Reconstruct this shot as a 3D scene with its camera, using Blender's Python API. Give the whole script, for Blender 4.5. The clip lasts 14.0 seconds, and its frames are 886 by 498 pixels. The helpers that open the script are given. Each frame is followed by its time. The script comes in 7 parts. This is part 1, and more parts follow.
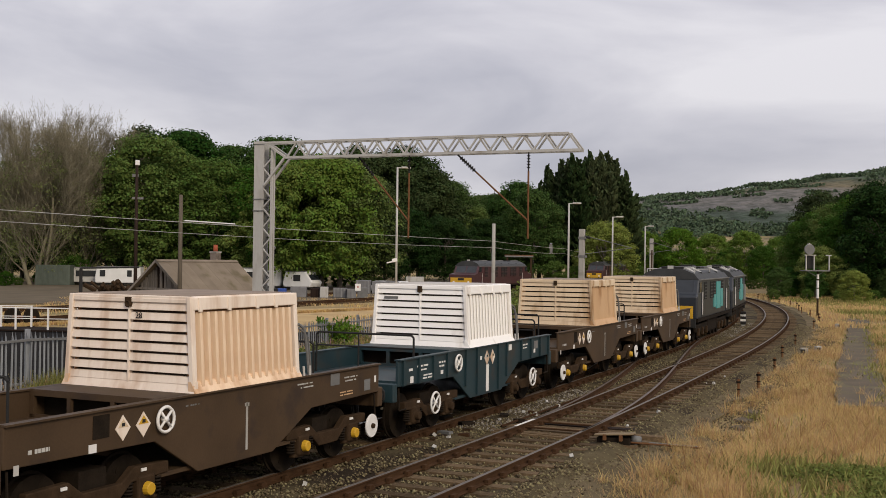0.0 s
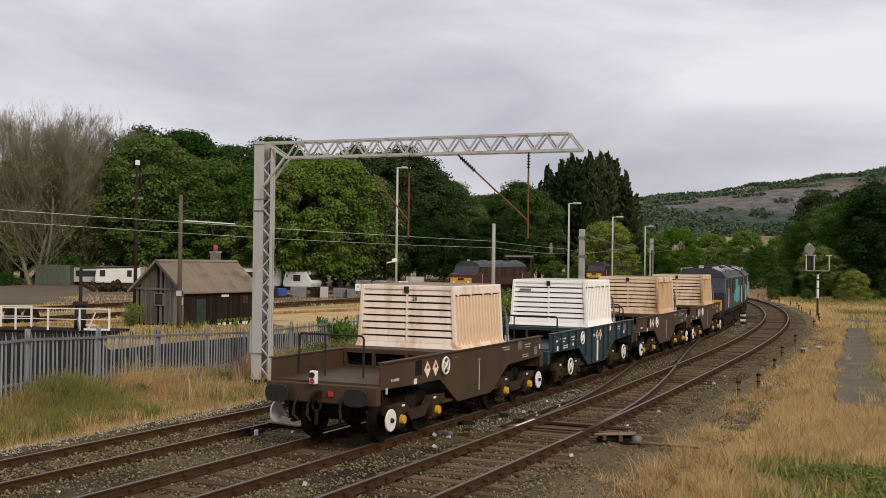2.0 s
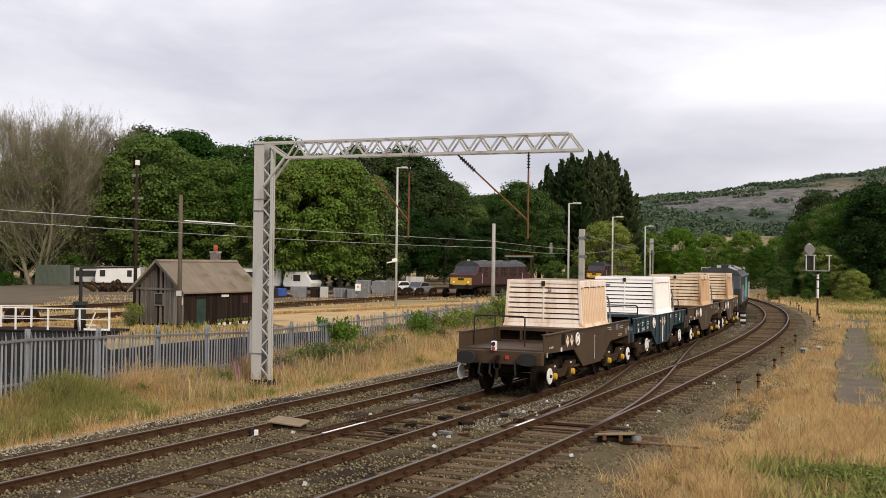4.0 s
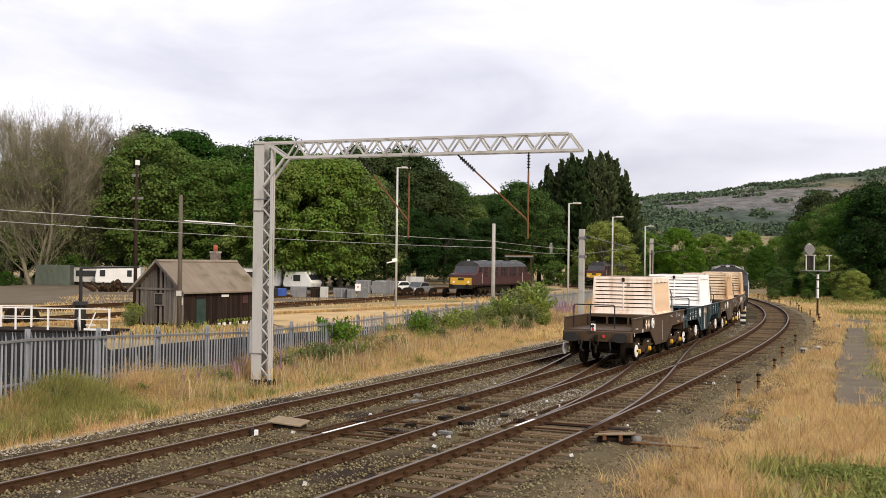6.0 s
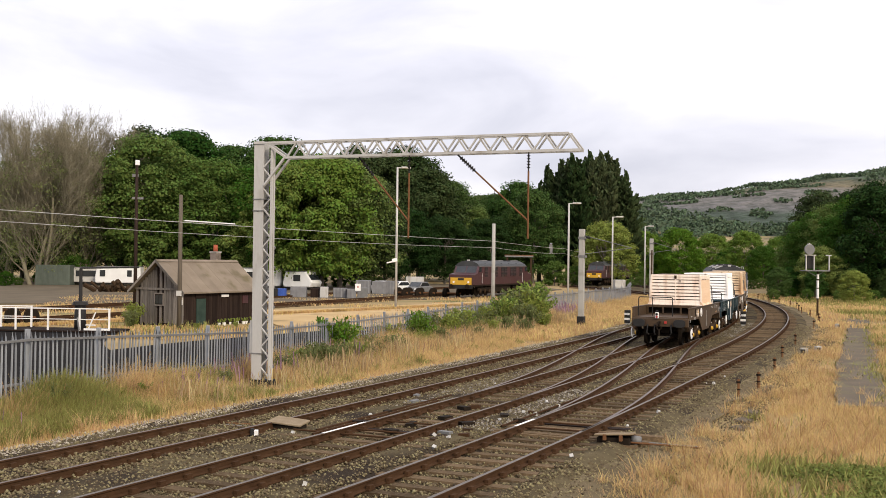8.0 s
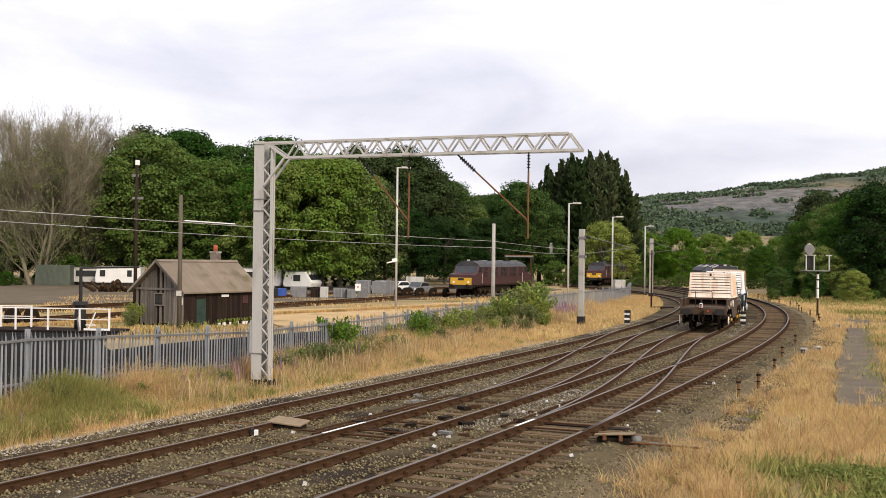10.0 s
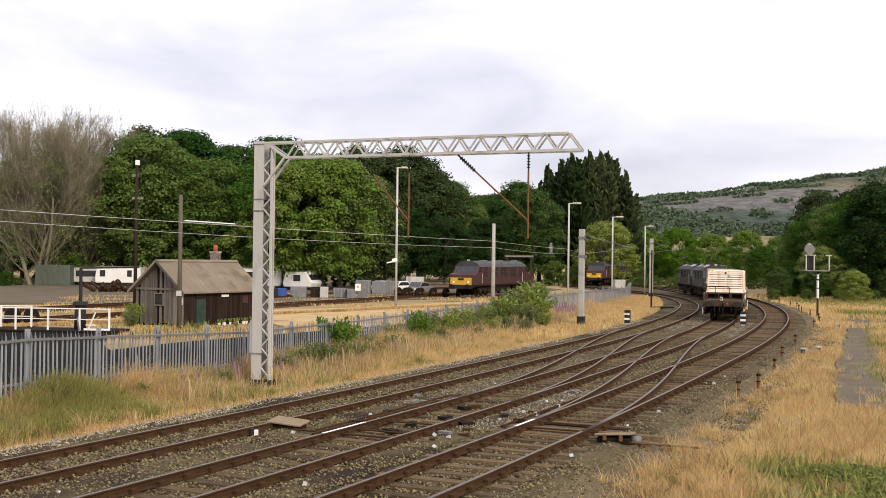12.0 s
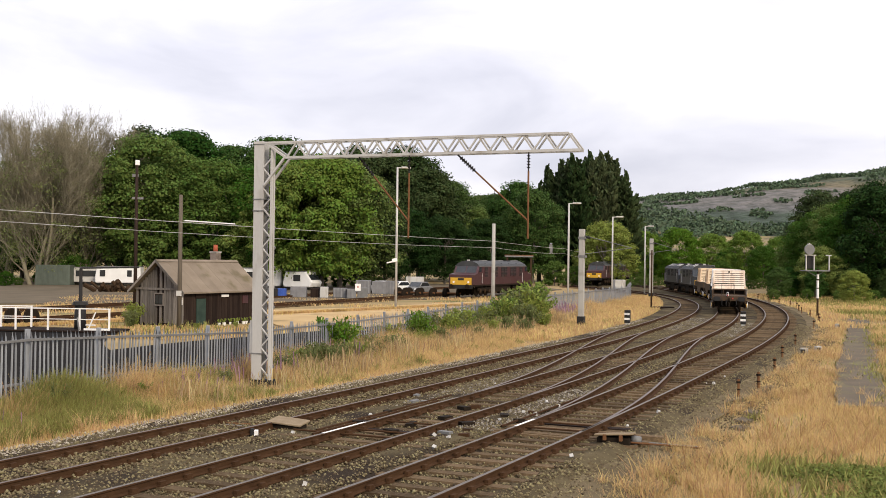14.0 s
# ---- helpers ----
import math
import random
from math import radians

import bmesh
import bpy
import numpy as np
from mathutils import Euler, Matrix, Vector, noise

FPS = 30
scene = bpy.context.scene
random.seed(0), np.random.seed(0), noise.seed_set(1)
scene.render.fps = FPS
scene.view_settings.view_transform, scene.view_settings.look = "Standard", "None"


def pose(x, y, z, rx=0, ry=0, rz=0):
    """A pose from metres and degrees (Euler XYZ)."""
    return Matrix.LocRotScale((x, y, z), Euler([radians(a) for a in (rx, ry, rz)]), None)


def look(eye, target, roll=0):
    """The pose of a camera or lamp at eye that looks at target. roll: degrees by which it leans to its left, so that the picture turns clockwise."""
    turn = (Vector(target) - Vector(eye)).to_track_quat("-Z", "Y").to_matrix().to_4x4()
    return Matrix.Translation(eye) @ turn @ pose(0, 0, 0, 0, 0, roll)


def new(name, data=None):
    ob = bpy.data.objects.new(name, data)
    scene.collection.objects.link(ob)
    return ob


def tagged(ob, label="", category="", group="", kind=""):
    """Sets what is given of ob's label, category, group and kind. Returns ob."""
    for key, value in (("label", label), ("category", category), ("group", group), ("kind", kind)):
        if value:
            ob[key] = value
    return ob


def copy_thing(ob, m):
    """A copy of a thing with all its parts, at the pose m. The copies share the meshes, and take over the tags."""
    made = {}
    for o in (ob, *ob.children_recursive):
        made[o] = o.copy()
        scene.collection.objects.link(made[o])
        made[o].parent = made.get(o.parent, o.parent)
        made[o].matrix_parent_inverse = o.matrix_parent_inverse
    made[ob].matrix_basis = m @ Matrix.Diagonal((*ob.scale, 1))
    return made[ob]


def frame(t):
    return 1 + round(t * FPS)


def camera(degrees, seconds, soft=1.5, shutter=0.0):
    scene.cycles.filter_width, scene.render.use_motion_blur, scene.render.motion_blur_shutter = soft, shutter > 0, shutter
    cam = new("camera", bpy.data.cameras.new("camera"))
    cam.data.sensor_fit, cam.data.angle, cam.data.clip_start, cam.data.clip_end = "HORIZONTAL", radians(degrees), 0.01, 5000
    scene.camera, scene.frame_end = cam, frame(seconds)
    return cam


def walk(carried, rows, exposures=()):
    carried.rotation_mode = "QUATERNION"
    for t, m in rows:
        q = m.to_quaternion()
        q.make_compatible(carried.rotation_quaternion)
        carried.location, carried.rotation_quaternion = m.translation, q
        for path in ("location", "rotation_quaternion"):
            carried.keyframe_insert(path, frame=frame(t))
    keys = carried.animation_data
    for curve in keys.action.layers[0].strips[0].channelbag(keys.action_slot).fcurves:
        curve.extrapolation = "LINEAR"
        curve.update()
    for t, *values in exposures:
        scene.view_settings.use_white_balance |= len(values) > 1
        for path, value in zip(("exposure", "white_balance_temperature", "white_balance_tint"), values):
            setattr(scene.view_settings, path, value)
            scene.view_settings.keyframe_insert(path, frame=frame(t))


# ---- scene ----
EYE = (0.0, 0.0, 3.624)
cam = camera(43.215, 14.0, soft=0.8)
AIM = look(EYE, (0.0, 100.0, 3.624 + 100.0 * 0.008918), 0.741)
walk(cam, [(0.0, AIM), (14.0, AIM)], [(0.0, 0.0, 7400, 10), (1.5, 0.04, 7400, 10), (3.0, 0.22, 7400, 10), (5.4, 0.60, 7400, 10), (7.0, 0.68, 7400, 10), (14.0, 0.70, 7400, 10)])

# ---- sky, sun ----
SUN_UP, SUN_TURN = 30.0, 150.0      # degrees above the horizon; clockwise from +y
world = bpy.data.worlds.new("overcast_sky")
scene.world = world
world.use_nodes = True
wn, wl = world.node_tree.nodes, world.node_tree.links
wn.clear()


def wnode(kind, **sets):
    n = wn.new(kind)
    for k, v in sets.items():
        n.inputs[k].default_value = v
    return n


w_out = wn.new("ShaderNodeOutputWorld")
w_bg = wnode("ShaderNodeBackground", Strength=1.0)
w_sky = wn.new("ShaderNodeTexSky")
w_sky.sky_type, w_sky.sun_disc = "NISHITA", False
w_sky.sun_elevation, w_sky.sun_rotation = radians(SUN_UP), radians(SUN_TURN)
w_co = wn.new("ShaderNodeTexCoord")
w_map = wn.new("ShaderNodeMapping")
w_map.inputs["Scale"].default_value = (1.4, 1.4, 4.2)
w_map.inputs["Rotation"].default_value = (0.0, 0.04, 0.3)
w_noise = wnode("ShaderNodeTexNoise", Scale=2.3, Detail=6.0, Roughness=0.5, Distortion=0.35)
w_ramp = wn.new("ShaderNodeValToRGB")
el = w_ramp.color_ramp.elements
el[0].position, el[0].color = 0.34, (0.40, 0.43, 0.56, 1)
el[1].position, el[1].color = 0.66, (0.71, 0.745, 0.88, 1)
mid = el.new(0.5)
mid.color = (0.55, 0.58, 0.715, 1)
w_sep = wn.new("ShaderNodeSeparateXYZ")
w_gain = wn.new("ShaderNodeMath")          # an overcast sky is brighter towards the zenith
w_gain.operation, w_gain.use_clamp = "MULTIPLY_ADD", False
w_gain.inputs[1].default_value, w_gain.inputs[2].default_value = 0.6, 0.97
w_scale = wn.new("ShaderNodeVectorMath")
w_scale.operation = "SCALE"
w_skys = wn.new("ShaderNodeVectorMath")
w_skys.operation = "SCALE"
w_skys.inputs["Scale"].default_value = 0.1
w_mix = wn.new("ShaderNodeMixRGB")
w_mix.inputs["Fac"].default_value = 0.93
wl.new(w_co.outputs["Generated"], w_map.inputs["Vector"])
wl.new(w_map.outputs["Vector"], w_noise.inputs["Vector"])
wl.new(w_noise.outputs["Fac"], w_ramp.inputs["Fac"])
wl.new(w_co.outputs["Generated"], w_sep.inputs["Vector"])
wl.new(w_sep.outputs["Z"], w_gain.inputs[0])
wl.new(w_ramp.outputs["Color"], w_scale.inputs[0])
wl.new(w_gain.outputs["Value"], w_scale.inputs["Scale"])
wl.new(w_sky.outputs["Color"], w_skys.inputs[0])
wl.new(w_skys.outputs["Vector"], w_mix.inputs["Color1"])
wl.new(w_scale.outputs["Vector"], w_mix.inputs["Color2"])
wl.new(w_mix.outputs["Color"], w_bg.inputs["Color"])
wl.new(w_bg.outputs["Background"], w_out.inputs["Surface"])

sun = new("sun", bpy.data.lights.new("sun", "SUN"))
sun.data.energy, sun.data.angle, sun.data.color = 1.85, radians(16.0), (1.0, 0.91, 0.79)
sa, su = radians(SUN_TURN), radians(SUN_UP)
sun.matrix_world = look((60 * math.sin(sa) * math.cos(su), 60 * math.cos(sa) * math.cos(su), 60 * math.sin(su)), (0, 0, 0))


# ---- materials ----
def surface(name, dark, light, scale=6.0, fine=60.0, rough=0.8, bump=0.3, metal=0.0, vary=0.0, island=0.0, through_light=0.0, whole=0.0, stain=None, stain_scale=1.5, stain_lo=0.55, stain_hi=0.7, stretch=(1, 1, 1), depth=0.02, world_space=False):
    """A rough surface: two scales of noise between two colours, optional stains, relief, and a shift of tone from piece to piece."""
    m = bpy.data.materials.new(name)
    m.use_nodes = True
    n, l = m.node_tree.nodes, m.node_tree.links
    b = n["Principled BSDF"]
    b.inputs["Roughness"].default_value, b.inputs["Metallic"].default_value = rough, metal
    b.inputs["Specular IOR Level"].default_value = 0.5 if rough < 0.6 else 0.25 if rough < 0.75 else 0.06
    co = n.new("ShaderNodeTexCoord")
    mp = n.new("ShaderNodeMapping")
    mp.inputs["Scale"].default_value = stretch
    if world_space:
        geo = n.new("ShaderNodeNewGeometry")
        l.new(geo.outputs["Position"], mp.inputs["Vector"])
    else:
        l.new(co.outputs["Object"], mp.inputs["Vector"])

    def noise_node(sc, det):
        t = n.new("ShaderNodeTexNoise")
        t.inputs["Scale"].default_value, t.inputs["Detail"].default_value = sc, det
        l.new(mp.outputs["Vector"], t.inputs["Vector"])
        return t
    n1, n2 = noise_node(scale, 5.0), noise_node(fine, 3.0)
    mixf = n.new("ShaderNodeMath")
    mixf.operation = "MULTIPLY_ADD"
    mixf.inputs[1].default_value = 0.45
    l.new(n2.outputs["Fac"], mixf.inputs[0])
    half = n.new("ShaderNodeMath")
    half.operation = "MULTIPLY_ADD"
    half.inputs[1].default_value, half.inputs[2].default_value = 1.1, -0.27
    l.new(n1.outputs["Fac"], half.inputs[0])
    l.new(half.outputs["Value"], mixf.inputs[2])
    col = n.new("ShaderNodeMixRGB")
    col.inputs["Color1"].default_value, col.inputs["Color2"].default_value = (*dark, 1), (*light, 1)
    l.new(mixf.outputs["Value"], col.inputs["Fac"])
    last = col.outputs["Color"]
    if stain:
        n3 = noise_node(stain_scale, 6.0)
        r = n.new("ShaderNodeValToRGB")
        r.color_ramp.elements[0].position, r.color_ramp.elements[1].position = stain_lo, stain_hi
        l.new(n3.outputs["Fac"], r.inputs["Fac"])
        sm = n.new("ShaderNodeMixRGB")
        sm.inputs["Color2"].default_value = (*stain, 1)
        l.new(r.outputs["Color"], sm.inputs["Fac"])
        l.new(last, sm.inputs["Color1"])
        last = sm.outputs["Color"]
    if vary or island:
        hsv = n.new("ShaderNodeHueSaturation")
        k = n.new("ShaderNodeMath")
        k.operation = "MULTIPLY_ADD"
        if vary:
            src = n.new("ShaderNodeObjectInfo").outputs["Random"]
        else:
            src = n.new("ShaderNodeNewGeometry").outputs["Random Per Island"]
        a = vary or island
        k.inputs[1].default_value, k.inputs[2].default_value = 2 * a, 1 - a
        l.new(src, k.inputs[0])
        l.new(k.outputs["Value"], hsv.inputs["Value"])
        if island:
            k2 = n.new("ShaderNodeMath")
            k2.operation = "MULTIPLY_ADD"
            k2.inputs[1].default_value, k2.inputs[2].default_value = 0.05, 0.475
            l.new(src, k2.inputs[0])
            l.new(k2.outputs["Value"], hsv.inputs["Hue"])
        l.new(last, hsv.inputs["Color"])
        last = hsv.outputs["Color"]
    if whole:
        ob_r = n.new("ShaderNodeObjectInfo").outputs["Random"]
        h2 = n.new("ShaderNodeHueSaturation")
        for slot, wide, low in (("Value", 2 * whole, 1 - whole), ("Hue", -0.05, 0.53), ("Saturation", -0.22, 1.14)):
            k3 = n.new("ShaderNodeMath")
            k3.operation = "MULTIPLY_ADD"
            k3.inputs[1].default_value, k3.inputs[2].default_value = wide, low
            l.new(ob_r, k3.inputs[0])
            l.new(k3.outputs["Value"], h2.inputs[slot])
        l.new(last, h2.inputs["Color"])
        last = h2.outputs["Color"]
    l.new(last, b.inputs["Base Color"])
    if bump:
        bp = n.new("ShaderNodeBump")
        bp.inputs["Strength"].default_value, bp.inputs["Distance"].default_value = bump, depth
        l.new(mixf.outputs["Value"], bp.inputs["Height"])
        l.new(bp.outputs["Normal"], b.inputs["Normal"])
    if through_light:
        tr = n.new("ShaderNodeBsdfTranslucent")
        l.new(last, tr.inputs["Color"])
        ms = n.new("ShaderNodeMixShader")
        ms.inputs["Fac"].default_value = through_light
        l.new(b.outputs["BSDF"], ms.inputs[1])
        l.new(tr.outputs["BSDF"], ms.inputs[2])
        l.new(ms.outputs["Shader"], n["Material Output"].inputs["Surface"])
    return m


M = {}
M["ground"] = surface("earth_and_dry_turf", (0.16, 0.125, 0.065), (0.40, 0.295, 0.15), 0.25, 6.0, 0.95, 0.5, stain=(0.09, 0.11, 0.035), stain_scale=0.09, world_space=True, depth=0.05)
M["ballast"] = surface("ballast", (0.0208, 0.0156, 0.00792), (0.16, 0.127, 0.0713), 1.2, 34.0, 0.95, 1.0, stain=(0.032, 0.023, 0.016), stain_scale=0.35, stain_lo=0.48, stain_hi=0.62, world_space=True, depth=0.06)
M["cess"] = surface("gravelly_dirt", (0.0618, 0.046, 0.0264), (0.191, 0.15, 0.088), 0.9, 30.0, 0.95, 0.8, stain=(0.21, 0.165, 0.10), stain_scale=0.5, world_space=True, depth=0.05)
M["stone"] = surface("ballast_stone", (0.0492, 0.0368, 0.0198), (0.222, 0.18, 0.109), 9.0, 60.0, 0.9, 0.2, island=0.6, world_space=True)
M["sleeper"] = surface("weathered_timber_sleeper", (0.042, 0.0284, 0.0172), (0.173, 0.12, 0.0705), 3.0, 40.0, 0.9, 0.6, vary=0.45, stretch=(1, 6, 6))
M["rail_rust"] = surface("rusty_rail", (0.0299, 0.0159, 0.00877), (0.0848, 0.0441, 0.0226), 3.0, 50.0, 0.85, 0.3)
M["rail_top"] = surface("polished_rail_head", (0.0748, 0.0594, 0.048), (0.177, 0.149, 0.125), 4.0, 60.0, 0.58, 0.05, metal=0.3)
M["rail_dull"] = surface("dull_rail_head", (0.07, 0.045, 0.034), (0.17, 0.125, 0.10), 4.0, 60.0, 0.5, 0.05, metal=0.4)
M["brown"] = surface("brown_wagon_paint", (0.042, 0.0253, 0.013), (0.079, 0.0484, 0.0267), 1.4, 30.0, 0.6, 0.15, stain=(0.04, 0.026, 0.018), stain_scale=2.0)
M["teal"] = surface("dark_teal_wagon_paint", (0.0064, 0.0208, 0.0271), (0.0144, 0.04, 0.0492), 1.4, 30.0, 0.5, 0.15, stain=(0.03, 0.03, 0.028), stain_scale=2.0)
M["dark_iron"] = surface("grimy_black_iron", (0.00735, 0.00588, 0.0043), (0.0273, 0.0196, 0.0138), 5.0, 40.0, 0.8, 0.3)
M["bogie"] = surface("brake_dust_brown_iron", (0.0189, 0.0118, 0.00688), (0.0651, 0.0402, 0.0232), 5.0, 40.0, 0.8, 0.3)
M["yellow"] = surface("yellow_paint", (0.46, 0.25, 0.015), (0.60, 0.355, 0.03), 8.0, 60.0, 0.5, 0.1)
M["white"] = surface("white_paint", (0.62, 0.61, 0.59), (0.80, 0.79, 0.77), 4.0, 50.0, 0.5, 0.1)
M["cream"] = surface("dirty_cream_panel", (0.66, 0.55, 0.46), (0.86, 0.76, 0.66), 1.6, 30.0, 0.6, 0.15, stain=(0.46, 0.29, 0.18), stain_scale=2.4, stain_lo=0.49, stain_hi=0.72, stretch=(1, 1, 0.22))
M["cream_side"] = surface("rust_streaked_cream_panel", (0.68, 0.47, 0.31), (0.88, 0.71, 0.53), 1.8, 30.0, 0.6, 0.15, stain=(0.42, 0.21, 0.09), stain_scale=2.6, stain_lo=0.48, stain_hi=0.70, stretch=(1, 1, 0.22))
M["whitebox"] = surface("clean_white_panel", (0.83, 0.81, 0.785), (0.91, 0.90, 0.88), 1.2, 30.0, 0.55, 0.1, stain=(0.52, 0.46, 0.40), stain_scale=1.6, stain_lo=0.62, stain_hi=0.8, stretch=(1, 1, 0.3))
M["buff"] = surface("buff_panel", (0.54, 0.41, 0.27), (0.74, 0.60, 0.44), 1.2, 30.0, 0.6, 0.15, stain=(0.33, 0.19, 0.09), stain_scale=1.6, stretch=(1, 1, 0.35))
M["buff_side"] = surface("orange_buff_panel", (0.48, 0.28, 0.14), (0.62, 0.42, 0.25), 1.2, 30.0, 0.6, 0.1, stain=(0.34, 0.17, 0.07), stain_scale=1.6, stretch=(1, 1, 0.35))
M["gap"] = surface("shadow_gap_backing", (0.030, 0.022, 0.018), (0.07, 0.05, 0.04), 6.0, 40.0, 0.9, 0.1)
M["red"] = surface("red_paint", (0.30, 0.02, 0.015), (0.45, 0.04, 0.03), 8.0, 60.0, 0.45, 0.1)
M["navy"] = surface("dark_navy_loco_paint", (0.00936, 0.0126, 0.0185), (0.023, 0.0289, 0.0363), 1.5, 40.0, 0.4, 0.05, stain=(0.05, 0.05, 0.055), stain_scale=1.0)
M["turquoise"] = surface("turquoise_marking", (0.05, 0.27, 0.27), (0.09, 0.36, 0.35), 4.0, 40.0, 0.5, 0.05)
M["maroon"] = surface("maroon_loco_paint", (0.030, 0.008, 0.010), (0.060, 0.016, 0.018), 1.5, 40.0, 0.45, 0.05, stain=(0.05, 0.03, 0.025), stain_scale=1.0)
M["loco_roof"] = surface("grey_loco_roof", (0.0202, 0.0222, 0.0238), (0.0612, 0.0636, 0.0647), 2.0, 30.0, 0.6, 0.1)
M["glass"] = surface("dark_window_glass", (0.012, 0.015, 0.018), (0.03, 0.035, 0.04), 1.0, 4.0, 0.08, 0.0)
M["galv"] = surface("weathered_grey_steel_paint", (0.34, 0.335, 0.32), (0.50, 0.49, 0.465), 1.0, 25.0, 0.6, 0.15, stain=(0.27, 0.25, 0.22), stain_scale=2.0, stretch=(1, 1, 0.3))
M["galv_dark"] = surface("dark_grey_steel", (0.10, 0.10, 0.10), (0.20, 0.20, 0.195), 2.0, 30.0, 0.6, 0.1)
M["palisade"] = surface("galvanised_palisade", (0.181, 0.194, 0.209), (0.318, 0.334, 0.353), 2.0, 40.0, 0.55, 0.1, metal=0.25, vary=0.22)
M["rust"] = surface("rusty_tube", (0.09, 0.042, 0.02), (0.20, 0.10, 0.05), 6.0, 50.0, 0.85, 0.2)
M["concrete"] = surface("weathered_concrete", (0.26, 0.25, 0.225), (0.42, 0.41, 0.38), 1.5, 30.0, 0.9, 0.3, stain=(0.20, 0.19, 0.16), stain_scale=1.1)
M["path"] = surface("worn_grey_path", (0.082, 0.067, 0.05), (0.165, 0.135, 0.10), 1.0, 25.0, 0.95, 0.4, stain=(0.16, 0.15, 0.08), stain_scale=0.9)
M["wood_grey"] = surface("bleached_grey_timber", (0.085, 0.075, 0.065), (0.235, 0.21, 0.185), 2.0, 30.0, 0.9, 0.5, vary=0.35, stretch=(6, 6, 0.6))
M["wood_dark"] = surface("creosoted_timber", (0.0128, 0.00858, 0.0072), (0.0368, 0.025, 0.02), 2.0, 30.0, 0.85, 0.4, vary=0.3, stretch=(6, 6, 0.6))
M["pole"] = surface("old_timber_pole", (0.06, 0.05, 0.04), (0.16, 0.135, 0.105), 2.0, 40.0, 0.9, 0.4, stretch=(5, 5, 0.5))
M["felt"] = surface("brown_roof_felt", (0.135, 0.108, 0.08), (0.25, 0.205, 0.158), 1.0, 30.0, 0.95, 0.4, stain=(0.12, 0.10, 0.06), stain_scale=0.8, vary=0.1)
M["brick"] = surface("soot_brick", (0.10, 0.08, 0.07), (0.24, 0.2, 0.17), 6.0, 40.0, 0.9, 0.4, vary=0.25)
M["clay"] = surface("red_clay_pot", (0.28, 0.07, 0.04), (0.40, 0.12, 0.07), 6.0, 40.0, 0.8, 0.2)
M["bark"] = surface("grey_bark", (0.10, 0.085, 0.065), (0.24, 0.21, 0.175), 3.0, 30.0, 0.95, 0.5)
M["twig"] = surface("grey_brown_bare_twig", (0.135, 0.12, 0.082), (0.25, 0.225, 0.16), 3.0, 30.0, 0.95, 0.2)
M["leaf"] = surface("broad_leaf_green", (0.041, 0.0808, 0.0162), (0.123, 0.189, 0.045), 0.25, 2.0, 0.82, 0.0, island=0.32, through_light=0.35, whole=0.28)
M["leaf_deep"] = surface("deep_green_leaf", (0.0288, 0.0588, 0.0153), (0.084, 0.136, 0.0391), 0.25, 2.0, 0.82, 0.0, island=0.32, through_light=0.3, whole=0.28)
M["leaf_light"] = surface("fresh_green_leaf", (0.0645, 0.11, 0.018), (0.176, 0.246, 0.0558), 0.4, 2.0, 0.82, 0.0, island=0.3, through_light=0.3, whole=0.14)
M["leaf_yellow"] = surface("yellow_green_leaf", (0.123, 0.162, 0.0308), (0.302, 0.347, 0.088), 0.4, 2.0, 0.82, 0.0, island=0.3, through_light=0.35)
M["stalk"] = surface("dead_grey_brown_stalk", (0.26, 0.19, 0.10), (0.45, 0.34, 0.19), 1.0, 8.0, 0.9, 0.0, island=0.25, through_light=0.2)
M["needle"] = surface("dark_cypress_green", (0.022, 0.038, 0.016), (0.066, 0.088, 0.036), 0.4, 3.0, 0.75, 0.0, island=0.3, through_light=0.15, whole=0.25)
M["leaf_sage"] = surface("sage_green_leaf", (0.085, 0.105, 0.035), (0.20, 0.225, 0.09), 0.4, 2.0, 0.82, 0.0, island=0.3, through_light=0.25)
# Leaf colour lightened to hold the haze of distance
M["far_leaf"] = surface("hazy_distant_woodland", (0.050, 0.078, 0.048), (0.098, 0.135, 0.080), 0.02, 0.2, 0.9, 0.0, island=0.3, through_light=0.1)
M["straw"] = surface("dry_straw_grass", (0.417, 0.287, 0.123), (0.725, 0.522, 0.256), 0.35, 3.0, 0.8, 0.0, island=0.13, through_light=0.45, world_space=True, stain=(0.62, 0.42, 0.22), stain_scale=0.45, stain_lo=0.5, stain_hi=0.7)
M["straw_dark"] = surface("brown_seed_grass", (0.297, 0.184, 0.085), (0.528, 0.357, 0.17), 0.35, 3.0, 0.85, 0.0, island=0.18, through_light=0.4, world_space=True)
M["greengrass"] = surface("green_weeds", (0.135, 0.144, 0.0392), (0.351, 0.325, 0.112), 0.35, 3.0, 0.8, 0.0, island=0.3, through_light=0.3, world_space=True)
M["purple"] = surface("purple_willowherb", (0.20, 0.12, 0.16), (0.33, 0.21, 0.27), 2.0, 8.0, 0.8, 0.0, island=0.3, through_light=0.2)
M["yard"] = surface("yard_dirt", (0.0765, 0.0612, 0.0431), (0.171, 0.14, 0.0986), 0.3, 8.0, 0.95, 0.4, stain=(0.10, 0.085, 0.06), stain_scale=0.2, world_space=True)
M["sand"] = surface("pale_dry_grass_strip", (0.344, 0.235, 0.112), (0.533, 0.386, 0.208), 0.4, 6.0, 0.95, 0.4, stain=(0.22, 0.17, 0.09), stain_scale=0.3, world_space=True)
M["caravan"] = surface("white_caravan_shell", (0.58, 0.58, 0.56), (0.74, 0.74, 0.72), 1.0, 20.0, 0.4, 0.03)
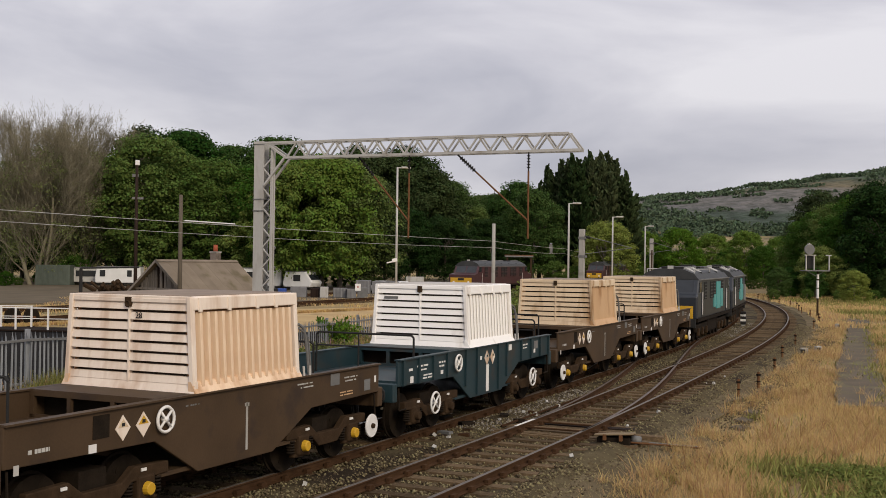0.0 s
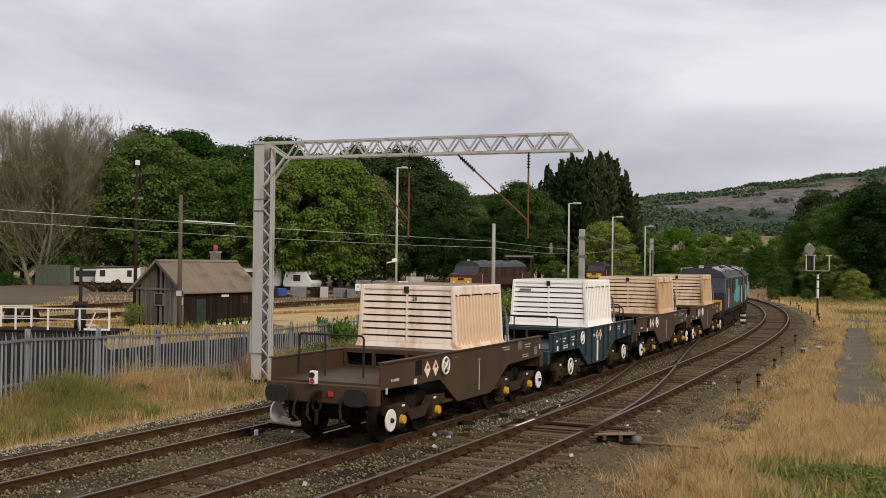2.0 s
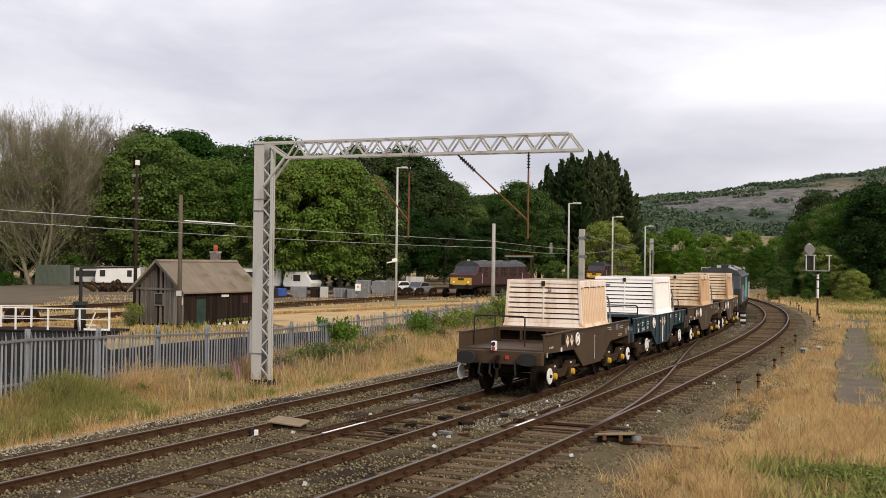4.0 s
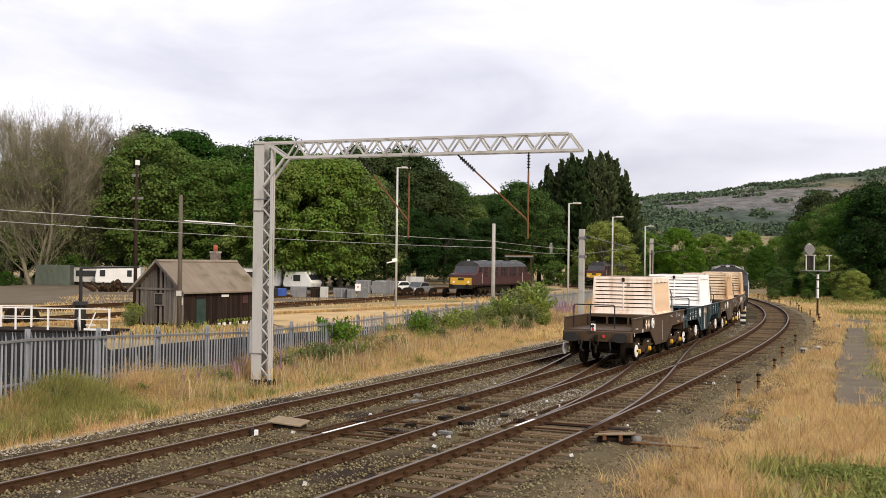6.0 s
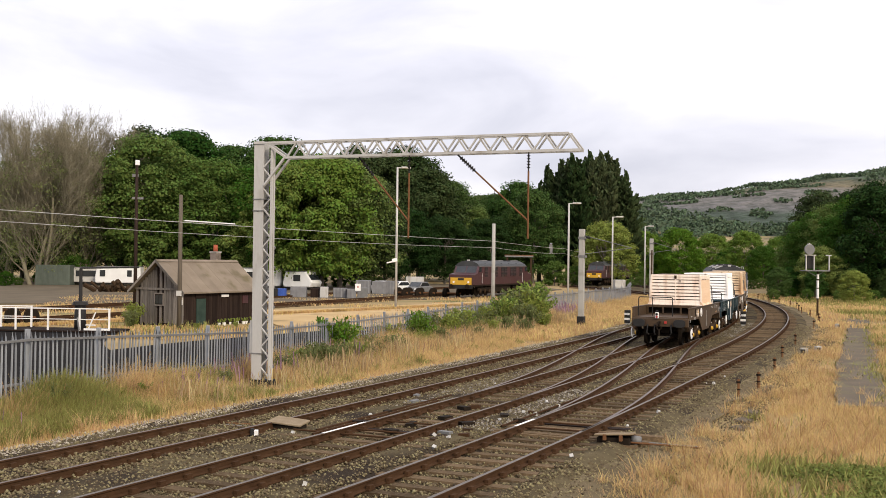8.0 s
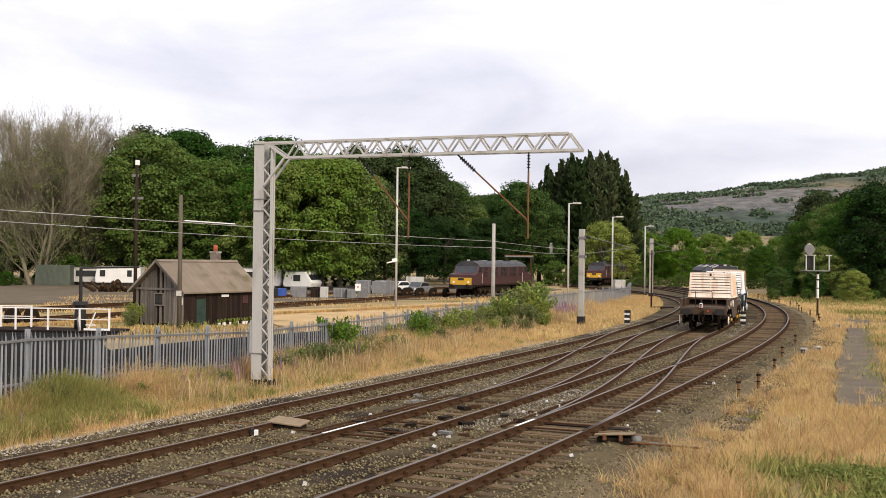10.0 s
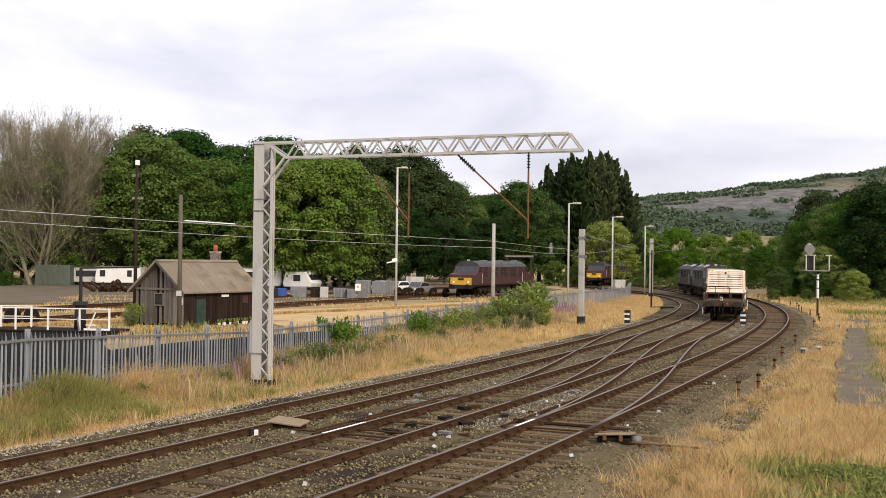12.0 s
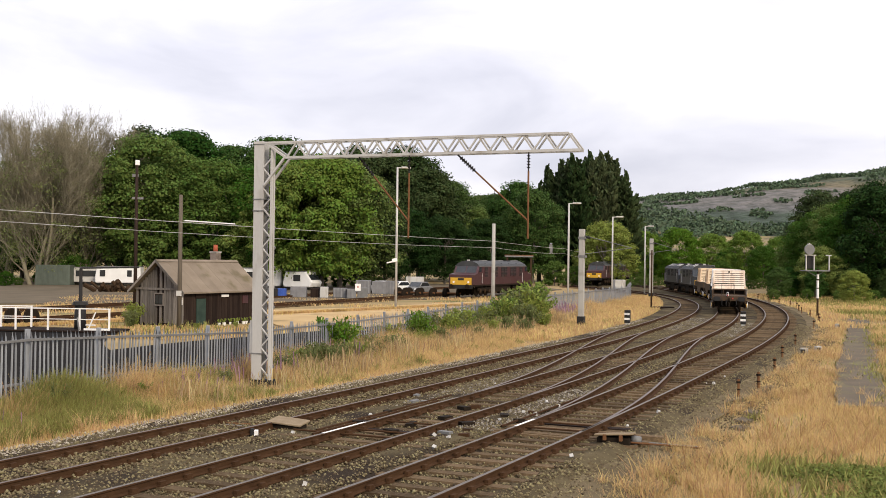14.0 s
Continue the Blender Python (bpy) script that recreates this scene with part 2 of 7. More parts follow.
M["green_steel"] = surface("faded_green_steel", (0.06, 0.075, 0.06), (0.11, 0.13, 0.105), 1.5, 30.0, 0.7, 0.1)
M["blue"] = surface("blue_plastic", (0.02, 0.06, 0.28), (0.04, 0.11, 0.42), 2.0, 30.0, 0.45, 0.05)
M["pallet_grey"] = surface("grey_crate", (0.12, 0.12, 0.124), (0.247, 0.247, 0.251), 2.0, 30.0, 0.7, 0.1, vary=0.25)
# Near-black colour painted in for pit shade and dark fence gaps
M["dark_sheet"] = surface("near_black_sheet", (0.004, 0.0035, 0.003), (0.014, 0.012, 0.010), 0.6, 14.0, 0.95, 0.5, world_space=True)
M["roof_grime"] = surface("sooty_brown_cover_roof", (0.16, 0.125, 0.10), (0.36, 0.29, 0.23), 1.0, 20.0, 0.8, 0.1)
# Leaf green darkened so that these trees look as if in shade
M["leaf_in_shade"] = surface("shade_darkened_leaf", (0.0162, 0.0324, 0.0108), (0.0468, 0.0738, 0.0234), 0.25, 2.0, 0.82, 0.0, island=0.32, through_light=0.2, whole=0.28)
# Rust brown, darkened to paint the shade in the grooves between ribs
M["recess"] = surface("brown_recess_shade", (0.14, 0.07, 0.032), (0.30, 0.16, 0.08), 2.0, 30.0, 0.8, 0.1, stretch=(1, 1, 0.3))
# Greyed white that paints groove shade on the white cover; also its roof
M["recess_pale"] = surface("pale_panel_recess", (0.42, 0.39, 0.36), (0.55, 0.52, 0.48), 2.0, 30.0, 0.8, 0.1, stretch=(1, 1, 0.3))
M["pale_stone"] = surface("pale_gravel", (0.20, 0.17, 0.13), (0.42, 0.37, 0.30), 9.0, 60.0, 0.9, 0.2, island=0.35, world_space=True)
M["lid_brown"] = surface("dusty_brown_lid", (0.16, 0.12, 0.075), (0.30, 0.235, 0.16), 5.0, 40.0, 0.85, 0.2)
M["limestone"] = surface("fresh_limestone", (0.128, 0.112, 0.0938), (0.269, 0.24, 0.206), 9.0, 60.0, 0.9, 0.2, island=0.4, world_space=True)
M["weed_leaf"] = surface("dull_green_weed_leaf", (0.075, 0.095, 0.022), (0.20, 0.225, 0.062), 0.8, 6.0, 0.75, 0.0, island=0.35, through_light=0.25, world_space=True)
M["door_green"] = surface("dark_green_door_paint", (0.016, 0.030, 0.025), (0.045, 0.07, 0.057), 2.0, 30.0, 0.75, 0.2)
M["black"] = surface("matt_black", (0.010, 0.010, 0.010), (0.026, 0.025, 0.024), 4.0, 40.0, 0.7, 0.1)


# ---- geometry helpers ----
class Geo:
    """Collects corners and faces; becomes one mesh."""

    def __init__(self):
        self.v, self.f, self.k = [], [], []

    def add(self, verts, faces, slot=0):
        o = len(self.v)
        self.v += [tuple(p) for p in verts]
        self.f += [tuple(i + o for i in q) for q in faces]
        self.k += [slot] * len(faces)
        return self

    def box(self, x0, x1, y0, y1, z0, z1, m=None, slot=0):
        p = [Vector((x, y, z)) for z in (z0, z1) for y in (y0, y1) for x in (x0, x1)]
        if m:
            p = [m @ a for a in p]
        return self.add(p, [(0, 2, 3, 1), (4, 5, 7, 6), (0, 1, 5, 4), (1, 3, 7, 5), (3, 2, 6, 7), (2, 0, 4, 6)], slot)

    def prism(self, outline, lo, hi, axis="y", m=None, slot=0):
        """outline: corners in the two other axes, pushed along axis from lo to hi."""
        n = len(outline)
        put = {"y": lambda a, b, c: (a, c, b), "x": lambda a, b, c: (c, a, b), "z": lambda a, b, c: (a, b, c)}[axis]
        p = [Vector(put(a, b, c)) for c in (lo, hi) for a, b in outline]
        if m:
            p = [m @ a for a in p]
        return self.add(p, [tuple(range(n)), tuple(range(2 * n - 1, n - 1, -1))] + [(i, i + n, (i + 1) % n + n, (i + 1) % n) for i in range(n)], slot)

    def tube(self, a, b, r0, r1=None, n=8, caps=True, slot=0):
        a, b = Vector(a), Vector(b)
        r1 = r0 if r1 is None else r1
        w = (b - a).normalized()
        u = w.orthogonal().normalized()
        t = w.cross(u)
        ring = [(math.cos(2 * math.pi * i / n), math.sin(2 * math.pi * i / n)) for i in range(n)]
        p = [a + (u * c + t * s) * r0 for c, s in ring] + [b + (u * c + t * s) * r1 for c, s in ring]
        f = [(i, (i + 1) % n, (i + 1) % n + n, i + n) for i in range(n)]
        if caps:
            f += [tuple(range(n - 1, -1, -1)), tuple(range(n, 2 * n))]
        return self.add(p, f, slot)

    def pipe(self, pts, r, n=6):
        for a, b in zip(pts, pts[1:]):
            self.tube(a, b, r, r, n)
        return self

    def ring(self, c, axis, r, w, n=20, k=6):
        """A torus about axis through c."""
        c, axis = Vector(c), Vector(axis).normalized()
        u = axis.orthogonal().normalized()
        t = axis.cross(u)
        p = []
        for i in range(n):
            a = 2 * math.pi * i / n
            d = u * math.cos(a) + t * math.sin(a)
            for j in range(k):
                b = 2 * math.pi * j / k
                p.append(c + d * (r + w * math.cos(b)) + axis * (w * math.sin(b)))
        f = [(i * k + j, ((i + 1) % n) * k + j, ((i + 1) % n) * k + (j + 1) % k, i * k + (j + 1) % k) for i in range(n) for j in range(k)]
        return self.add(p, f)

    def mesh(self, name, mats, smooth=False):
        me = bpy.data.meshes.new(name)
        me.from_pydata(self.v, [], self.f)
        for mt in mats:
            me.materials.append(mt)
        if any(self.k):
            me.polygons.foreach_set("material_index", self.k)
        if smooth:
            me.polygons.foreach_set("use_smooth", [True] * len(me.polygons))
        me.update()
        return me


def part(name, geo, material, parent, label="", bevel=0.0, smooth=False, kind="", m=None):
    """One mesh object under a thing or under a part. geo: a Geo or a mesh to share."""
    mats = material if isinstance(material, (list, tuple)) else [material]
    ob = new(name, geo.mesh(name, mats, smooth) if isinstance(geo, Geo) else geo)
    ob.parent = parent
    if m is not None:
        ob.matrix_basis = m
    if bevel:
        bv = ob.modifiers.new("edge", "BEVEL")
        bv.width, bv.segments, bv.limit_method = bevel, 2, "ANGLE"
    return tagged(ob, label, kind=kind)


def thing(name, m, label, category, group="", kind=""):
    ob = new(name)
    ob.empty_display_size = 0.2
    ob.matrix_basis = m
    return tagged(ob, label, category, group, kind)


def quads(name, centre, u, v, material):
    """Many loose four-cornered leaves, from arrays of middles and half-axes."""
    n = len(centre)
    p = np.stack([centre - u - v, centre + u - v * 0.6, centre + u * 0.7 + v, centre - u * 0.8 + v * 0.8], 1).reshape(-1, 3)
    me = bpy.data.meshes.new(name)
    me.vertices.add(4 * n)
    me.vertices.foreach_set("co", p.astype(np.float32).ravel())
    me.loops.add(4 * n)
    me.loops.foreach_set("vertex_index", np.arange(4 * n, dtype=np.int32))
    me.polygons.add(n)
    me.polygons.foreach_set("loop_start", np.arange(0, 4 * n, 4, dtype=np.int32))
    me.materials.append(material)
    me.update(calc_edges=True)
    me.validate()
    return me


# ---- the line of the tracks ----
KNOT = 15.0
HEADS = (25.272, 23.665, 22.92, 20.455, 17.423, 13.558, 10.0, 6.5, 3.5, 1.0, -3.0, -6.0, -8.0)
S_AXIS = np.arange(-45.0, 230.0, 0.25)
TH = np.radians(np.interp(S_AXIS, np.arange(len(HEADS)) * KNOT, HEADS))
XS, YS = np.cumsum(np.sin(TH) * 0.25), np.cumsum(np.cos(TH) * 0.25)
ZERO = int(np.argmin(np.abs(S_AXIS)))
XS, YS = XS - XS[ZERO] - 6.687, YS - YS[ZERO] + 20.0
LAT_A, LAT_B, LAT_C = 0.0, 3.3, 6.43


def at(s, lat=0.0, z=0.0):
    """The place s metres along the line and lat metres to its right."""
    x, y, t = np.interp(s, S_AXIS, XS), np.interp(s, S_AXIS, YS), np.interp(s, S_AXIS, TH)
    return Vector((float(x + lat * math.cos(t)), float(y - lat * math.sin(t)), z))


def heading(s):
    return math.degrees(float(np.interp(s, S_AXIS, TH)))


def along(s, lat=0.0, z=0.0):
    """A pose on the line: x forwards, y to the left."""
    p = at(s, lat, z)
    return pose(p.x, p.y, p.z, 0, 0, 90 - heading(s))


def level(x, y):
    """The ground's height."""
    return -0.34 + 0.07 * noise.noise(Vector((x * 0.13, y * 0.13, 0))) + 0.03 * noise.noise(Vector((x * 0.7, y * 0.7, 3)))


def sweep(geo, outline, lat_of, s0, s1, step, slots=None):
    """Pushes an outline of (lat, z) along the line between s0 and s1; lat_of(s) gives its own offset."""
    n = len(outline)
    ss = np.arange(s0, s1 + step * 0.5, step)
    p = [at(s, lat_of(s) + a, z) for s in ss for a, z in outline]
    o = len(geo.v)
    geo.v += [tuple(q) for q in p]
    for i in range(len(ss) - 1):
        for j in range(n):
            geo.f.append((o + i * n + j, o + i * n + (j + 1) % n, o + (i + 1) * n + (j + 1) % n, o + (i + 1) * n + j))
            geo.k.append(slots[j] if slots else 0)
    return geo


RAIL = [(-0.07, -0.155), (0.07, -0.155), (0.07, -0.14), (0.012, -0.12), (0.012, -0.045), (0.036, -0.03), (0.036, -0.004), (0.03, 0.0), (-0.03, 0.0), (-0.036, -0.004), (-0.036, -0.03), (-0.012, -0.045), (-0.012, -0.12), (-0.07, -0.14)]
RAIL_SLOTS = [0, 0, 0, 0, 0, 0, 1, 1, 1, 0, 0, 0, 0, 0]


# ---- ground and tracks ----
def ground():
    xs = np.unique(np.concatenate([np.linspace(-4000, -120, 14), np.linspace(-120, -40, 17), np.linspace(-40, 60, 101), np.linspace(60, 140, 17), np.linspace(140, 4000, 14)]))
    ys = np.unique(np.concatenate([np.linspace(-900, -10, 10), np.linspace(-10, 120, 131), np.linspace(120, 260, 29), np.linspace(260, 4500, 16)]))
    v = [(x, y, level(x, y)) for y in ys for x in xs]
    n = len(xs)
    f = [(j * n + i, j * n + i + 1, (j + 1) * n + i + 1, (j + 1) * n + i) for j in range(len(ys) - 1) for i in range(n - 1)]
    g = Geo().add(v, f)
    tagged(new("ground", g.mesh("ground", [M["ground"]], True)), "dry rough ground of turf and bare earth", "ground", kind="structure")


def bed():
    g = Geo()
    ss = np.arange(-24.0, 200.0, 0.8)
    lats = np.concatenate([[-2.9, -2.4], np.arange(-2.0, 8.2, 0.4), [8.7, 9.6]])
    for s in ss:
        for lat in lats:
            p = at(s, lat)
            edge = max(0.0, -2.0 - lat, lat - 8.0)
            wob = 0.035 * noise.noise(Vector((p.x * 0.8, p.y * 0.8, 1))) + 0.02 * noise.noise(Vector((p.x * 3, p.y * 3, 2)))
            near = min(abs(lat - c) for c in (LAT_A, LAT_B, LAT_C))
            g.v.append((p.x, p.y, -0.165 - edge * 0.33 + wob + (-0.02 if near < 0.8 else 0.02) - (0.045 if abs(lat - LAT_C) < 1.3 else 0.025 if abs(lat - LAT_B) < 0.9 else 0.0)))
    n = len(lats)
    g.f = [(j * n + i, j * n + i + 1, (j + 1) * n + i + 1, (j + 1) * n + i) for j in range(len(ss) - 1) for i in range(n - 1)]
    g.k = [0] * len(g.f)
    tagged(new("ballast_bed", g.mesh("ballast_bed", [M["ballast"]], True)), "dirty grey-brown stone ballast under the tracks", "ballast", kind="structure")


def track(name, lat_of, s0, s1, top, label, n_near, sleepers=True):
    t = tagged(new(name), label, "railway track", kind="structure")
    for side in (-0.7525, 0.7525):
        g = sweep(Geo(), RAIL, lambda s: lat_of(s) + side, s0, s1, 1.0, RAIL_SLOTS)
        part("rail", g, [M["rail_rust"], top], t)
    if not sleepers:
        return t
    sl = Geo().box(-0.125, 0.125, -1.3, 1.3, -0.30, -0.158).mesh("sleeper", [M["sleeper"]])
    chair = Geo().box(-0.1, 0.1, -0.13, 0.13, -0.158, -0.13).box(-0.07, 0.07, -0.12, -0.05, -0.13, -0.07).box(-0.07, 0.07, 0.05, 0.12, -0.13, -0.07)
    far = Geo()
    chairs = Geo()
    rnd = random.Random(name)
    s, i = s0 + 0.3, 0
    while s < s1:
        m = along(s, lat_of(s), rnd.uniform(-0.012, 0.006)) @ pose(0, rnd.uniform(-0.05, 0.05), 0, 0, 0, rnd.uniform(-1.5, 1.5))
        if i < n_near:
            ob = part("sleeper", sl, M["sleeper"], t, m=m)
        else:
            far.box(-0.125, 0.125, -1.3, 1.3, -0.30, -0.158, m)
        if s < 60:
            for side in (-0.7525, 0.7525):
                mm = along(s, lat_of(s) + side)
                chairs.add([mm @ Vector(p) for p in chair.v], chair.f)
        s += 0.68
        i += 1
    part("rail_chairs", chairs, M["rail_rust"], t, kind="stuff")
    if far.v:
        part("far_sleepers", far, M["sleeper"], t, kind="stuff")
    return t


def ease(a, b, s0, s1):
    def lat(s):
        u = min(1.0, max(0.0, (s - s0) / (s1 - s0)))
        return a + (b - a) * u * u * (3 - 2 * u)
    return lat


# ---- flask wagon ----
SIDE = [(-4.5, 1.63), (4.5, 1.63), (4.5, 1.13), (2.15, 1.09), (1.0, 0.53), (-0.9, 0.53), (-1.85, 1.09), (-4.5, 1.13)]
WHEEL_R = 0.46


def handwheel(x, z, parent, spokes, y=-1.37, r=0.172):
    g = Geo().ring((x, y, z), (0, 1, 0), r, 0.024, 20, 6).tube((x, y - 0.03, z), (x, y + 0.08, z), 0.04)
    for k in range(spokes):
        a = math.pi * k / spokes + 0.75
        d = Vector((math.cos(a), 0, math.sin(a))) * r
        g.tube(Vector((x, y, z)) - d, Vector((x, y, z)) + d, 0.02, n=6)
    return part("handwheel", g, M["white"], parent, "white-painted spoked brake handwheel", smooth=True)


def bars(parent, items, y, name="stencil"):
    """Painted marks on the near side: (x, z, width, height, material); long ones break into short strokes."""
    for k, (x, z, w, h, mat) in enumerate(items):
        g, rnd = Geo(), random.Random(k)
        u = x - w / 2
        if w < 0.2 or h > 0.09:
            g.box(u, u + w, y - 0.006, y, z - h / 2, z + h / 2)
        else:
            while u < x + w / 2 - 0.01:
                v = min(x + w / 2, u + rnd.uniform(0.025, 0.06))
                g.box(u, v, y - 0.006, y, z - h * 0.36, z + h * 0.36)
                u = v + (0.012 if rnd.random() < 0.75 else 0.05)
        part(name, g, mat, parent, kind="stuff" if w >= 0.2 and h <= 0.09 else "")


def bogie(parent, x, disc_at, style):
    b = part("bogie", Geo().box(x - 1.25, x + 1.25, -0.3, 0.3, 0.55, 0.75).box(x - 0.25, x + 0.25, -1.0, 1.0, 0.55, 0.85), M["dark_iron"], parent, "dark brake-dusted iron bogie")
    for sy in (-1, 1):
        g = Geo()
        y0, y1 = (sy * 1.06, sy * 1.18) if sy > 0 else (sy * 1.18, sy * 1.06)
        g.prism([(x - 1.3, 0.62), (x - 1.3, 0.78), (x - 0.6, 0.80), (x - 0.35, 0.62), (x + 0.35, 0.62), (x + 0.6, 0.80), (x + 1.3, 0.78), (x + 1.3, 0.62), (x + 0.55, 0.60), (x + 0.3, 0.40), (x - 0.3, 0.40), (x - 0.55, 0.60)], y0, y1)
        part("side_frame", g, M["bogie"], b, bevel=0.015)
        for dx in (-0.82, 0.82):
            gx = Geo().box(x + dx - 0.17, x + dx + 0.17, y0 - 0.03, y1 + 0.03, 0.33, 0.66)
            gx.box(x + dx - 0.26, x + dx + 0.26, y0, y1, 0.30, 0.36)
            part("axlebox", gx, M["bogie"], b, bevel=0.03)
            part("axle_cap", Geo().tube((x + dx, sy * 1.19, 0.48), (x + dx, sy * 1.29, 0.48), 0.10, 0.085, 14), M["yellow"] if style != "teal" else M["bogie"], b, "domed yellow axle cap" if style != "teal" else "", bevel=0.012)
            for k in (-0.19, 0.19):
                sp = Geo()
                for c in range(5):
                    sp.ring((x + dx + k * 1.5, sy * 1.12, 0.40 + c * 0.045), (0, 0, 1), 0.06, 0.017, 10, 4)
                part("spring", sp, M["dark_iron"], b)
        for k in (-0.7, 0.77):
            part("damper_mark", Geo().box(x + k - 0.05, x + k + 0.05, sy * 1.19 - 0.01, sy * 1.19 + 0.01, 0.72, 0.76), M["white"], b)
    sets = []
    for dx in (-0.82, 0.82):
        g = Geo().tube((0, -1.0, 0), (0, 1.0, 0), 0.08)
        for sy in (-0.75, 0.75):
            g.tube((0, sy - 0.065, 0), (0, sy + 0.065, 0), WHEEL_R - 0.02, WHEEL_R - 0.02, 28)
            g.tube((0, sy * 0.93 - 0.015, 0), (0, sy * 0.93 + 0.015, 0), WHEEL_R + 0.02, WHEEL_R + 0.02, 28)
            for k in range(3):
                a = 2.1 * k
                g.tube((0.28 * math.cos(a), sy * 1.1, 0.28 * math.sin(a)), (0.28 * math.cos(a), sy, 0.28 * math.sin(a)), 0.05, n=6)
        w = part("wheelset", g, M["dark_iron"], b, m=pose(x + dx, 0, WHEEL_R))
        sets.append((w, x + dx))
    if disc_at is not None:
        dx = x + disc_at
        for sy in (-1, 1):
            g = Geo().tube((dx, sy * 1.26, 0.54), (dx, sy * 1.30, 0.54), 0.215, 0.215, 24)
            d = part("brake_disc_wheel", g, M["white"], b, "white solid brake handwheel", bevel=0.012)
            part("hub", Geo().tube((dx, sy * 1.30, 0.54), (dx, sy * 1.345, 0.54), 0.05, 0.04, 10), M["bogie"], b)
    return b, sets


def flask_box(parent, style):
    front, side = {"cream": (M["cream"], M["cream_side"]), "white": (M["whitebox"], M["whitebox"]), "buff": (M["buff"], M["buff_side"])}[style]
    x0, x1, hw, z0, z1 = -0.97, 1.74, 1.13, 1.655, 3.035

    def panel_part(name, geo, material, label="", bevel=0.0, m=None):
        """The cover's walls lean inwards towards the roof."""
        if isinstance(geo, Geo):
            geo.v = [(x, y * (1.045 - 0.075 * (z - z0) / (z1 - z0)), z) for x, y, z in geo.v]
        return part(name, geo, material, parent, label, bevel, m=m)
    # Near-black core puts the shade between the louvres into colour
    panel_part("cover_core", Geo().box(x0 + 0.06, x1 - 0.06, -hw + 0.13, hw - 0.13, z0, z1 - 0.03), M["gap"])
    panel_part("cover_roof", Geo().box(x0 - 0.02, x1 + 0.02, -hw - 0.02, hw + 0.02, z1 - 0.05, z1), front, bevel=0.012)
    panel_part("roof_sheet", Geo().box(x0 + 0.04, x1 - 0.04, -hw + 0.04, hw - 0.04, z1 - 0.01, z1 + 0.012), M["roof_grime"] if style != "white" else M["recess_pale"], "soot-stained roof sheet", bevel=0.004)
    # flared skirt
    for sx, xx in ((-1, x0), (1, x1)):
        panel_part("skirt", Geo().prism([(xx, z0 + 0.16), (xx + sx * 0.06, z0), (xx - sx * 0.05, z0), (xx - sx * 0.05, z0 + 0.16)], -hw - 0.05, hw + 0.05), front)
    for sy in (-1, 1):
        panel_part("skirt", Geo().prism([(sy * hw, z0 + 0.16), (sy * (hw + 0.08), z0), (sy * (hw - 0.05), z0), (sy * (hw - 0.05), z0 + 0.16)], x0 - 0.05, x1 + 0.05, "x"), side)
    # louvred ends
    n = 8
    h = (z1 - z0 - 0.18) / n
    for sx, xx in ((-1, x0), (1, x1)):
        for i in range(n):
            za = z0 + 0.09 + i * h
            panel_part("louvre", Geo().prism([(xx - sx * 0.055, za + h * 0.94), (xx + sx * 0.0, za + h * 0.92), (xx + sx * 0.024, za + h * 0.21), (xx + sx * 0.012, za + h * 0.18), (xx - sx * 0.055, za + h * 0.17)], -hw + 0.035, hw - 0.035), front)
        for y in (-hw, 0.0, hw):
            w = 0.035 if y else 0.02
            panel_part("end_stile", Geo().box(min(xx - sx * 0.06, xx + sx * 0.025), max(xx - sx * 0.06, xx + sx * 0.025), y - w, y + w, z0, z1), front, bevel=0.008)
        panel_part("end_rail", Geo().box(min(xx - sx * 0.06, xx + sx * 0.03), max(xx - sx * 0.06, xx + sx * 0.03), -hw, hw, z1 - 0.10, z1 - 0.04), front, bevel=0.006)
        panel_part("lift_eye", Geo().box(min(xx, xx + sx * 0.05), max(xx, xx + sx * 0.05), -0.055, 0.055, z1 - 0.17, z1 - 0.03).ring((xx + sx * 0.05, 0, z1 - 0.13), (1, 0, 0), 0.04, 0.014, 10, 4), M["bogie"])
    # corrugated sides
    for sy in (-1, 1):
        panel = 0.08 if style == "cream" else 0.02
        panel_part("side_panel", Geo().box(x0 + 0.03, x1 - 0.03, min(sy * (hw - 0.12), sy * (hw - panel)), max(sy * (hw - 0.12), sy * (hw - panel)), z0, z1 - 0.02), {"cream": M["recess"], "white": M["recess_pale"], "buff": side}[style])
        k = 14
        pitch = (x1 - x0 - 0.2) / k
        deep = 1.0 if style == "cream" else 0.3

        def rib_y(a):
            return sy * (a * deep + (hw - 0.02) * (1 - deep))
        rib = Geo().prism([(-pitch * 0.27, rib_y(hw - panel - 0.005)), (-pitch * 0.18, rib_y(hw + 0.04)), (pitch * 0.18, rib_y(hw + 0.04)), (pitch * 0.27, rib_y(hw - panel - 0.005))], z0 + 0.02, z1 - 0.23, "z")
        rib.v = [(x, y * (1.045 - 0.075 * (z - z0) / (z1 - z0)), z) for x, y, z in rib.v]
        shared = rib.mesh("rib", [side])
        for i in range(k if style != "buff" else 0):
            panel_part("rib", shared, side, m=Matrix.Translation((x0 + 0.1 + pitch * (i + 0.5), 0, 0)))
        panel_part("top_rail", Geo().box(x0, x1, min(sy * (hw - 0.03), sy * (hw + 0.045)), max(sy * (hw - 0.03), sy * (hw + 0.045)), z1 - 0.20, z1 - 0.01), front, bevel=0.015)
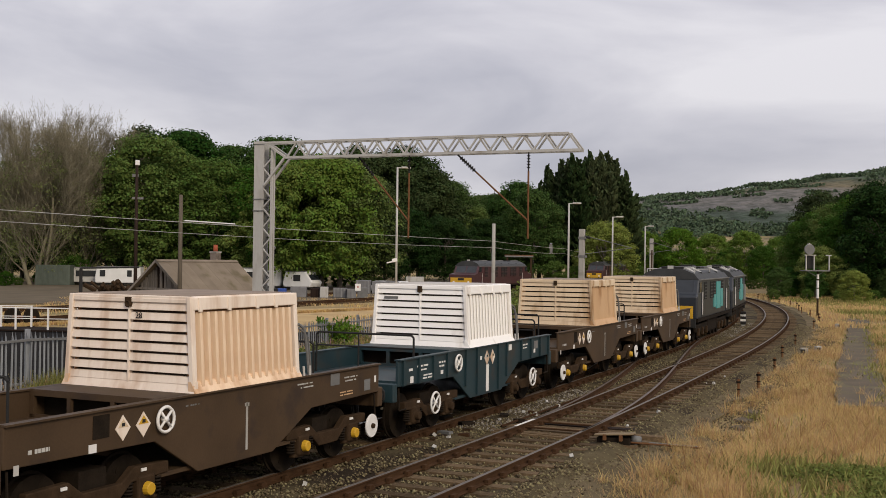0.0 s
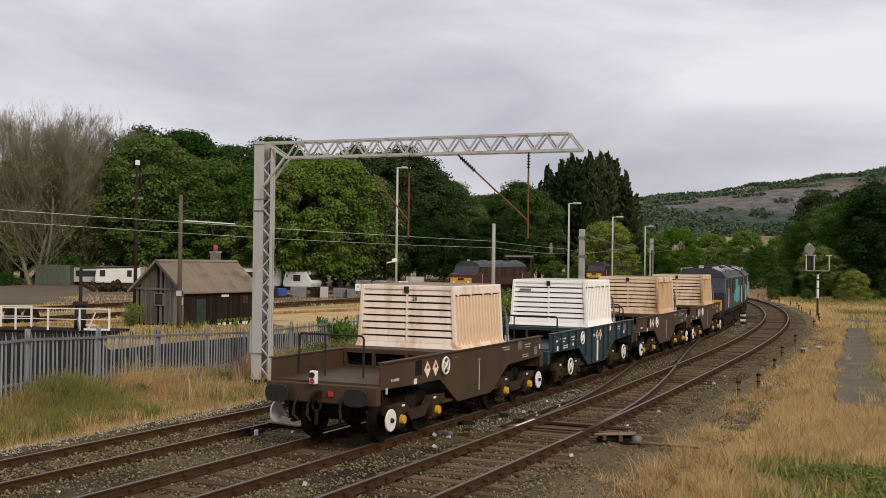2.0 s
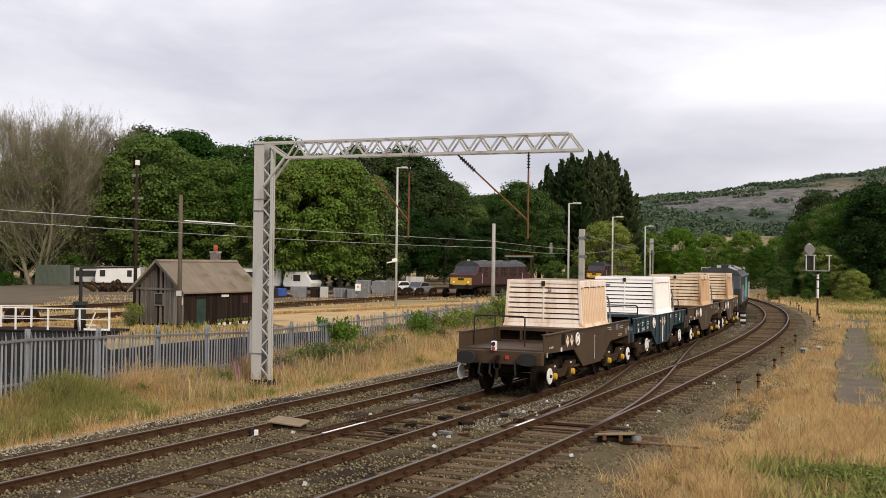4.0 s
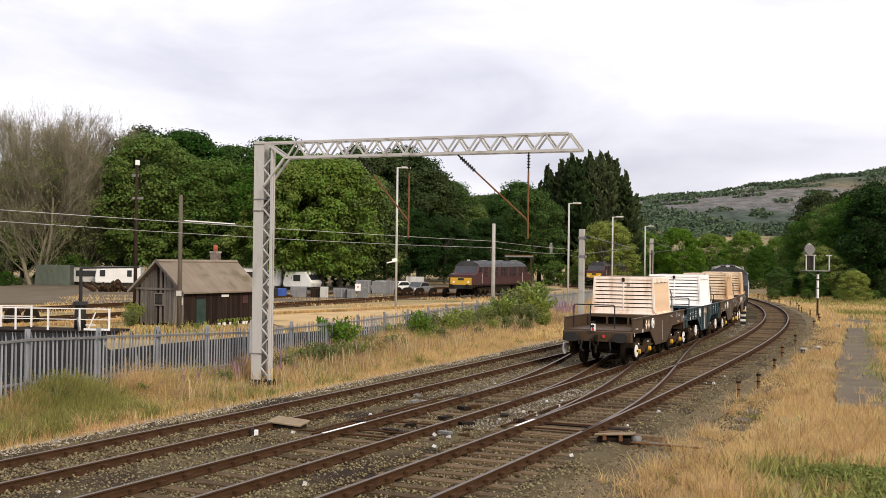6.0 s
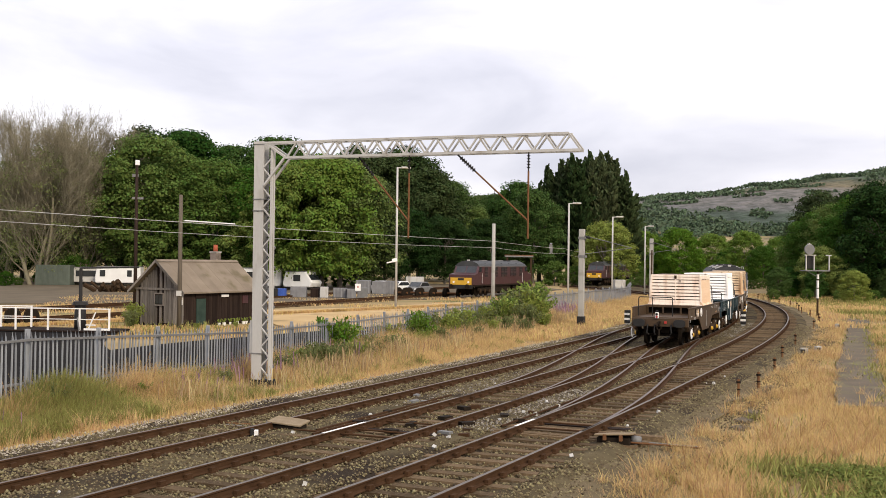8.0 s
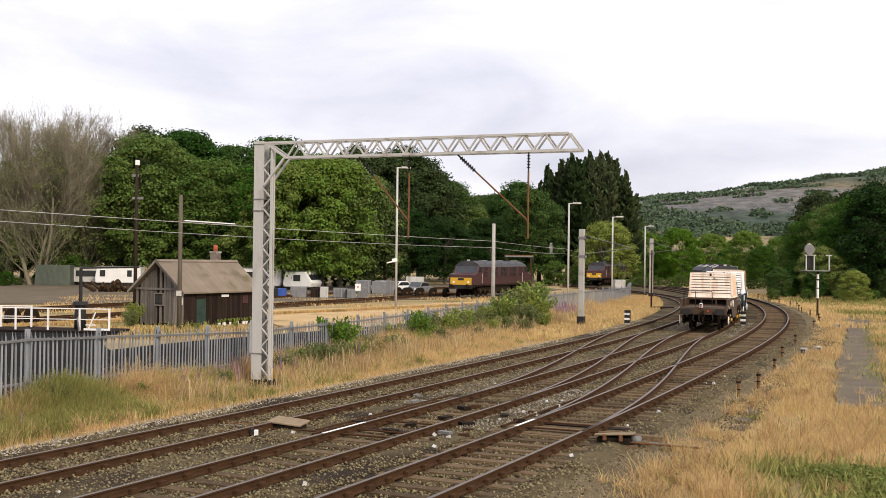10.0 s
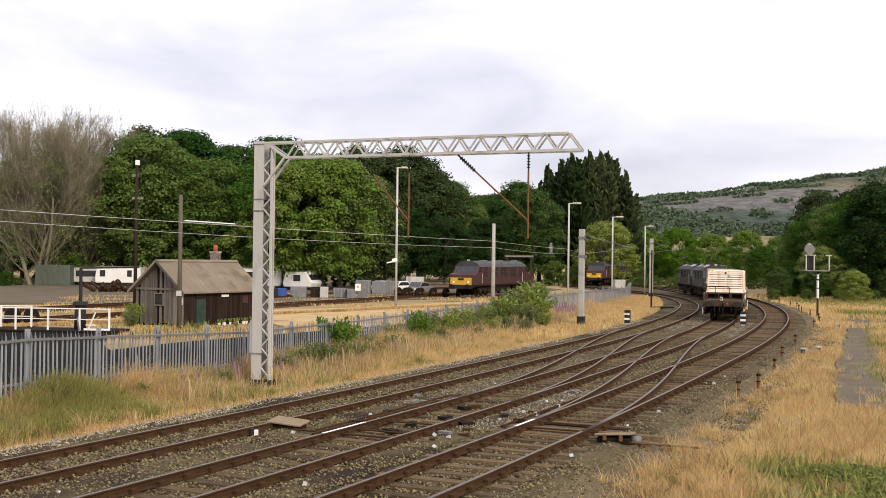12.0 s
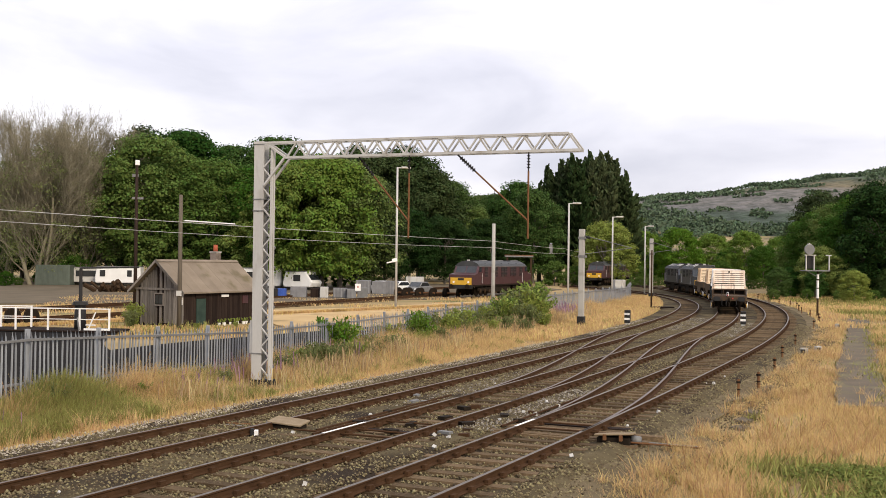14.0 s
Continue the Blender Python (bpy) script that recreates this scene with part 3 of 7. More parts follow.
        for u in (0.05, 0.32, 0.6, 0.8):
            panel_part("lashing_plate", Geo().box(x0 + 2.6 * u, x0 + 2.6 * u + 0.07, min(sy * (hw + 0.04), sy * (hw + 0.065)), max(sy * (hw + 0.04), sy * (hw + 0.065)), z1 - 0.22, z1 - 0.02), front)
        for xx in (x0, x1):
            panel_part("corner_post", Geo().box(xx - 0.045, xx + 0.045, min(sy * (hw - 0.04), sy * (hw + 0.04)), max(sy * (hw - 0.04), sy * (hw + 0.04)), z0 + 0.1, z1), front, bevel=0.012)
        # slack straps at the front corner
        for r, off in ((0.024, 0.0), (0.016, 0.07)):
            panel_part("strap", Geo().pipe([(x1 + 0.03, sy * (hw + 0.06), z0 + 0.86 - off), (x1 + 0.15, sy * (hw + 0.07), z0 + 0.80 - off), (x1 + 0.22 + off, sy * (hw + 0.07), z0 + 0.62), (x1 + 0.27 + off, sy * (hw + 0.06), z0 + 0.3), (x1 + 0.3 + off, sy * (hw + 0.05), z0 + 0.02)], r), M["galv_dark"])
        for dx in (0.12, 0.3):
            panel_part("clamp_pin", Geo().tube((x1 + dx, sy * (hw + 0.07), z0), (x1 + dx, sy * (hw + 0.07), z0 + 0.16), 0.02, n=6), M["galv"])


def number(parent, text, m, size, mat):
    cu = bpy.data.curves.new("number", "FONT")
    cu.body, cu.size, cu.extrude, cu.align_x, cu.align_y = text, size, 0.003, "CENTER", "CENTER"
    ob = new("number", cu)
    ob.parent, ob.matrix_basis = parent, m
    cu.materials.append(mat)
    return ob


def flask_wagon(style, last, label):
    paint = M["teal"] if style == "white" else M["brown"]
    w = thing("flask_wagon", Matrix(), label, "rail wagon", "wagons of the train")
    for sy in (-1, 1):
        y0, y1 = (1.17, 1.23) if sy > 0 else (-1.23, -1.17)
        part("side_sill", Geo().prism(SIDE, y0, y1), paint, w, bevel=0.012)
        o0, o1 = (1.14, 1.28) if sy > 0 else (-1.28, -1.14)
        part("top_flange", Geo().box(-4.5, 4.5, o0, o1, 1.63, 1.655), paint, w)
        if style == "white":
            for x in (-4.3, -3.6, -2.9, -2.2, -1.2, -0.55, 0.75, 1.3, 2.3, 3.0, 3.7, 4.35):
                lo = 1.1 if abs(x) > 1.9 else (0.55 if abs(x) < 0.95 else 0.8)
                part("rib", Geo().box(x - 0.03, x + 0.03, min(sy * 1.22, sy * 1.275), max(sy * 1.22, sy * 1.275), lo + 0.03, 1.63), paint, w)
    for x0, x1 in ((-4.5, -1.6), (1.9, 4.5)):
        part("deck", Geo().box(x0, x1, -1.17, 1.17, 1.16, 1.24), paint, w)
    part("well_platform", Geo().box(-1.75, 2.05, -1.17, 1.17, 1.56, 1.655), paint, w)
    part("well_floor", Geo().box(-1.7, 2.0, -1.15, 1.15, 0.56, 0.62), paint, w)
    for x in (-1.75, 2.0):
        g = Geo()
        for y in (-1.15, -0.42, 0.38, 1.08):
            g.box(x, x + 0.06, y, y + 0.07, 1.24, 1.56)
        g.box(x, x + 0.06, -1.17, 1.17, 1.24, 1.29)
        part("bulkhead_frame", g, paint, w)
        # Black sheet paints the dark inside the frame's openings
        part("bulkhead_sheet", Geo().box(x + 0.3 * (1 if x < 0 else -1), x + 0.3 * (1 if x < 0 else -1) + 0.04, -1.17, 1.17, 1.24, 1.56), M["dark_iron"], w)
    for sx in (-1, 1):
        part("headstock", Geo().box(min(sx * 4.5, sx * 4.68), max(sx * 4.5, sx * 4.68), -1.22, 1.22, 0.84, 1.20), paint, w, bevel=0.02)
        for y in (-0.865, 0.865):
            part("buffer_stock", Geo().tube((sx * 4.66, y, 1.0), (sx * 4.82, y, 1.0), 0.15, 0.12, 14), M["dark_iron"], w, smooth=True)
            g = Geo()
            n = 20
            ringp = [(0.26 * math.copysign(abs(math.cos(a)) ** 0.7, math.cos(a)), 0.17 * math.copysign(abs(math.sin(a)) ** 0.7, math.sin(a))) for a in (2 * math.pi * i / n for i in range(n))]
            g.prism([(y + a, 1.0 + b) for a, b in ringp], sx * 4.82, sx * 4.87, "x")
            part("buffer_head", g, M["black"], w, "oval black buffer head", bevel=0.012)
        hook = Geo().box(min(sx * 4.68, sx * 4.86), max(sx * 4.68, sx * 4.86), -0.04, 0.04, 0.94, 1.08)
        hook.ring((sx * 4.88, 0, 1.0), (0, 1, 0), 0.07, 0.03, 12, 6).ring((sx * 4.8, 0, 0.80), (1, 0, 0), 0.09, 0.025, 12, 6).tube((sx * 4.8, 0, 0.74), (sx * 4.8, 0, 0.45), 0.04)
        part("coupling", hook, M["dark_iron"], w)
        part("coupling_handle", Geo().box(min(sx * 4.69, sx * 4.72), max(sx * 4.69, sx * 4.72), -0.30, -0.2, 0.98, 1.08), M["red"], w, "red coupling handle")
        for y in (-0.5, 0.5, 0.2):
            part("air_hose", Geo().pipe([(sx * 4.7, y, 0.92), (sx * 4.8, y, 0.78), (sx * 4.8, y * 1.05, 0.6), (sx * 4.72, y * 0.9, 0.5)], 0.028), M["black"], w)
        part("step", Geo().pipe([(sx * 4.4, -1.19, 1.1), (sx * 4.4, -1.21, 0.66), (sx * 4.1, -1.21, 0.66)], 0.018), M["dark_iron"], w)
        # handrail across the deck end
        y0 = -1.12 if style == "white" else -0.35
        xr = sx * 3.6
        g = Geo().pipe([(xr, 1.14, 1.24), (xr, 1.14, 2.02), (xr, 1.09, 2.07), (xr, y0 + 0.05, 2.07), (xr, y0, 2.02), (xr, y0, 1.24)], 0.022)
        g.tube((xr, (1.2 + y0) / 2 + 0.1, 2.07), (xr, (1.2 + y0) / 2 + 0.1, 1.24), 0.018)
        if style != "cream":
            g.tube((xr, 1.14, 1.80), (xr, y0, 1.80), 0.018)
        part("end_handrail", g, M["black"], w, "thin black tubular handrail")
    flask_box(w, style)
    sets = []
    for x, d in ((-2.79, -1.42), (2.79, 1.36)):
        sets += bogie(w, x, d if style != "white" else None, "teal" if style == "white" else "brown")[1]
    handwheel(-1.7, 1.38, w, 2, -1.29)
    if style == "white":
        for x in (-2.9, 3.0):
            handwheel(x, 0.66, w, 2, -1.30, 0.215)
    # painted marks on the sill
    y = -1.23
    pale, grey = M["white"], M["galv_dark"]
    if style == "white":
        bars(w, [(-3.95, 1.42, 0.16, 0.05, pale), (-3.4, 1.46, 0.5, 0.05, pale), (-3.4, 1.38, 0.36, 0.04, pale), (-3.15, 1.26, 0.4, 0.04, pale), (-3.15, 1.20, 0.46, 0.04, pale), (-2.45, 1.46, 0.32, 0.05, pale), (-2.45, 1.38, 0.26, 0.05, pale), (-2.45, 1.25, 0.12, 0.08, pale), (-3.9, 1.22, 0.14, 0.13, pale), (0.1, 0.90, 0.16, 0.62, pale), (-0.3, 1.38, 0.1, 0.08, pale), (1.55, 1.5, 0.2, 0.14, pale), (2.6, 1.5, 0.34, 0.05, pale), (2.6, 1.42, 0.28, 0.04, pale), (3.4, 1.45, 0.3, 0.2, M["galv_dark"]), (3.3, 1.3, 0.12, 0.1, pale)], y - 0.001)
    else:
        bars(w, [(-3.95, 1.28, 0.34, 0.07, M["galv"]), (-2.9, 1.43, 0.30, 0.30, M["dark_iron"]), (-4.3, 1.1, 0.08, 0.12, M["galv"]), (-3.05, 1.17, 0.14, 0.11, pale), (0.28, 1.03, 0.05, 0.72, M["galv"]), (0.28, 1.36, 0.11, 0.05, M["galv"]), (-1.05, 1.5, 0.3, 0.03, M["galv_dark"]), (1.95, 1.52, 0.5, 0.03, M["galv"]), (2.0, 1.46, 0.4, 0.03, M["galv"]), (2.9, 1.50, 0.3, 0.2, M["galv_dark"]), (3.45, 1.5, 0.46, 0.035, M["galv"]), (3.45, 1.44, 0.4, 0.035, M["galv"]), (3.3, 1.25, 0.44, 0.03, M["buff_side"]), (3.3, 1.20, 0.44, 0.03, M["buff_side"]), (4.05, 1.3, 0.22, 0.2, M["galv_dark"]), (4.35, 1.38, 0.07, 0.12, pale)], y - 0.001)
    for x, mat in ((-2.5, M["buff"]), (-2.1, M["yellow"])) if style != "white" else ((0.05, M["galv"]), (0.4, M["buff"])):
        g = Geo().prism([(x - 0.145, 1.36), (x, 1.53), (x + 0.145, 1.36), (x, 1.19)], y - 0.012, y - 0.001)
        part("hazard_placard", g, M["cream"], w, "diamond hazard placard")
        part("placard_top", Geo().prism([(x - 0.10, 1.37), (x, 1.48), (x + 0.10, 1.37)], y - 0.016, y - 0.012), mat, w)
        part("placard_mark", Geo().box(x - 0.03, x + 0.03, y - 0.02, y - 0.016, 1.385, 1.43), M["black"], w)
    if style == "cream":
        number(w, "28", pose(-1.005, -0.20, 2.735, 90, 0, -90), 0.125, M["black"])
    elif style == "white":
        bars_end = Geo().box(-1.01, -1.0, 0.55, 0.9, 2.70, 2.76)
        part("stencil", bars_end, M["galv_dark"], w)
    if last:
        lamp = part("tail_lamp", Geo().box(-4.80, -4.69, 0.03, 0.18, 1.20, 1.46), M["white"], w, "white tail lamp with a red lower lens", bevel=0.025)
        part("lens_hood", Geo().tube((-4.80, 0.105, 1.38), (-4.84, 0.105, 1.38), 0.055, 0.055, 14), M["black"], lamp)
        part("lens", Geo().tube((-4.80, 0.105, 1.265), (-4.825, 0.105, 1.265), 0.05, 0.045, 14), M["red"], lamp)
        part("carrying_handle", Geo().pipe([(-4.74, 0.05, 1.45), (-4.74, 0.06, 1.53), (-4.74, 0.15, 1.53), (-4.74, 0.16, 1.45)], 0.014, 5), M["black"], lamp)
    return w, sets


def locomotive(paint, roof, label, marks, length=12.5, top=3.40, rail_z=2.88, nose=0.0, grime=None):
    """A diesel locomotive; nose: how far the low bonnets stand out before the cabs."""
    c = thing("diesel_locomotive", Matrix(), label, "locomotive")
    h = length / 2 - 0.55
    k = max(nose, 0.3)
    sill = rail_z - 0.85 if nose else rail_z - 0.75
    body = [(-h, 1.12), (-h, sill), (-h + k * 0.85, sill + 0.12), (-h + k + 0.32, rail_z), (h - k - 0.32, rail_z), (h - k * 0.85, sill + 0.12), (h, sill), (h, 1.12)]
    part("body", Geo().prism(body, -1.33, 1.33), paint, c, bevel=0.07)
    r = Geo().prism([(-1.30, rail_z - 0.03), (-1.08, rail_z + 0.24), (-0.55, top - 0.08), (0.55, top - 0.08), (1.08, rail_z + 0.24), (1.30, rail_z - 0.03)], -h + k + 0.3, h - k - 0.3, "x")
    part("roof", r, roof, c)
    n = int(length / 2.6)
    for i in range(n):
        x = (i + 0.5 - n / 2) * (2 * h - 2 * k - 0.8) / n
        part("roof_vent", Geo().box(x - 0.62, x + 0.62, -0.5, 0.5, top - 0.1, top + 0.02), M["galv_dark"] if i % 2 else M["black"], c, bevel=0.03)
        part("roof_rib", Geo().box(x + 0.85, x + 0.93, -1.1, 1.1, rail_z + 0.02, rail_z + 0.3), roof, c)
    part("roof_horn", Geo().box(-h + k + 0.5, -h + k + 0.62, -0.12, 0.12, top - 0.1, top + 0.06), M["galv"], c)
    if not nose:
        for x in (-h + k + 1.5, -h + k + 3.2, h - k - 1.8):
            part("roof_hatch", Geo().prism([(-0.95, top - 0.22), (-0.55, top - 0.02), (0.55, top - 0.02), (0.95, top - 0.22)], x - 0.35, x + 0.35, "x"), M["galv"], c, "pale grey roof hatch")
        part("exhaust", Geo().box(-0.5, 0.5, -0.3, 0.3, top - 0.05, top + 0.10), M["black"], c, bevel=0.04)
        for y in (-1.05, 1.05):
            part("roof_handrail", Geo().pipe([(-h + k + 0.6, y, rail_z + 0.25), (-h + k + 0.6, y, rail_z + 0.42), (0.0, y, rail_z + 0.42), (0.0, y, rail_z + 0.25)], 0.02, 5), M["galv"], c)
    for sy in (-1, 1):
        def slab(x0, x1, z0, z1, d0=1.32, d1=1.35):
            return Geo().box(x0, x1, min(sy * d0, sy * d1), max(sy * d0, sy * d1), z0, z1)
        part("skirt", slab(-h + 0.1, h - 0.1, 1.0, 1.15, 1.2, 1.36), M["dark_iron"], c)
        part("cantrail", slab(-h + k + 0.3, h - k - 0.3, rail_z - 0.06, rail_z - 0.01, 1.31, 1.37), M["galv_dark"], c)
        for i in range(n * 2):
            x = (i + 0.5 - n) * (2 * h - 2 * k - 3.2) / (2 * n)
            if i % 3 != 1:
                part("grille", slab(x - 0.4, x + 0.4, 1.95, rail_z - 0.14), M["black"], c)
                for j in range(5):
                    part("grille_slat", slab(x - 0.38, x + 0.38, 2.0 + j * 0.15, 2.05 + j * 0.15, 1.34, 1.365), paint, c)
        for sx in (-1, 1):
            dx = sx * (h - k - 1.25)
            part("cab_door", slab(dx - 0.3, dx + 0.3, 1.2, rail_z - 0.12), paint, c)
            part("door_handrail", Geo().tube((dx - 0.38, sy * 1.39, 1.3), (dx - 0.38, sy * 1.39, 2.3), 0.02, n=5), M["white"], c)
            part("cab_window", slab(dx + sx * 0.72 - 0.28, dx + sx * 0.72 + 0.28, rail_z - 0.6, rail_z - 0.15), M["glass"], c)
        for x, z, wd, ht in (marks if sy < 0 else []):
            part("side_marking", slab(x - wd / 2, x + wd / 2, z - ht / 2, z + ht / 2, 1.33, 1.372), M["turquoise"], c)
    for sx in (-1, 1):
        def face(x, y0, y1, z0, z1, d=0.02):
            return Geo().box(min(sx * x, sx * (x + d)), max(sx * x, sx * (x + d)), y0, y1, z0, z1)
        part("yellow_end", face(h, -1.15, 1.15, 1.16, 1.16 + (sill - 1.22) * (0.72 if nose else 0.6)), M["yellow"], c, "yellow warning panel")
        za, zb = sill + 0.16, rail_z - 0.05
        xa, xb = h - k * 0.85 - 0.02, h - k - 0.28
        for y0, y1 in ((-1.1, -0.06), (0.06, 1.1)):
            part("windscreen", Geo().prism([(sx * xa, za), (sx * xb, zb), (sx * (xb - 0.05), zb), (sx * (xa - 0.05), za)], y0, y1), M["glass"], c)
        part("headcode_panel", face(h + 0.02, -0.32, 0.32, 1.6, 1.82), M["black"], c)
        for y in (-0.8, 0.8):
            part("headlight", Geo().tube((sx * (h + 0.02), y, 1.42), (sx * (h + 0.06), y, 1.42), 0.11, 0.1, 12), M["white"], c)
            part("buffer", Geo().tube((sx * (h + 0.1), y * 1.08, 1.0), (sx * (h + 0.45), y * 1.08, 1.0), 0.11).tube((sx * (h + 0.45), y * 1.08, 1.0), (sx * (h + 0.52), y * 1.08, 1.0), 0.23, 0.23, 16), M["dark_iron"], c)
        part("buffer_beam", face(h, -1.28, 1.28, 0.75, 1.14, 0.12), M["black"], c, bevel=0.02)
        bx = sx * (h - length * 0.19)
        for sy in (-1, 1):
            part("bogie_frame", Geo().box(bx - 1.75, bx + 1.75, min(sy * 1.05, sy * 1.2), max(sy * 1.05, sy * 1.2), 0.5, 0.85), M["dark_iron"], c, bevel=0.05)
            for q in (-1.2, 0, 1.2):
                part("wheel", Geo().tube((bx + q, sy * 0.68, 0.48), (bx + q, sy * 0.82, 0.48), 0.48, 0.48, 20), M["dark_iron"], c)
                part("axlebox", Geo().box(bx + q - 0.18, bx + q + 0.18, min(sy * 1.15, sy * 1.27), max(sy * 1.15, sy * 1.27), 0.34, 0.68), M["bogie"], c, bevel=0.03)
    part("fuel_tank", Geo().box(-length * 0.12, length * 0.12, -1.2, 1.2, 0.35, 1.0), M["dark_iron"], c, bevel=0.08)
    return c


# ---- overhead gantry ----
POST = (-5.46, 34.2)
BOOM = math.degrees(math.atan2(30.35 - 34.2, 3.74 + 5.46))


def gantry():
    g0 = thing("overhead_line_gantry", pose(POST[0], POST[1], -0.34, 0, 0, BOOM), "weathered grey steel lattice gantry spanning two tracks", "gantry")
    H0, H1 = 6.98, 7.46
    part("column_plate", Geo().box(-0.31, 0.03, -0.16, -0.13, 0.2, H1 + 0.02), M["galv"], g0)
    part("column_plate", Geo().box(-0.31, -0.28, -0.13, 0.13, 0.2, H1), M["galv"], g0)
    part("column_plate", Geo().box(-0.31, 0.03, 0.13, 0.16, 0.2, H1), M["galv"], g0)
    for y in (-0.12, -0.01):
        part("column_flange", Geo().box(0.27, 0.33, y - 0.04, y + 0.04, 0.2, H1 - 0.2), M["galv"], g0)
    n = 22
    for i in range(n):
        z = 0.3 + (H1 - 0.8) * i / n
        z2 = 0.3 + (H1 - 0.8) * (i + 1) / n
        a, b = (0.0, 0.30) if i % 2 else (0.30, 0.0)
        part("column_lacing", Geo().tube((a, -0.14, z), (b, -0.14, z2), 0.026, n=4), M["galv"], g0)
        part("column_lacing", Geo().tube((b, 0.14, z), (a, 0.14, z2), 0.022, n=4), M["galv_dark"], g0)
    part("column_foot", Geo().box(-0.33, 0.35, -0.2, 0.2, -0.1, 0.22), M["black"], g0, "black-painted column foot")
    for z in (1.0, 5.35, 5.7):
        part("band", Geo().box(-0.33, 0.05, -0.18, 0.17, z, z + 0.03), M["galv_dark"], g0)
    part("junction_box", Geo().box(-0.42, -0.32, -0.12, 0.1, 1.0, 2.0), M["galv"], g0, bevel=0.02)
    L = 9.97
    for y in (-0.16, 0.16):
        part("top_chord", Geo().box(-0.3, L - 0.32, y - 0.035, y + 0.035, H1 - 0.06, H1), M["galv"], g0)
        part("bottom_chord", Geo().box(0.75, L, y - 0.035, y + 0.035, H0 - 0.05, H0 + 0.02), M["galv"], g0)
        part("end_rake", Geo().tube((L - 0.34, y, H1 - 0.03), (L, y, H0), 0.034, n=4), M["galv"], g0)
        part("root_brace", Geo().tube((0.1, y, H1 - 0.05), (0.78, y, H0), 0.04, n=4), M["galv"], g0)
        part("knee_brace", Geo().tube((0.05, y, H0 - 0.85), (0.78, y, H0), 0.045, n=4), M["galv"], g0)
        n = 27
        x0, x1 = 0.85, L - 0.36
        for i in range(n):
            xa, xb = x0 + (x1 - x0) * i / n, x0 + (x1 - x0) * (i + 1) / n
            za, zb = (H0, H1 - 0.03) if i % 2 == 0 else (H1 - 0.03, H0)
            part("boom_lacing", Geo().tube((xa, y, za), (xb, y, zb), 0.031, n=4), M["galv"], g0)
    for i in range(12):
        x = 0.9 + i * 0.7
        part("cross_lacing", Geo().tube((x, -0.16, H0), (x + 0.35, 0.16, H0), 0.018, n=4), M["galv_dark"], g0)
        part("cross_lacing", Geo().tube((x + 0.35, 0.16, H1 - 0.03), (x + 0.7, -0.16, H1 - 0.03), 0.018, n=4), M["galv_dark"], g0)
    # drop tubes over the two tracks
    for u, back in ((0.484, 1.62), (0.848, 2.12)):
        x = L * u
        drop = part("drop_tube", Geo().tube((x, 0, H0 - 0.55), (x, 0, 4.55), 0.028), M["rust"], g0, "rusty drop tube")
        ins = Geo().tube((x, 0, H0), (x, 0, H0 - 0.6), 0.022)
        for k in range(5):
            ins.tube((x, 0, H0 - 0.12 - k * 0.08), (x, 0, H0 - 0.15 - k * 0.08), 0.055, 0.03, 10)
        part("insulator", ins, M["black"], g0)
        a, b = Vector((x - back, 0, H0 - 0.05)), Vector((x, 0, 5.05))
        d = (b - a).normalized()
        part("stay_tube", Geo().tube(a + d * 0.75, b, 0.026), M["rust"], g0, "rusty diagonal stay tube")
        ins = Geo().tube(a, a + d * 0.85, 0.024)
        for k in range(7):
            ins.tube(a + d * (0.15 + k * 0.085), a + d * (0.18 + k * 0.085), 0.065, 0.035, 10)
        part("insulator", ins, M["black"], g0)
        part("jumper", Geo().tube(a + d * 1.5, a + d * 1.5 + Vector((0, 0, -0.22)), 0.008, n=4), M["black"], g0)
    return g0


# ---- palisade fence ----
FENCE = [(-15.1, 9.4), (-9.75, 26.5), (-6.3, 37.2), (-3.4, 46.0), (-1.5, 51.2), (2.0, 61.7), (5.5, 72.1), (9.0, 82.6), (17.6, 106.0), (20.9, 124.0)]


def fence_top(y):
    return float(np.interp(y, (26.0, 32.0, 38.0, 46.0, 64.0), (1.81, 1.54, 1.27, 1.24, 1.32)))


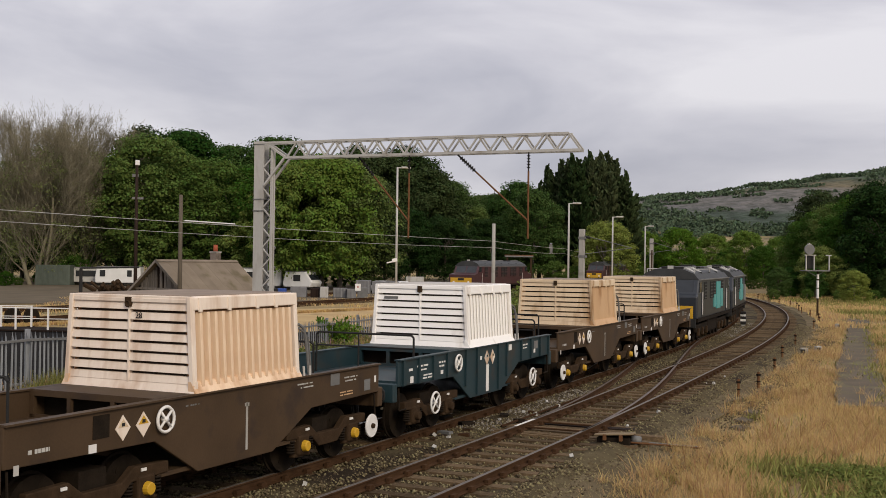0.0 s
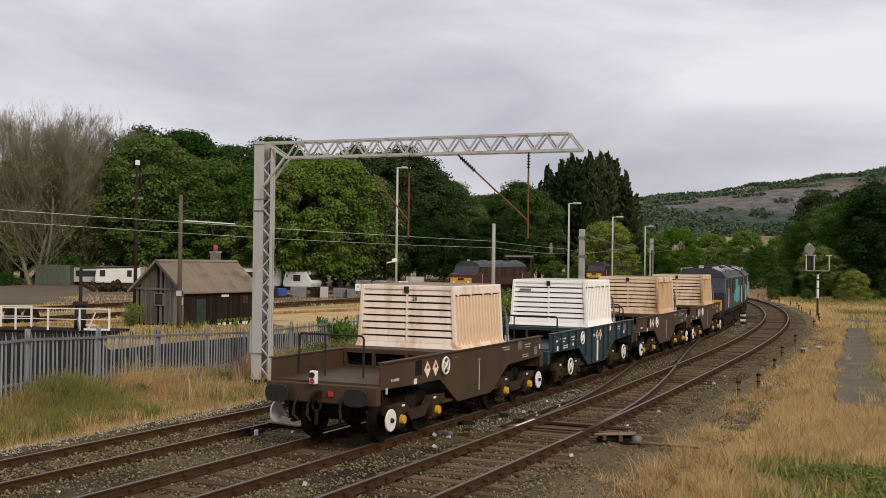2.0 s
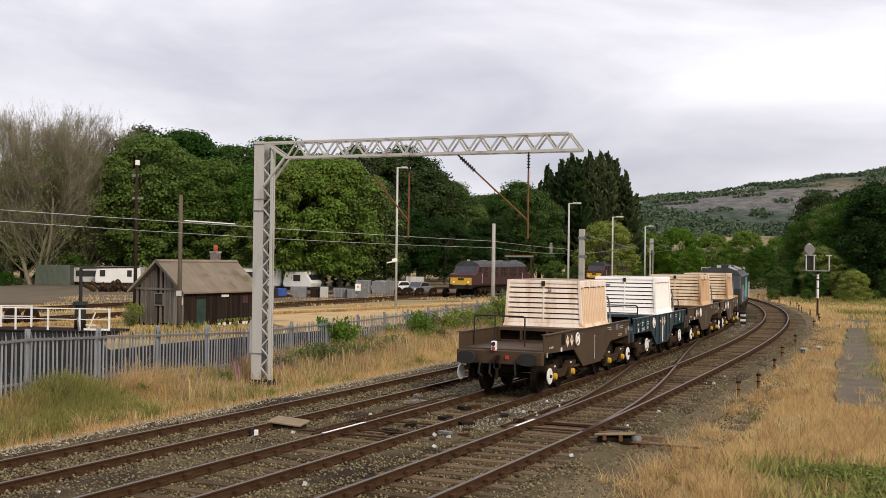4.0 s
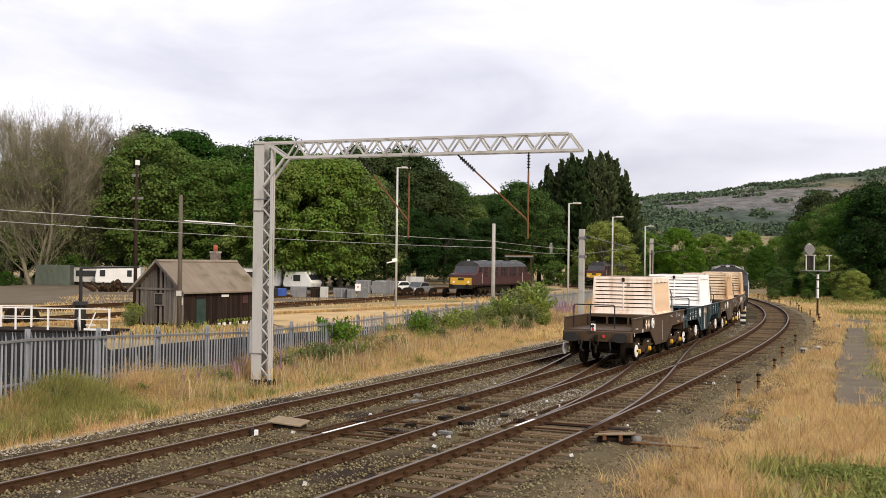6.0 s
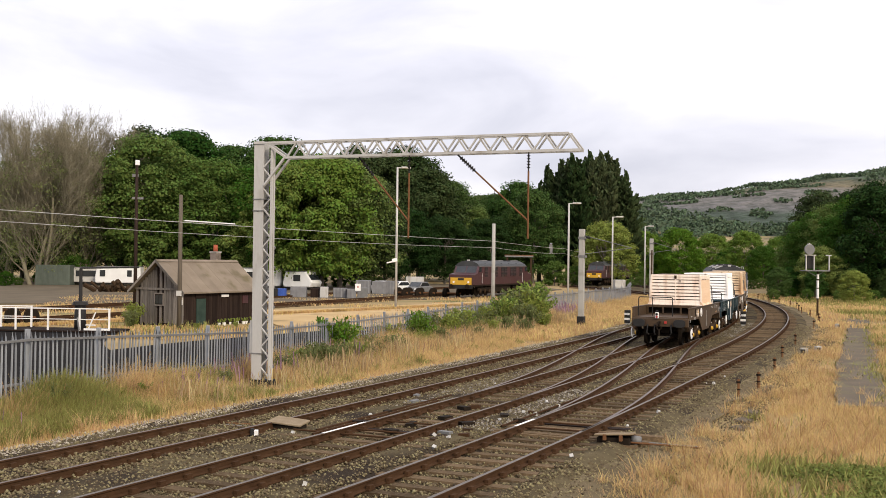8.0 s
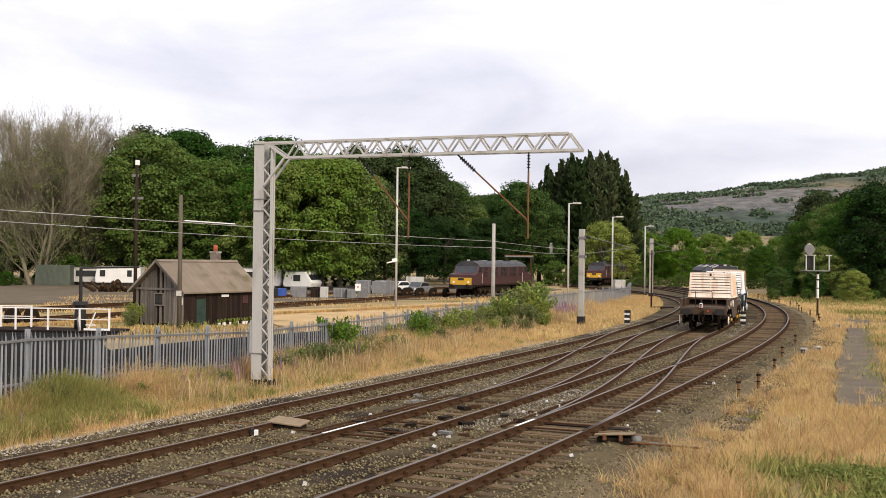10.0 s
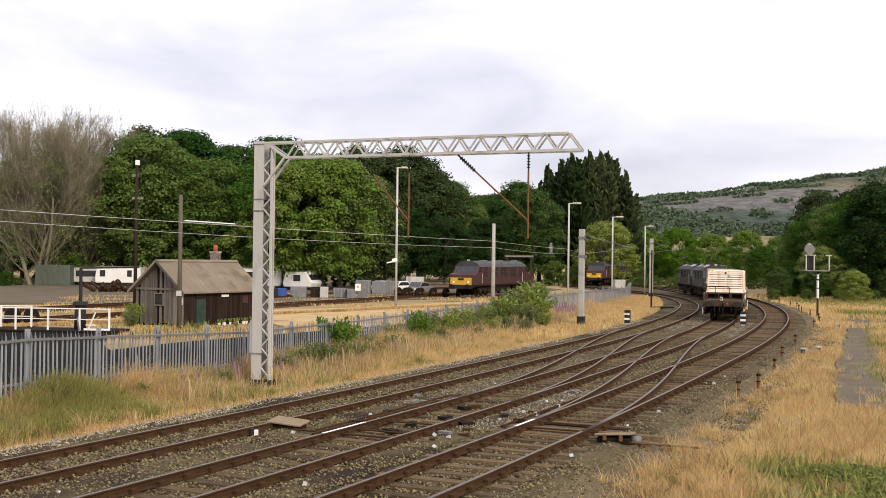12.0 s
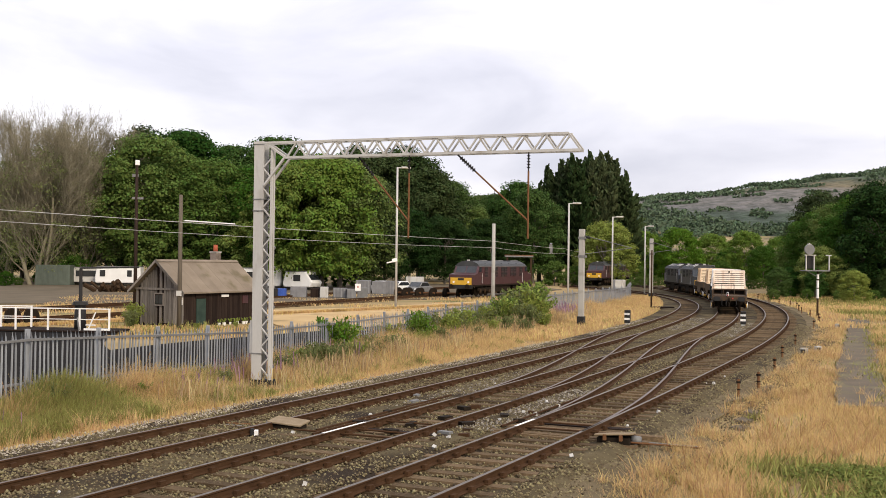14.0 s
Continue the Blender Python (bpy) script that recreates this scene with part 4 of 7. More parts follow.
def fence():
    f = thing("palisade_fence", Matrix(), "grey galvanised steel palisade fence", "fence")
    pale = Geo().prism([(-0.036, 0.0), (-0.013, 0.020), (0.013, 0.020), (0.036, 0.0), (0.013, 0.010), (-0.013, 0.010)], -0.42, 1.22, "z")
    pale.add([(-0.036, 0, 1.22), (0.036, 0, 1.22), (0, 0.014, 1.34)], [(0, 1, 2), (2, 1, 0)])
    pm = pale.mesh("pale", [M["palisade"]])
    pts = [Vector((x, y, 0)) for x, y in FENCE]
    count, rest, rnd = 0, Geo(), random.Random(12)
    for a, b in zip(pts, pts[1:]):
        d = b - a
        L = d.length
        ang = math.degrees(math.atan2(d.y, d.x))
        m = pose(a.x, a.y, 0, 0, 0, ang)
        for drop, front in ((1.22, 0.0), (0.20, -0.075)):
            g = Geo().box(0, L, front, front + 0.05, -0.028, 0.028)
            g.v = [(x, y, z + fence_top(b.y if x > 0 else a.y) - drop) for x, y, z in g.v]
            # Rails take a darker grey that paints their shade line
            part("rail", g, M["galv_dark"], f, m=m)
        k = int(L / 0.170)
        for i in range(k):
            p = m @ Vector((i * L / k, -0.02, 0))
            q = pose(p.x, p.y, 0.012 * math.sin(i * 1.7), rnd.uniform(-1, 1), rnd.uniform(-0.7, 0.7), ang) @ Matrix.Diagonal((1, 1, fence_top(p.y) / 1.34, 1))
            if p.y > 24 and count < 290:
                part("pale", pm, M["palisade"], f, m=q)
                count += 1
            else:
                rest.add([q @ Vector(v) for v in pale.v], pale.f)
        posts = max(1, round(L / 2.75))
        for i in range(posts):
            p = m @ Vector((i * L / posts, 0.07, 0))
            part("post", Geo().box(-0.055, 0.055, -0.04, 0.04, -0.45, fence_top(p.y) + 0.05), M["palisade"], f, m=pose(p.x, p.y, 0, 0, 0, ang))
    part("fence_rest", rest, M["palisade"], f, kind="stuff")


# ---- timber hut ----
def hut():
    h = thing("timber_hut", pose(-14.3, 61.9, -0.34, 0, 0, 60.0), "weathered timber hut with brown felt roof", "hut")
    # local x runs along the ridge away from the gable, y along the gable to the left
    L, W, E, R = 6.1, 3.6, 2.12, 3.62
    part("shell", Geo().prism([(0.03, 0.0), (W - 0.03, 0.0), (W - 0.03, E - 0.05), (W / 2, R - 0.1), (0.03, E - 0.05)], 0.03, L - 0.03, "x"), M["wood_dark"], h)
    rnd = random.Random(5)
    y = 0.0
    while y < W - 0.05:
        w = rnd.uniform(0.16, 0.2)
        top = E + (R - E) * (1 - abs((y + w / 2) - W / 2) / (W / 2)) - 0.06
        if rnd.random() < 0.93:
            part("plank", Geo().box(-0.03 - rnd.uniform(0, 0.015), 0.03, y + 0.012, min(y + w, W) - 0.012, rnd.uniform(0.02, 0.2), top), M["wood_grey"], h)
        y += w
    x = 0.0
    while x < L - 0.05:
        w = rnd.uniform(0.16, 0.21)
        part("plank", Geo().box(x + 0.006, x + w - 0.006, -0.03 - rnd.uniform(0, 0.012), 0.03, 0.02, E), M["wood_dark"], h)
        x += w
    # roof slopes with thickness and felt strips
    for sy in (-1, 1):
        n = 9
        for i in range(n):
            x0, x1 = -0.35 + (L + 0.7) * i / n, -0.35 + (L + 0.7) * (i + 1) / n
            ya, yb = (W / 2, -0.32) if sy < 0 else (W / 2, W + 0.32)
            sl = (R - E) / (W / 2)
            za, zb = R, E - 0.32 * sl
            lift = 0.008 * (i % 2)
            part("roof_sheet", Geo().prism([(ya, za + 0.08 + lift), (yb, zb + 0.08 + lift), (yb, zb), (ya, za)], x0, x1 + 0.02, "x"), M["felt"], h)
        part("bargeboard", Geo().prism([(W / 2, R + 0.11), ((-0.34 if sy < 0 else W + 0.34), E - 0.34 * (R - E) / (W / 2) + 0.1), ((-0.34 if sy < 0 else W + 0.34), E - 0.34 * (R - E) / (W / 2) - 0.06), (W / 2, R - 0.06)], -0.4, -0.36, "x"), M["wood_grey"], h)
    part("ridge_cap", Geo().prism([(W / 2 - 0.18, R + 0.0), (W / 2, R + 0.12), (W / 2 + 0.18, R + 0.0)], -0.37, L + 0.37, "x"), M["felt"], h)
    win = part("window", Geo().box(-0.07, -0.03, 1.5, 2.1, 1.2, 1.8), M["wood_dark"], h)
    for y0, y1 in ((1.54, 1.78), (1.82, 2.06)):
        part("pane", Geo().box(-0.08, -0.07, y0, y1, 1.25, 1.75), M["glass"], win)
    part("window_trim", Geo().box(-0.10, -0.05, 1.44, 2.16, 1.8, 1.86).box(-0.10, -0.05, 1.44, 1.5, 1.2, 1.8).box(-0.10, -0.05, 2.1, 2.16, 1.2, 1.8).box(-0.10, -0.05, 1.44, 2.16, 1.14, 1.2), M["wood_grey"], h)
    part("gable_batten", Geo().box(-0.09, -0.03, 0, W, E - 0.1, E + 0.02), M["wood_grey"], h)
    part("door", Geo().box(0.95, 1.7, -0.08, -0.03, 0.1, 1.55), M["door_green"], h, "faded green boarded door")
    part("hatch", Geo().box(0.85, 1.65, -0.09, -0.03, 1.6, 2.0), M["wood_dark"], h)
    part("red_notice", Geo().box(4.9, 5.4, -0.06, -0.03, 1.2, 1.65), M["maroon"], h, "faded red notice board")
    part("wall_lamp", Geo().box(3.0, 3.62, -0.12, -0.03, 1.60, 1.76), M["white"], h, "white wall lamp", bevel=0.03)
    part("meter_box", Geo().box(-0.12, -0.03, 0.05, 0.35, 1.25, 1.7), M["white"], h)
    ch = part("chimney", Geo().box(4.80, 5.22, W / 2 + 0.16, W / 2 + 0.62, R - 0.6, R + 0.55), M["brick"], h)
    for c in range(7):
        for i in range(2):
            for s in (0, 1):
                off = 0.16 * (c % 2)
                part("brick", Geo().box(4.79 + i * 0.21 + off * 0.1, 4.79 + i * 0.21 + off * 0.1 + 0.19, W / 2 + 0.145 if s else W / 2 + 0.62, W / 2 + 0.16 if s else W / 2 + 0.635, R - 0.06 + c * 0.085, R - 0.06 + c * 0.085 + 0.072), M["brick"], ch)
    part("chimney_cap", Geo().box(4.77, 5.25, W / 2 + 0.12, W / 2 + 0.66, R + 0.55, R + 0.62), M["concrete"], h)
    part("chimney_pot", Geo().tube((5.01, W / 2 + 0.39, R + 0.62), (5.01, W / 2 + 0.39, R + 1.02), 0.15, 0.115, 12), M["clay"], h, "red clay chimney pot", smooth=True)


# ---- plants ----
def crown_mesh(name, mat, seed, height, spread, base, clumps, leaves, leaf, lean=0.0, blob=1.0):
    """Domed boughs of leaves set on an uneven shell, with shaded hollows between them; returns one mesh."""
    r = np.random.RandomState(seed)
    cs, us, vs = [], [], []
    for i in range(clumps):
        f = r.rand() ** 0.85
        z = base + (height - base) * f
        a = r.rand() * 2 * math.pi
        lump = 1.0 + 0.30 * noise.noise(Vector((math.cos(a) * 1.6, math.sin(a) * 1.6, f * 4.0 + seed)))
        env = spread * math.sqrt(max(0.0, 1 - (2 * f - 0.85) ** 2 / 1.4)) * lump
        k = r.uniform(0.62, 1.02) if r.rand() < 0.8 else math.sqrt(r.rand()) * 0.8
        c = np.array([env * k * math.cos(a) + lean * f, env * k * math.sin(a), z])
        rad = r.uniform(0.055, 0.15) * height * 0.66 * blob
        d = r.normal(size=(leaves, 3))
        d[:, 2] = np.where(r.rand(leaves) < 0.62, np.abs(d[:, 2]), d[:, 2])
        d /= np.linalg.norm(d, axis=1)[:, None]
        p = c + d * rad * r.uniform(0.45, 1.15, (leaves, 1)) * np.array([1.12, 1.12, 0.88])
        n = d + np.array([0, 0, 0.35]) + r.normal(size=(leaves, 3)) * 0.42
        n /= np.linalg.norm(n, axis=1)[:, None]
        u = np.cross(n, r.normal(size=(leaves, 3)))
        u /= np.linalg.norm(u, axis=1)[:, None]
        v = np.cross(n, u)
        s = r.uniform(0.6, 1.25, (leaves, 1)) * leaf
        cs.append(p), us.append(u * s), vs.append(v * s * 0.8)
    p = np.concatenate(cs)
    p[:, 2] = np.maximum(p[:, 2], 0.05)
    return quads(name, p, np.concatenate(us), np.concatenate(vs), mat)


def limbs(g, rnd, p, d, length, r, depth, up=0.12, spread=0.7, kids=(2, 3), shrink=0.72, sides=5):
    """Forking, tapering limbs."""
    q = p + d * length
    bend = p + d * length * 0.5 + Vector((rnd.uniform(-1, 1), rnd.uniform(-1, 1), rnd.uniform(-0.3, 0.6))) * length * 0.07
    g.tube(p, bend, r, r * 0.86, sides, False)
    g.tube(bend, q, r * 0.86, r * 0.68, sides, False)
    if depth == 0:
        return
    for _ in range(rnd.randint(*kids)):
        e = (d + Vector((rnd.uniform(-1, 1), rnd.uniform(-1, 1), rnd.uniform(-0.4, 0.9))) * spread + Vector((0, 0, up))).normalized()
        start = p.lerp(q, rnd.uniform(0.55, 1.0))
        limbs(g, rnd, start, e, length * shrink * rnd.uniform(0.75, 1.15), r * 0.6, depth - 1, up, spread, kids, shrink, max(3, sides - 1))


def tree(mat, seed, height, spread, label, clumps=70, leaves=110, leaf=0.3, base=0.12, category="tree"):
    t = thing("tree", Matrix(), label, category)
    g, rnd = Geo(), random.Random(seed)
    g.tube((0, 0, -0.3), (0, 0, height * 0.35), height * 0.022, height * 0.015, 8, False)
    for _ in range(4):
        limbs(g, rnd, Vector((0, 0, height * 0.33)), Vector((rnd.uniform(-0.7, 0.7), rnd.uniform(-0.7, 0.7), 1)).normalized(), height * 0.22, height * 0.011, 2)
    part("trunk", g, M["bark"], t, smooth=True)
    part("crown", crown_mesh("crown", mat, seed, height, spread, height * base, clumps, leaves, leaf), mat, t)
    return t


def conifer(mat, seed, height, spread, label):
    """A cypress of several leaders, each with steep boughs of upright sprays and a ragged pointed tip."""
    t = thing("conifer", Matrix(), label, "tree")
    g, boughs, rnd = Geo(), Geo(), random.Random(seed)
    g.tube((0, 0, -0.3), (0, 0, height * 0.2), height * 0.025, height * 0.02, 8, False)
    cs, us, vs = [], [], []
    for q in range(8):
        a = q * 2.4 + rnd.uniform(-0.4, 0.4)
        off = spread * 0.62 * math.sqrt(q / 7.0)
        foot = Vector((math.cos(a) * off * 0.3, math.sin(a) * off * 0.3, height * 0.12))
        top = Vector((math.cos(a) * off, math.sin(a) * off, height * rnd.uniform(0.66, 1.0) * (1 - 0.15 * off / spread)))
        boughs.tube(foot, top, height * 0.008, 0.02, 5, False)
        for i in range(84):
            f = (i + rnd.random()) / 84
            p0 = foot.lerp(top, f)
            ln = spread * 0.74 * max(0.13, (1 - f) ** 0.6) * rnd.uniform(0.42, 1.4)
            b = rnd.uniform(0, 6.283)
            d = Vector((math.cos(b), math.sin(b), rnd.uniform(0.35, 1.1))).normalized()
            tip = p0 + d * ln
            boughs.tube(p0, tip, 0.035, 0.01, 4, False)
            side = d.cross(Vector((0, 0, 1))).normalized()
            for _ in range(int(12 + 20 * ln)):
                w = rnd.uniform(0.25, 1.08)
                half = (1.15 - w) * ln * 0.42 + 0.08
                c = p0.lerp(tip, w) + side * rnd.uniform(-half, half) + Vector((0, 0, rnd.uniform(-0.3, 0.15)))
                n = (d + side * rnd.uniform(-0.6, 0.6) + Vector((0, 0, rnd.uniform(0.2, 1.0)))).normalized()
                cs.append(c)
                us.append(n * rnd.uniform(0.2, 0.44))
                vs.append(n.cross(Vector((rnd.uniform(-1, 1), rnd.uniform(-1, 1), 0.3))).normalized() * rnd.uniform(0.1, 0.2))
    part("trunk", g, M["bark"], t, smooth=True)
    part("boughs", boughs, M["bark"], t)
    part("needles", quads("needles", np.array([tuple(q) for q in cs]), np.array([tuple(q) for q in us]), np.array([tuple(q) for q in vs]), mat), mat, t)
    return t


def bare_tree(seed, height, label, trunks=3):
    """A fan of pale stems that fork upwards into a haze of fine bare twigs."""
    t = thing("bare_tree", Matrix(), label, "tree")
    rnd = random.Random(seed)
    g, tw = Geo(), Geo()
    for k in range(trunks):
        d = Vector((0.30 * (k - (trunks - 1) / 2) + rnd.uniform(-0.08, 0.08), rnd.uniform(-0.25, 0.25), 1)).normalized()
        p, r = Vector((0.5 * (k - (trunks - 1) / 2), rnd.uniform(-0.4, 0.4), -0.3)), height * 0.014
        for i in range(6):
            q = p + d * height * 0.085
            g.tube(p, q, r, r * 0.86, 7, False)
            p, r = q, r * 0.86
            d = (d + Vector((rnd.uniform(-0.14, 0.14), rnd.uniform(-0.14, 0.14), 0.02))).normalized()
            for _ in range(3 if i < 2 else 4):
                a = rnd.uniform(0, 6.283)
                e = (Vector((math.cos(a), math.sin(a), rnd.uniform(0.5, 1.3) if i > 1 else 0.45)) + d * 0.6).normalized()
                limbs(tw, rnd, p, e, height * rnd.uniform(0.14, 0.21), r * 0.42, 5, 0.26, 0.56, (2, 3), 0.78, 3)
        limbs(tw, rnd, p, d, height * 0.17, r * 0.7, 5, 0.30, 0.5, (3, 3), 0.76, 4)
    part("trunk", g, M["twig"], t, smooth=True)
    part("branchwork", tw, M["twig"], t, "pale leafless branches")
    r = np.random.RandomState(seed)
    c = np.array(tw.v)[r.choice(len(tw.v), 16000)]
    c = c[c[:, 2] > height * 0.3]
    u = r.normal(size=c.shape) * 0.55 + np.array([0, 0, 1.0]) + c * np.array([0.06, 0.06, 0])
    u /= np.linalg.norm(u, axis=1)[:, None]
    v = np.cross(u, r.normal(size=c.shape))
    v /= np.linalg.norm(v, axis=1)[:, None]
    half = r.uniform(0.2, 0.6, (len(c), 1))
    part("twig_haze", quads("twig_haze", c + u * half, u * half, v * 0.014, M["twig"]), M["twig"], t, kind="stuff")
    part("leaf_haze", crown_mesh("sparse_leaves", M["leaf_sage"], seed, height * 0.76, height * 0.33, height * 0.10, 190, 60, 0.08), M["leaf_sage"], t)
    return t


def scatter(name, spots, mat, label, category, h, lean=0.35, width=0.012, seed=3, heads=0.0):
    """Blades of grass as one object: each a bent, tapering strip."""
    r = np.random.RandomState(seed)
    n = len(spots)
    P = np.array(spots)
    hh = h * r.uniform(0.55, 1.08, n) * (P[:, 3] if P.shape[1] > 3 else 1.0)
    a = r.rand(n) * 2 * math.pi
    ln = lean * r.uniform(0.2, 1.2, n) * hh
    w = np.stack([np.cos(a + 1.57), np.sin(a + 1.57), np.zeros(n)], 1) * (width * r.uniform(0.7, 1.4, (n, 1)))
    lv = np.stack([np.cos(a), np.sin(a), np.zeros(n)], 1)
    b = P[:, :3]
    mid_ = b + lv * (ln * 0.3)[:, None] + np.array([0, 0, 1.0]) * (hh * 0.55)[:, None]
    tip = b + lv * ln[:, None] + np.array([0, 0, 1.0]) * hh[:, None]
    v = np.stack([b - w, b + w, mid_ + w * (0.8 + heads), mid_ - w * (0.8 + heads), tip + w * (0.15 + heads * 1.6), tip - w * (0.15 + heads * 1.6)], 1).reshape(-1, 3)
    o = np.arange(n)[:, None] * 6
    f = np.concatenate([o + np.array([[0, 1, 2, 3]]), o + np.array([[3, 2, 4, 5]])], 1).reshape(-1)
    me = bpy.data.meshes.new(name)
    me.vertices.add(len(v))
    me.vertices.foreach_set("co", v.astype(np.float32).ravel())
    me.loops.add(len(f))
    me.loops.foreach_set("vertex_index", f.astype(np.int32))
    me.polygons.add(2 * n)
    me.polygons.foreach_set("loop_start", np.arange(0, 8 * n, 4, dtype=np.int32))
    me.materials.append(mat)
    me.update(calc_edges=True)
    me.validate()
    tagged(new(name, me), label, category, kind="stuff")


def tufts(n, s0, s1, l0, l1, seed, keep=None, blades=45, size=0.22, power=1.3):
    """Points bunched into tussocks."""
    rnd = random.Random(seed)
    out = []
    for x, y, z, k in spots_between(n, s0, s1, l0, l1, seed, keep, power):
        h = rnd.uniform(0.55, 1.3)
        for _ in range(int(blades * rnd.uniform(0.5, 1.3))):
            a, d = rnd.uniform(0, 6.283), size * h * rnd.random() ** 0.7
            out.append((x + d * math.cos(a), y + d * math.sin(a), z, h * (1.15 - 0.5 * d / size)))
    return out


def spots_between(n, s0, s1, l0, l1, seed, keep=None, power=1.0, tall=None):
    """Points of the ground between two offsets from the line."""
    rnd = random.Random(seed)
    out = []
    while len(out) < n:
        s = s0 + (s1 - s0) * rnd.random() ** power
        lat = rnd.uniform(l0(s) if callable(l0) else l0, l1(s) if callable(l1) else l1)
        p = at(s, lat)
        k = keep(p.x, p.y, s, lat) if keep else 1.0
        if k > rnd.random():
            out.append((p.x, p.y, level(p.x, p.y) - 0.02, (0.6 + 0.6 * k) * (tall(s, lat) if tall else 1.0)))
    return out


def fence_lat(s):
    """How far left of the line the fence stands."""
    p = at(s)
    d = Vector((math.sin(math.radians(heading(s))), math.cos(math.radians(heading(s)))))
    n = Vector((d.y, -d.x))
    best = -9.0
    for a, b in zip(FENCE, FENCE[1:]):
        a, b = Vector(a) - p.xy, Vector(b) - p.xy
        da, db = a.dot(d), b.dot(d)
        if da <= 0 <= db:
            u = -da / (db - da)
            best = a.lerp(b, u).dot(n)
    return best


FL = [fence_lat(s) for s in np.arange(-45, 130, 1.0)]


def fence_at(s):
    return float(np.interp(s, np.arange(-45, 130, 1.0), FL))


def patch(x, y, sc, k):
    return noise.noise(Vector((x * sc, y * sc, k)))


# ---- hill ----
def hill_height(x, y):
    ridge = 91 + (x - 284) * (0.142 if x > 284 else 0.26)
    ridge = max(20.0, min(ridge, 190.0)) + 2.5 * noise.noise(Vector((x * 0.03, y * 0.03, 7)))
    prof = math.exp(-((y - 1650) / 420.0) ** 2)
    return max(-2.0, ridge * prof * (1 + 0.04 * noise.noise(Vector((x * 0.006, y * 0.006, 2)))) + 7 * noise.noise(Vector((x * 0.012, y * 0.012, 5))) * prof - 1.5)


def hill():
    m = bpy.data.materials.new("wooded_limestone_hill")
    m.use_nodes = True
    n, l = m.node_tree.nodes, m.node_tree.links
    b = n["Principled BSDF"]
    b.inputs["Roughness"].default_value = 1.0
    geo = n.new("ShaderNodeNewGeometry")
    sep = n.new("ShaderNodeSeparateXYZ")
    l.new(geo.outputs["Position"], sep.inputs["Vector"])

    def tex(scale, det):
        t = n.new("ShaderNodeTexNoise")
        t.inputs["Scale"].default_value, t.inputs["Detail"].default_value = scale, det
        l.new(geo.outputs["Position"], t.inputs["Vector"])
        return t
    big, small = tex(0.008, 6.0), tex(0.07, 5.0)
    add = n.new("ShaderNodeMath")
    add.operation = "MULTIPLY_ADD"
    add.inputs[1].default_value = 60.0
    l.new(big.outputs["Fac"], add.inputs[0])
    l.new(sep.outputs["Z"], add.inputs[2])
    ramp = n.new("ShaderNodeMapRange")
    ramp.inputs["From Min"].default_value, ramp.inputs["From Max"].default_value = 20.0, 190.0
    l.new(add.outputs["Value"], ramp.inputs["Value"])
    cr = n.new("ShaderNodeValToRGB")
    e = cr.color_ramp.elements
    stops = [(0.0, (0.20, 0.18, 0.07)), (0.24, (0.27, 0.205, 0.10)), (0.26, (0.03, 0.048, 0.032)), (0.41, (0.036, 0.056, 0.036)), (0.47, (0.118, 0.112, 0.108)), (0.64, (0.145, 0.132, 0.118)), (0.68, (0.15, 0.118, 0.066)), (0.74, (0.105, 0.095, 0.05)), (0.77, (0.045, 0.065, 0.036)), (1.0, (0.05, 0.065, 0.032))]
    e[0].position, e[0].color = stops[0][0], (*stops[0][1], 1)
    e[1].position, e[1].color = stops[-1][0], (*stops[-1][1], 1)
    for p, c in stops[1:-1]:
        k = e.new(p)
        k.color = (*c, 1)
    l.new(ramp.outputs["Result"], cr.inputs["Fac"])
    sr = n.new("ShaderNodeValToRGB")
    sr.color_ramp.elements[0].position, sr.color_ramp.elements[0].color = 0.35, (0.45, 0.5, 0.45, 1)
    sr.color_ramp.elements[1].position, sr.color_ramp.elements[1].color = 0.6, (1, 1, 1, 1)
    l.new(small.outputs["Fac"], sr.inputs["Fac"])
    mul = n.new("ShaderNodeMixRGB")
    mul.blend_type, mul.inputs["Fac"].default_value = "MULTIPLY", 1.0
    l.new(cr.outputs["Color"], mul.inputs["Color1"])
    l.new(sr.outputs["Color"], mul.inputs["Color2"])
    l.new(mul.outputs["Color"], b.inputs["Base Color"])
    bp = n.new("ShaderNodeBump")
    bp.inputs["Distance"].default_value, bp.inputs["Strength"].default_value = 9.0, 0.8
    l.new(small.outputs["Fac"], bp.inputs["Height"])
    l.new(bp.outputs["Normal"], b.inputs["Normal"])
    xs, ys = np.arange(-600, 2400, 15.0), np.arange(620, 1900, 16.0)
    g = Geo()
    g.v = [(x, y, hill_height(x, y)) for y in ys for x in xs]
    k = len(xs)
    g.f = [(j * k + i, j * k + i + 1, (j + 1) * k + i + 1, (j + 1) * k + i) for j in range(len(ys) - 1) for i in range(k - 1)]
    g.k = [0] * len(g.f)
    tagged(new("hill", g.mesh("hill", [m], True)), "distant limestone hill with woods and grey scree", "hill", kind="structure")
    # woods on the lower slope and along the ridge
    r = np.random.RandomState(17)
    cs = []
    while len(cs) < 34000:
        x, y = r.uniform(150, 1150), r.uniform(900, 1690)
        z = hill_height(x, y)
        k = patch(x, y, 0.008, 3)
        share = z / (91 + (x - 284) * 0.142)
        low = 0.34 + 0.06 * k < share < 0.47 + 0.10 * k + max(0.0, (345 - x) / 110) * 0.55 - max(0.0, (x - 310) / 100) * 0.09
        high = share > 0.90 + 0.1 * k and k > -0.22 and y > 1350
        odd = patch(x, y, 0.03, 8) > 0.34 and share > 0.3
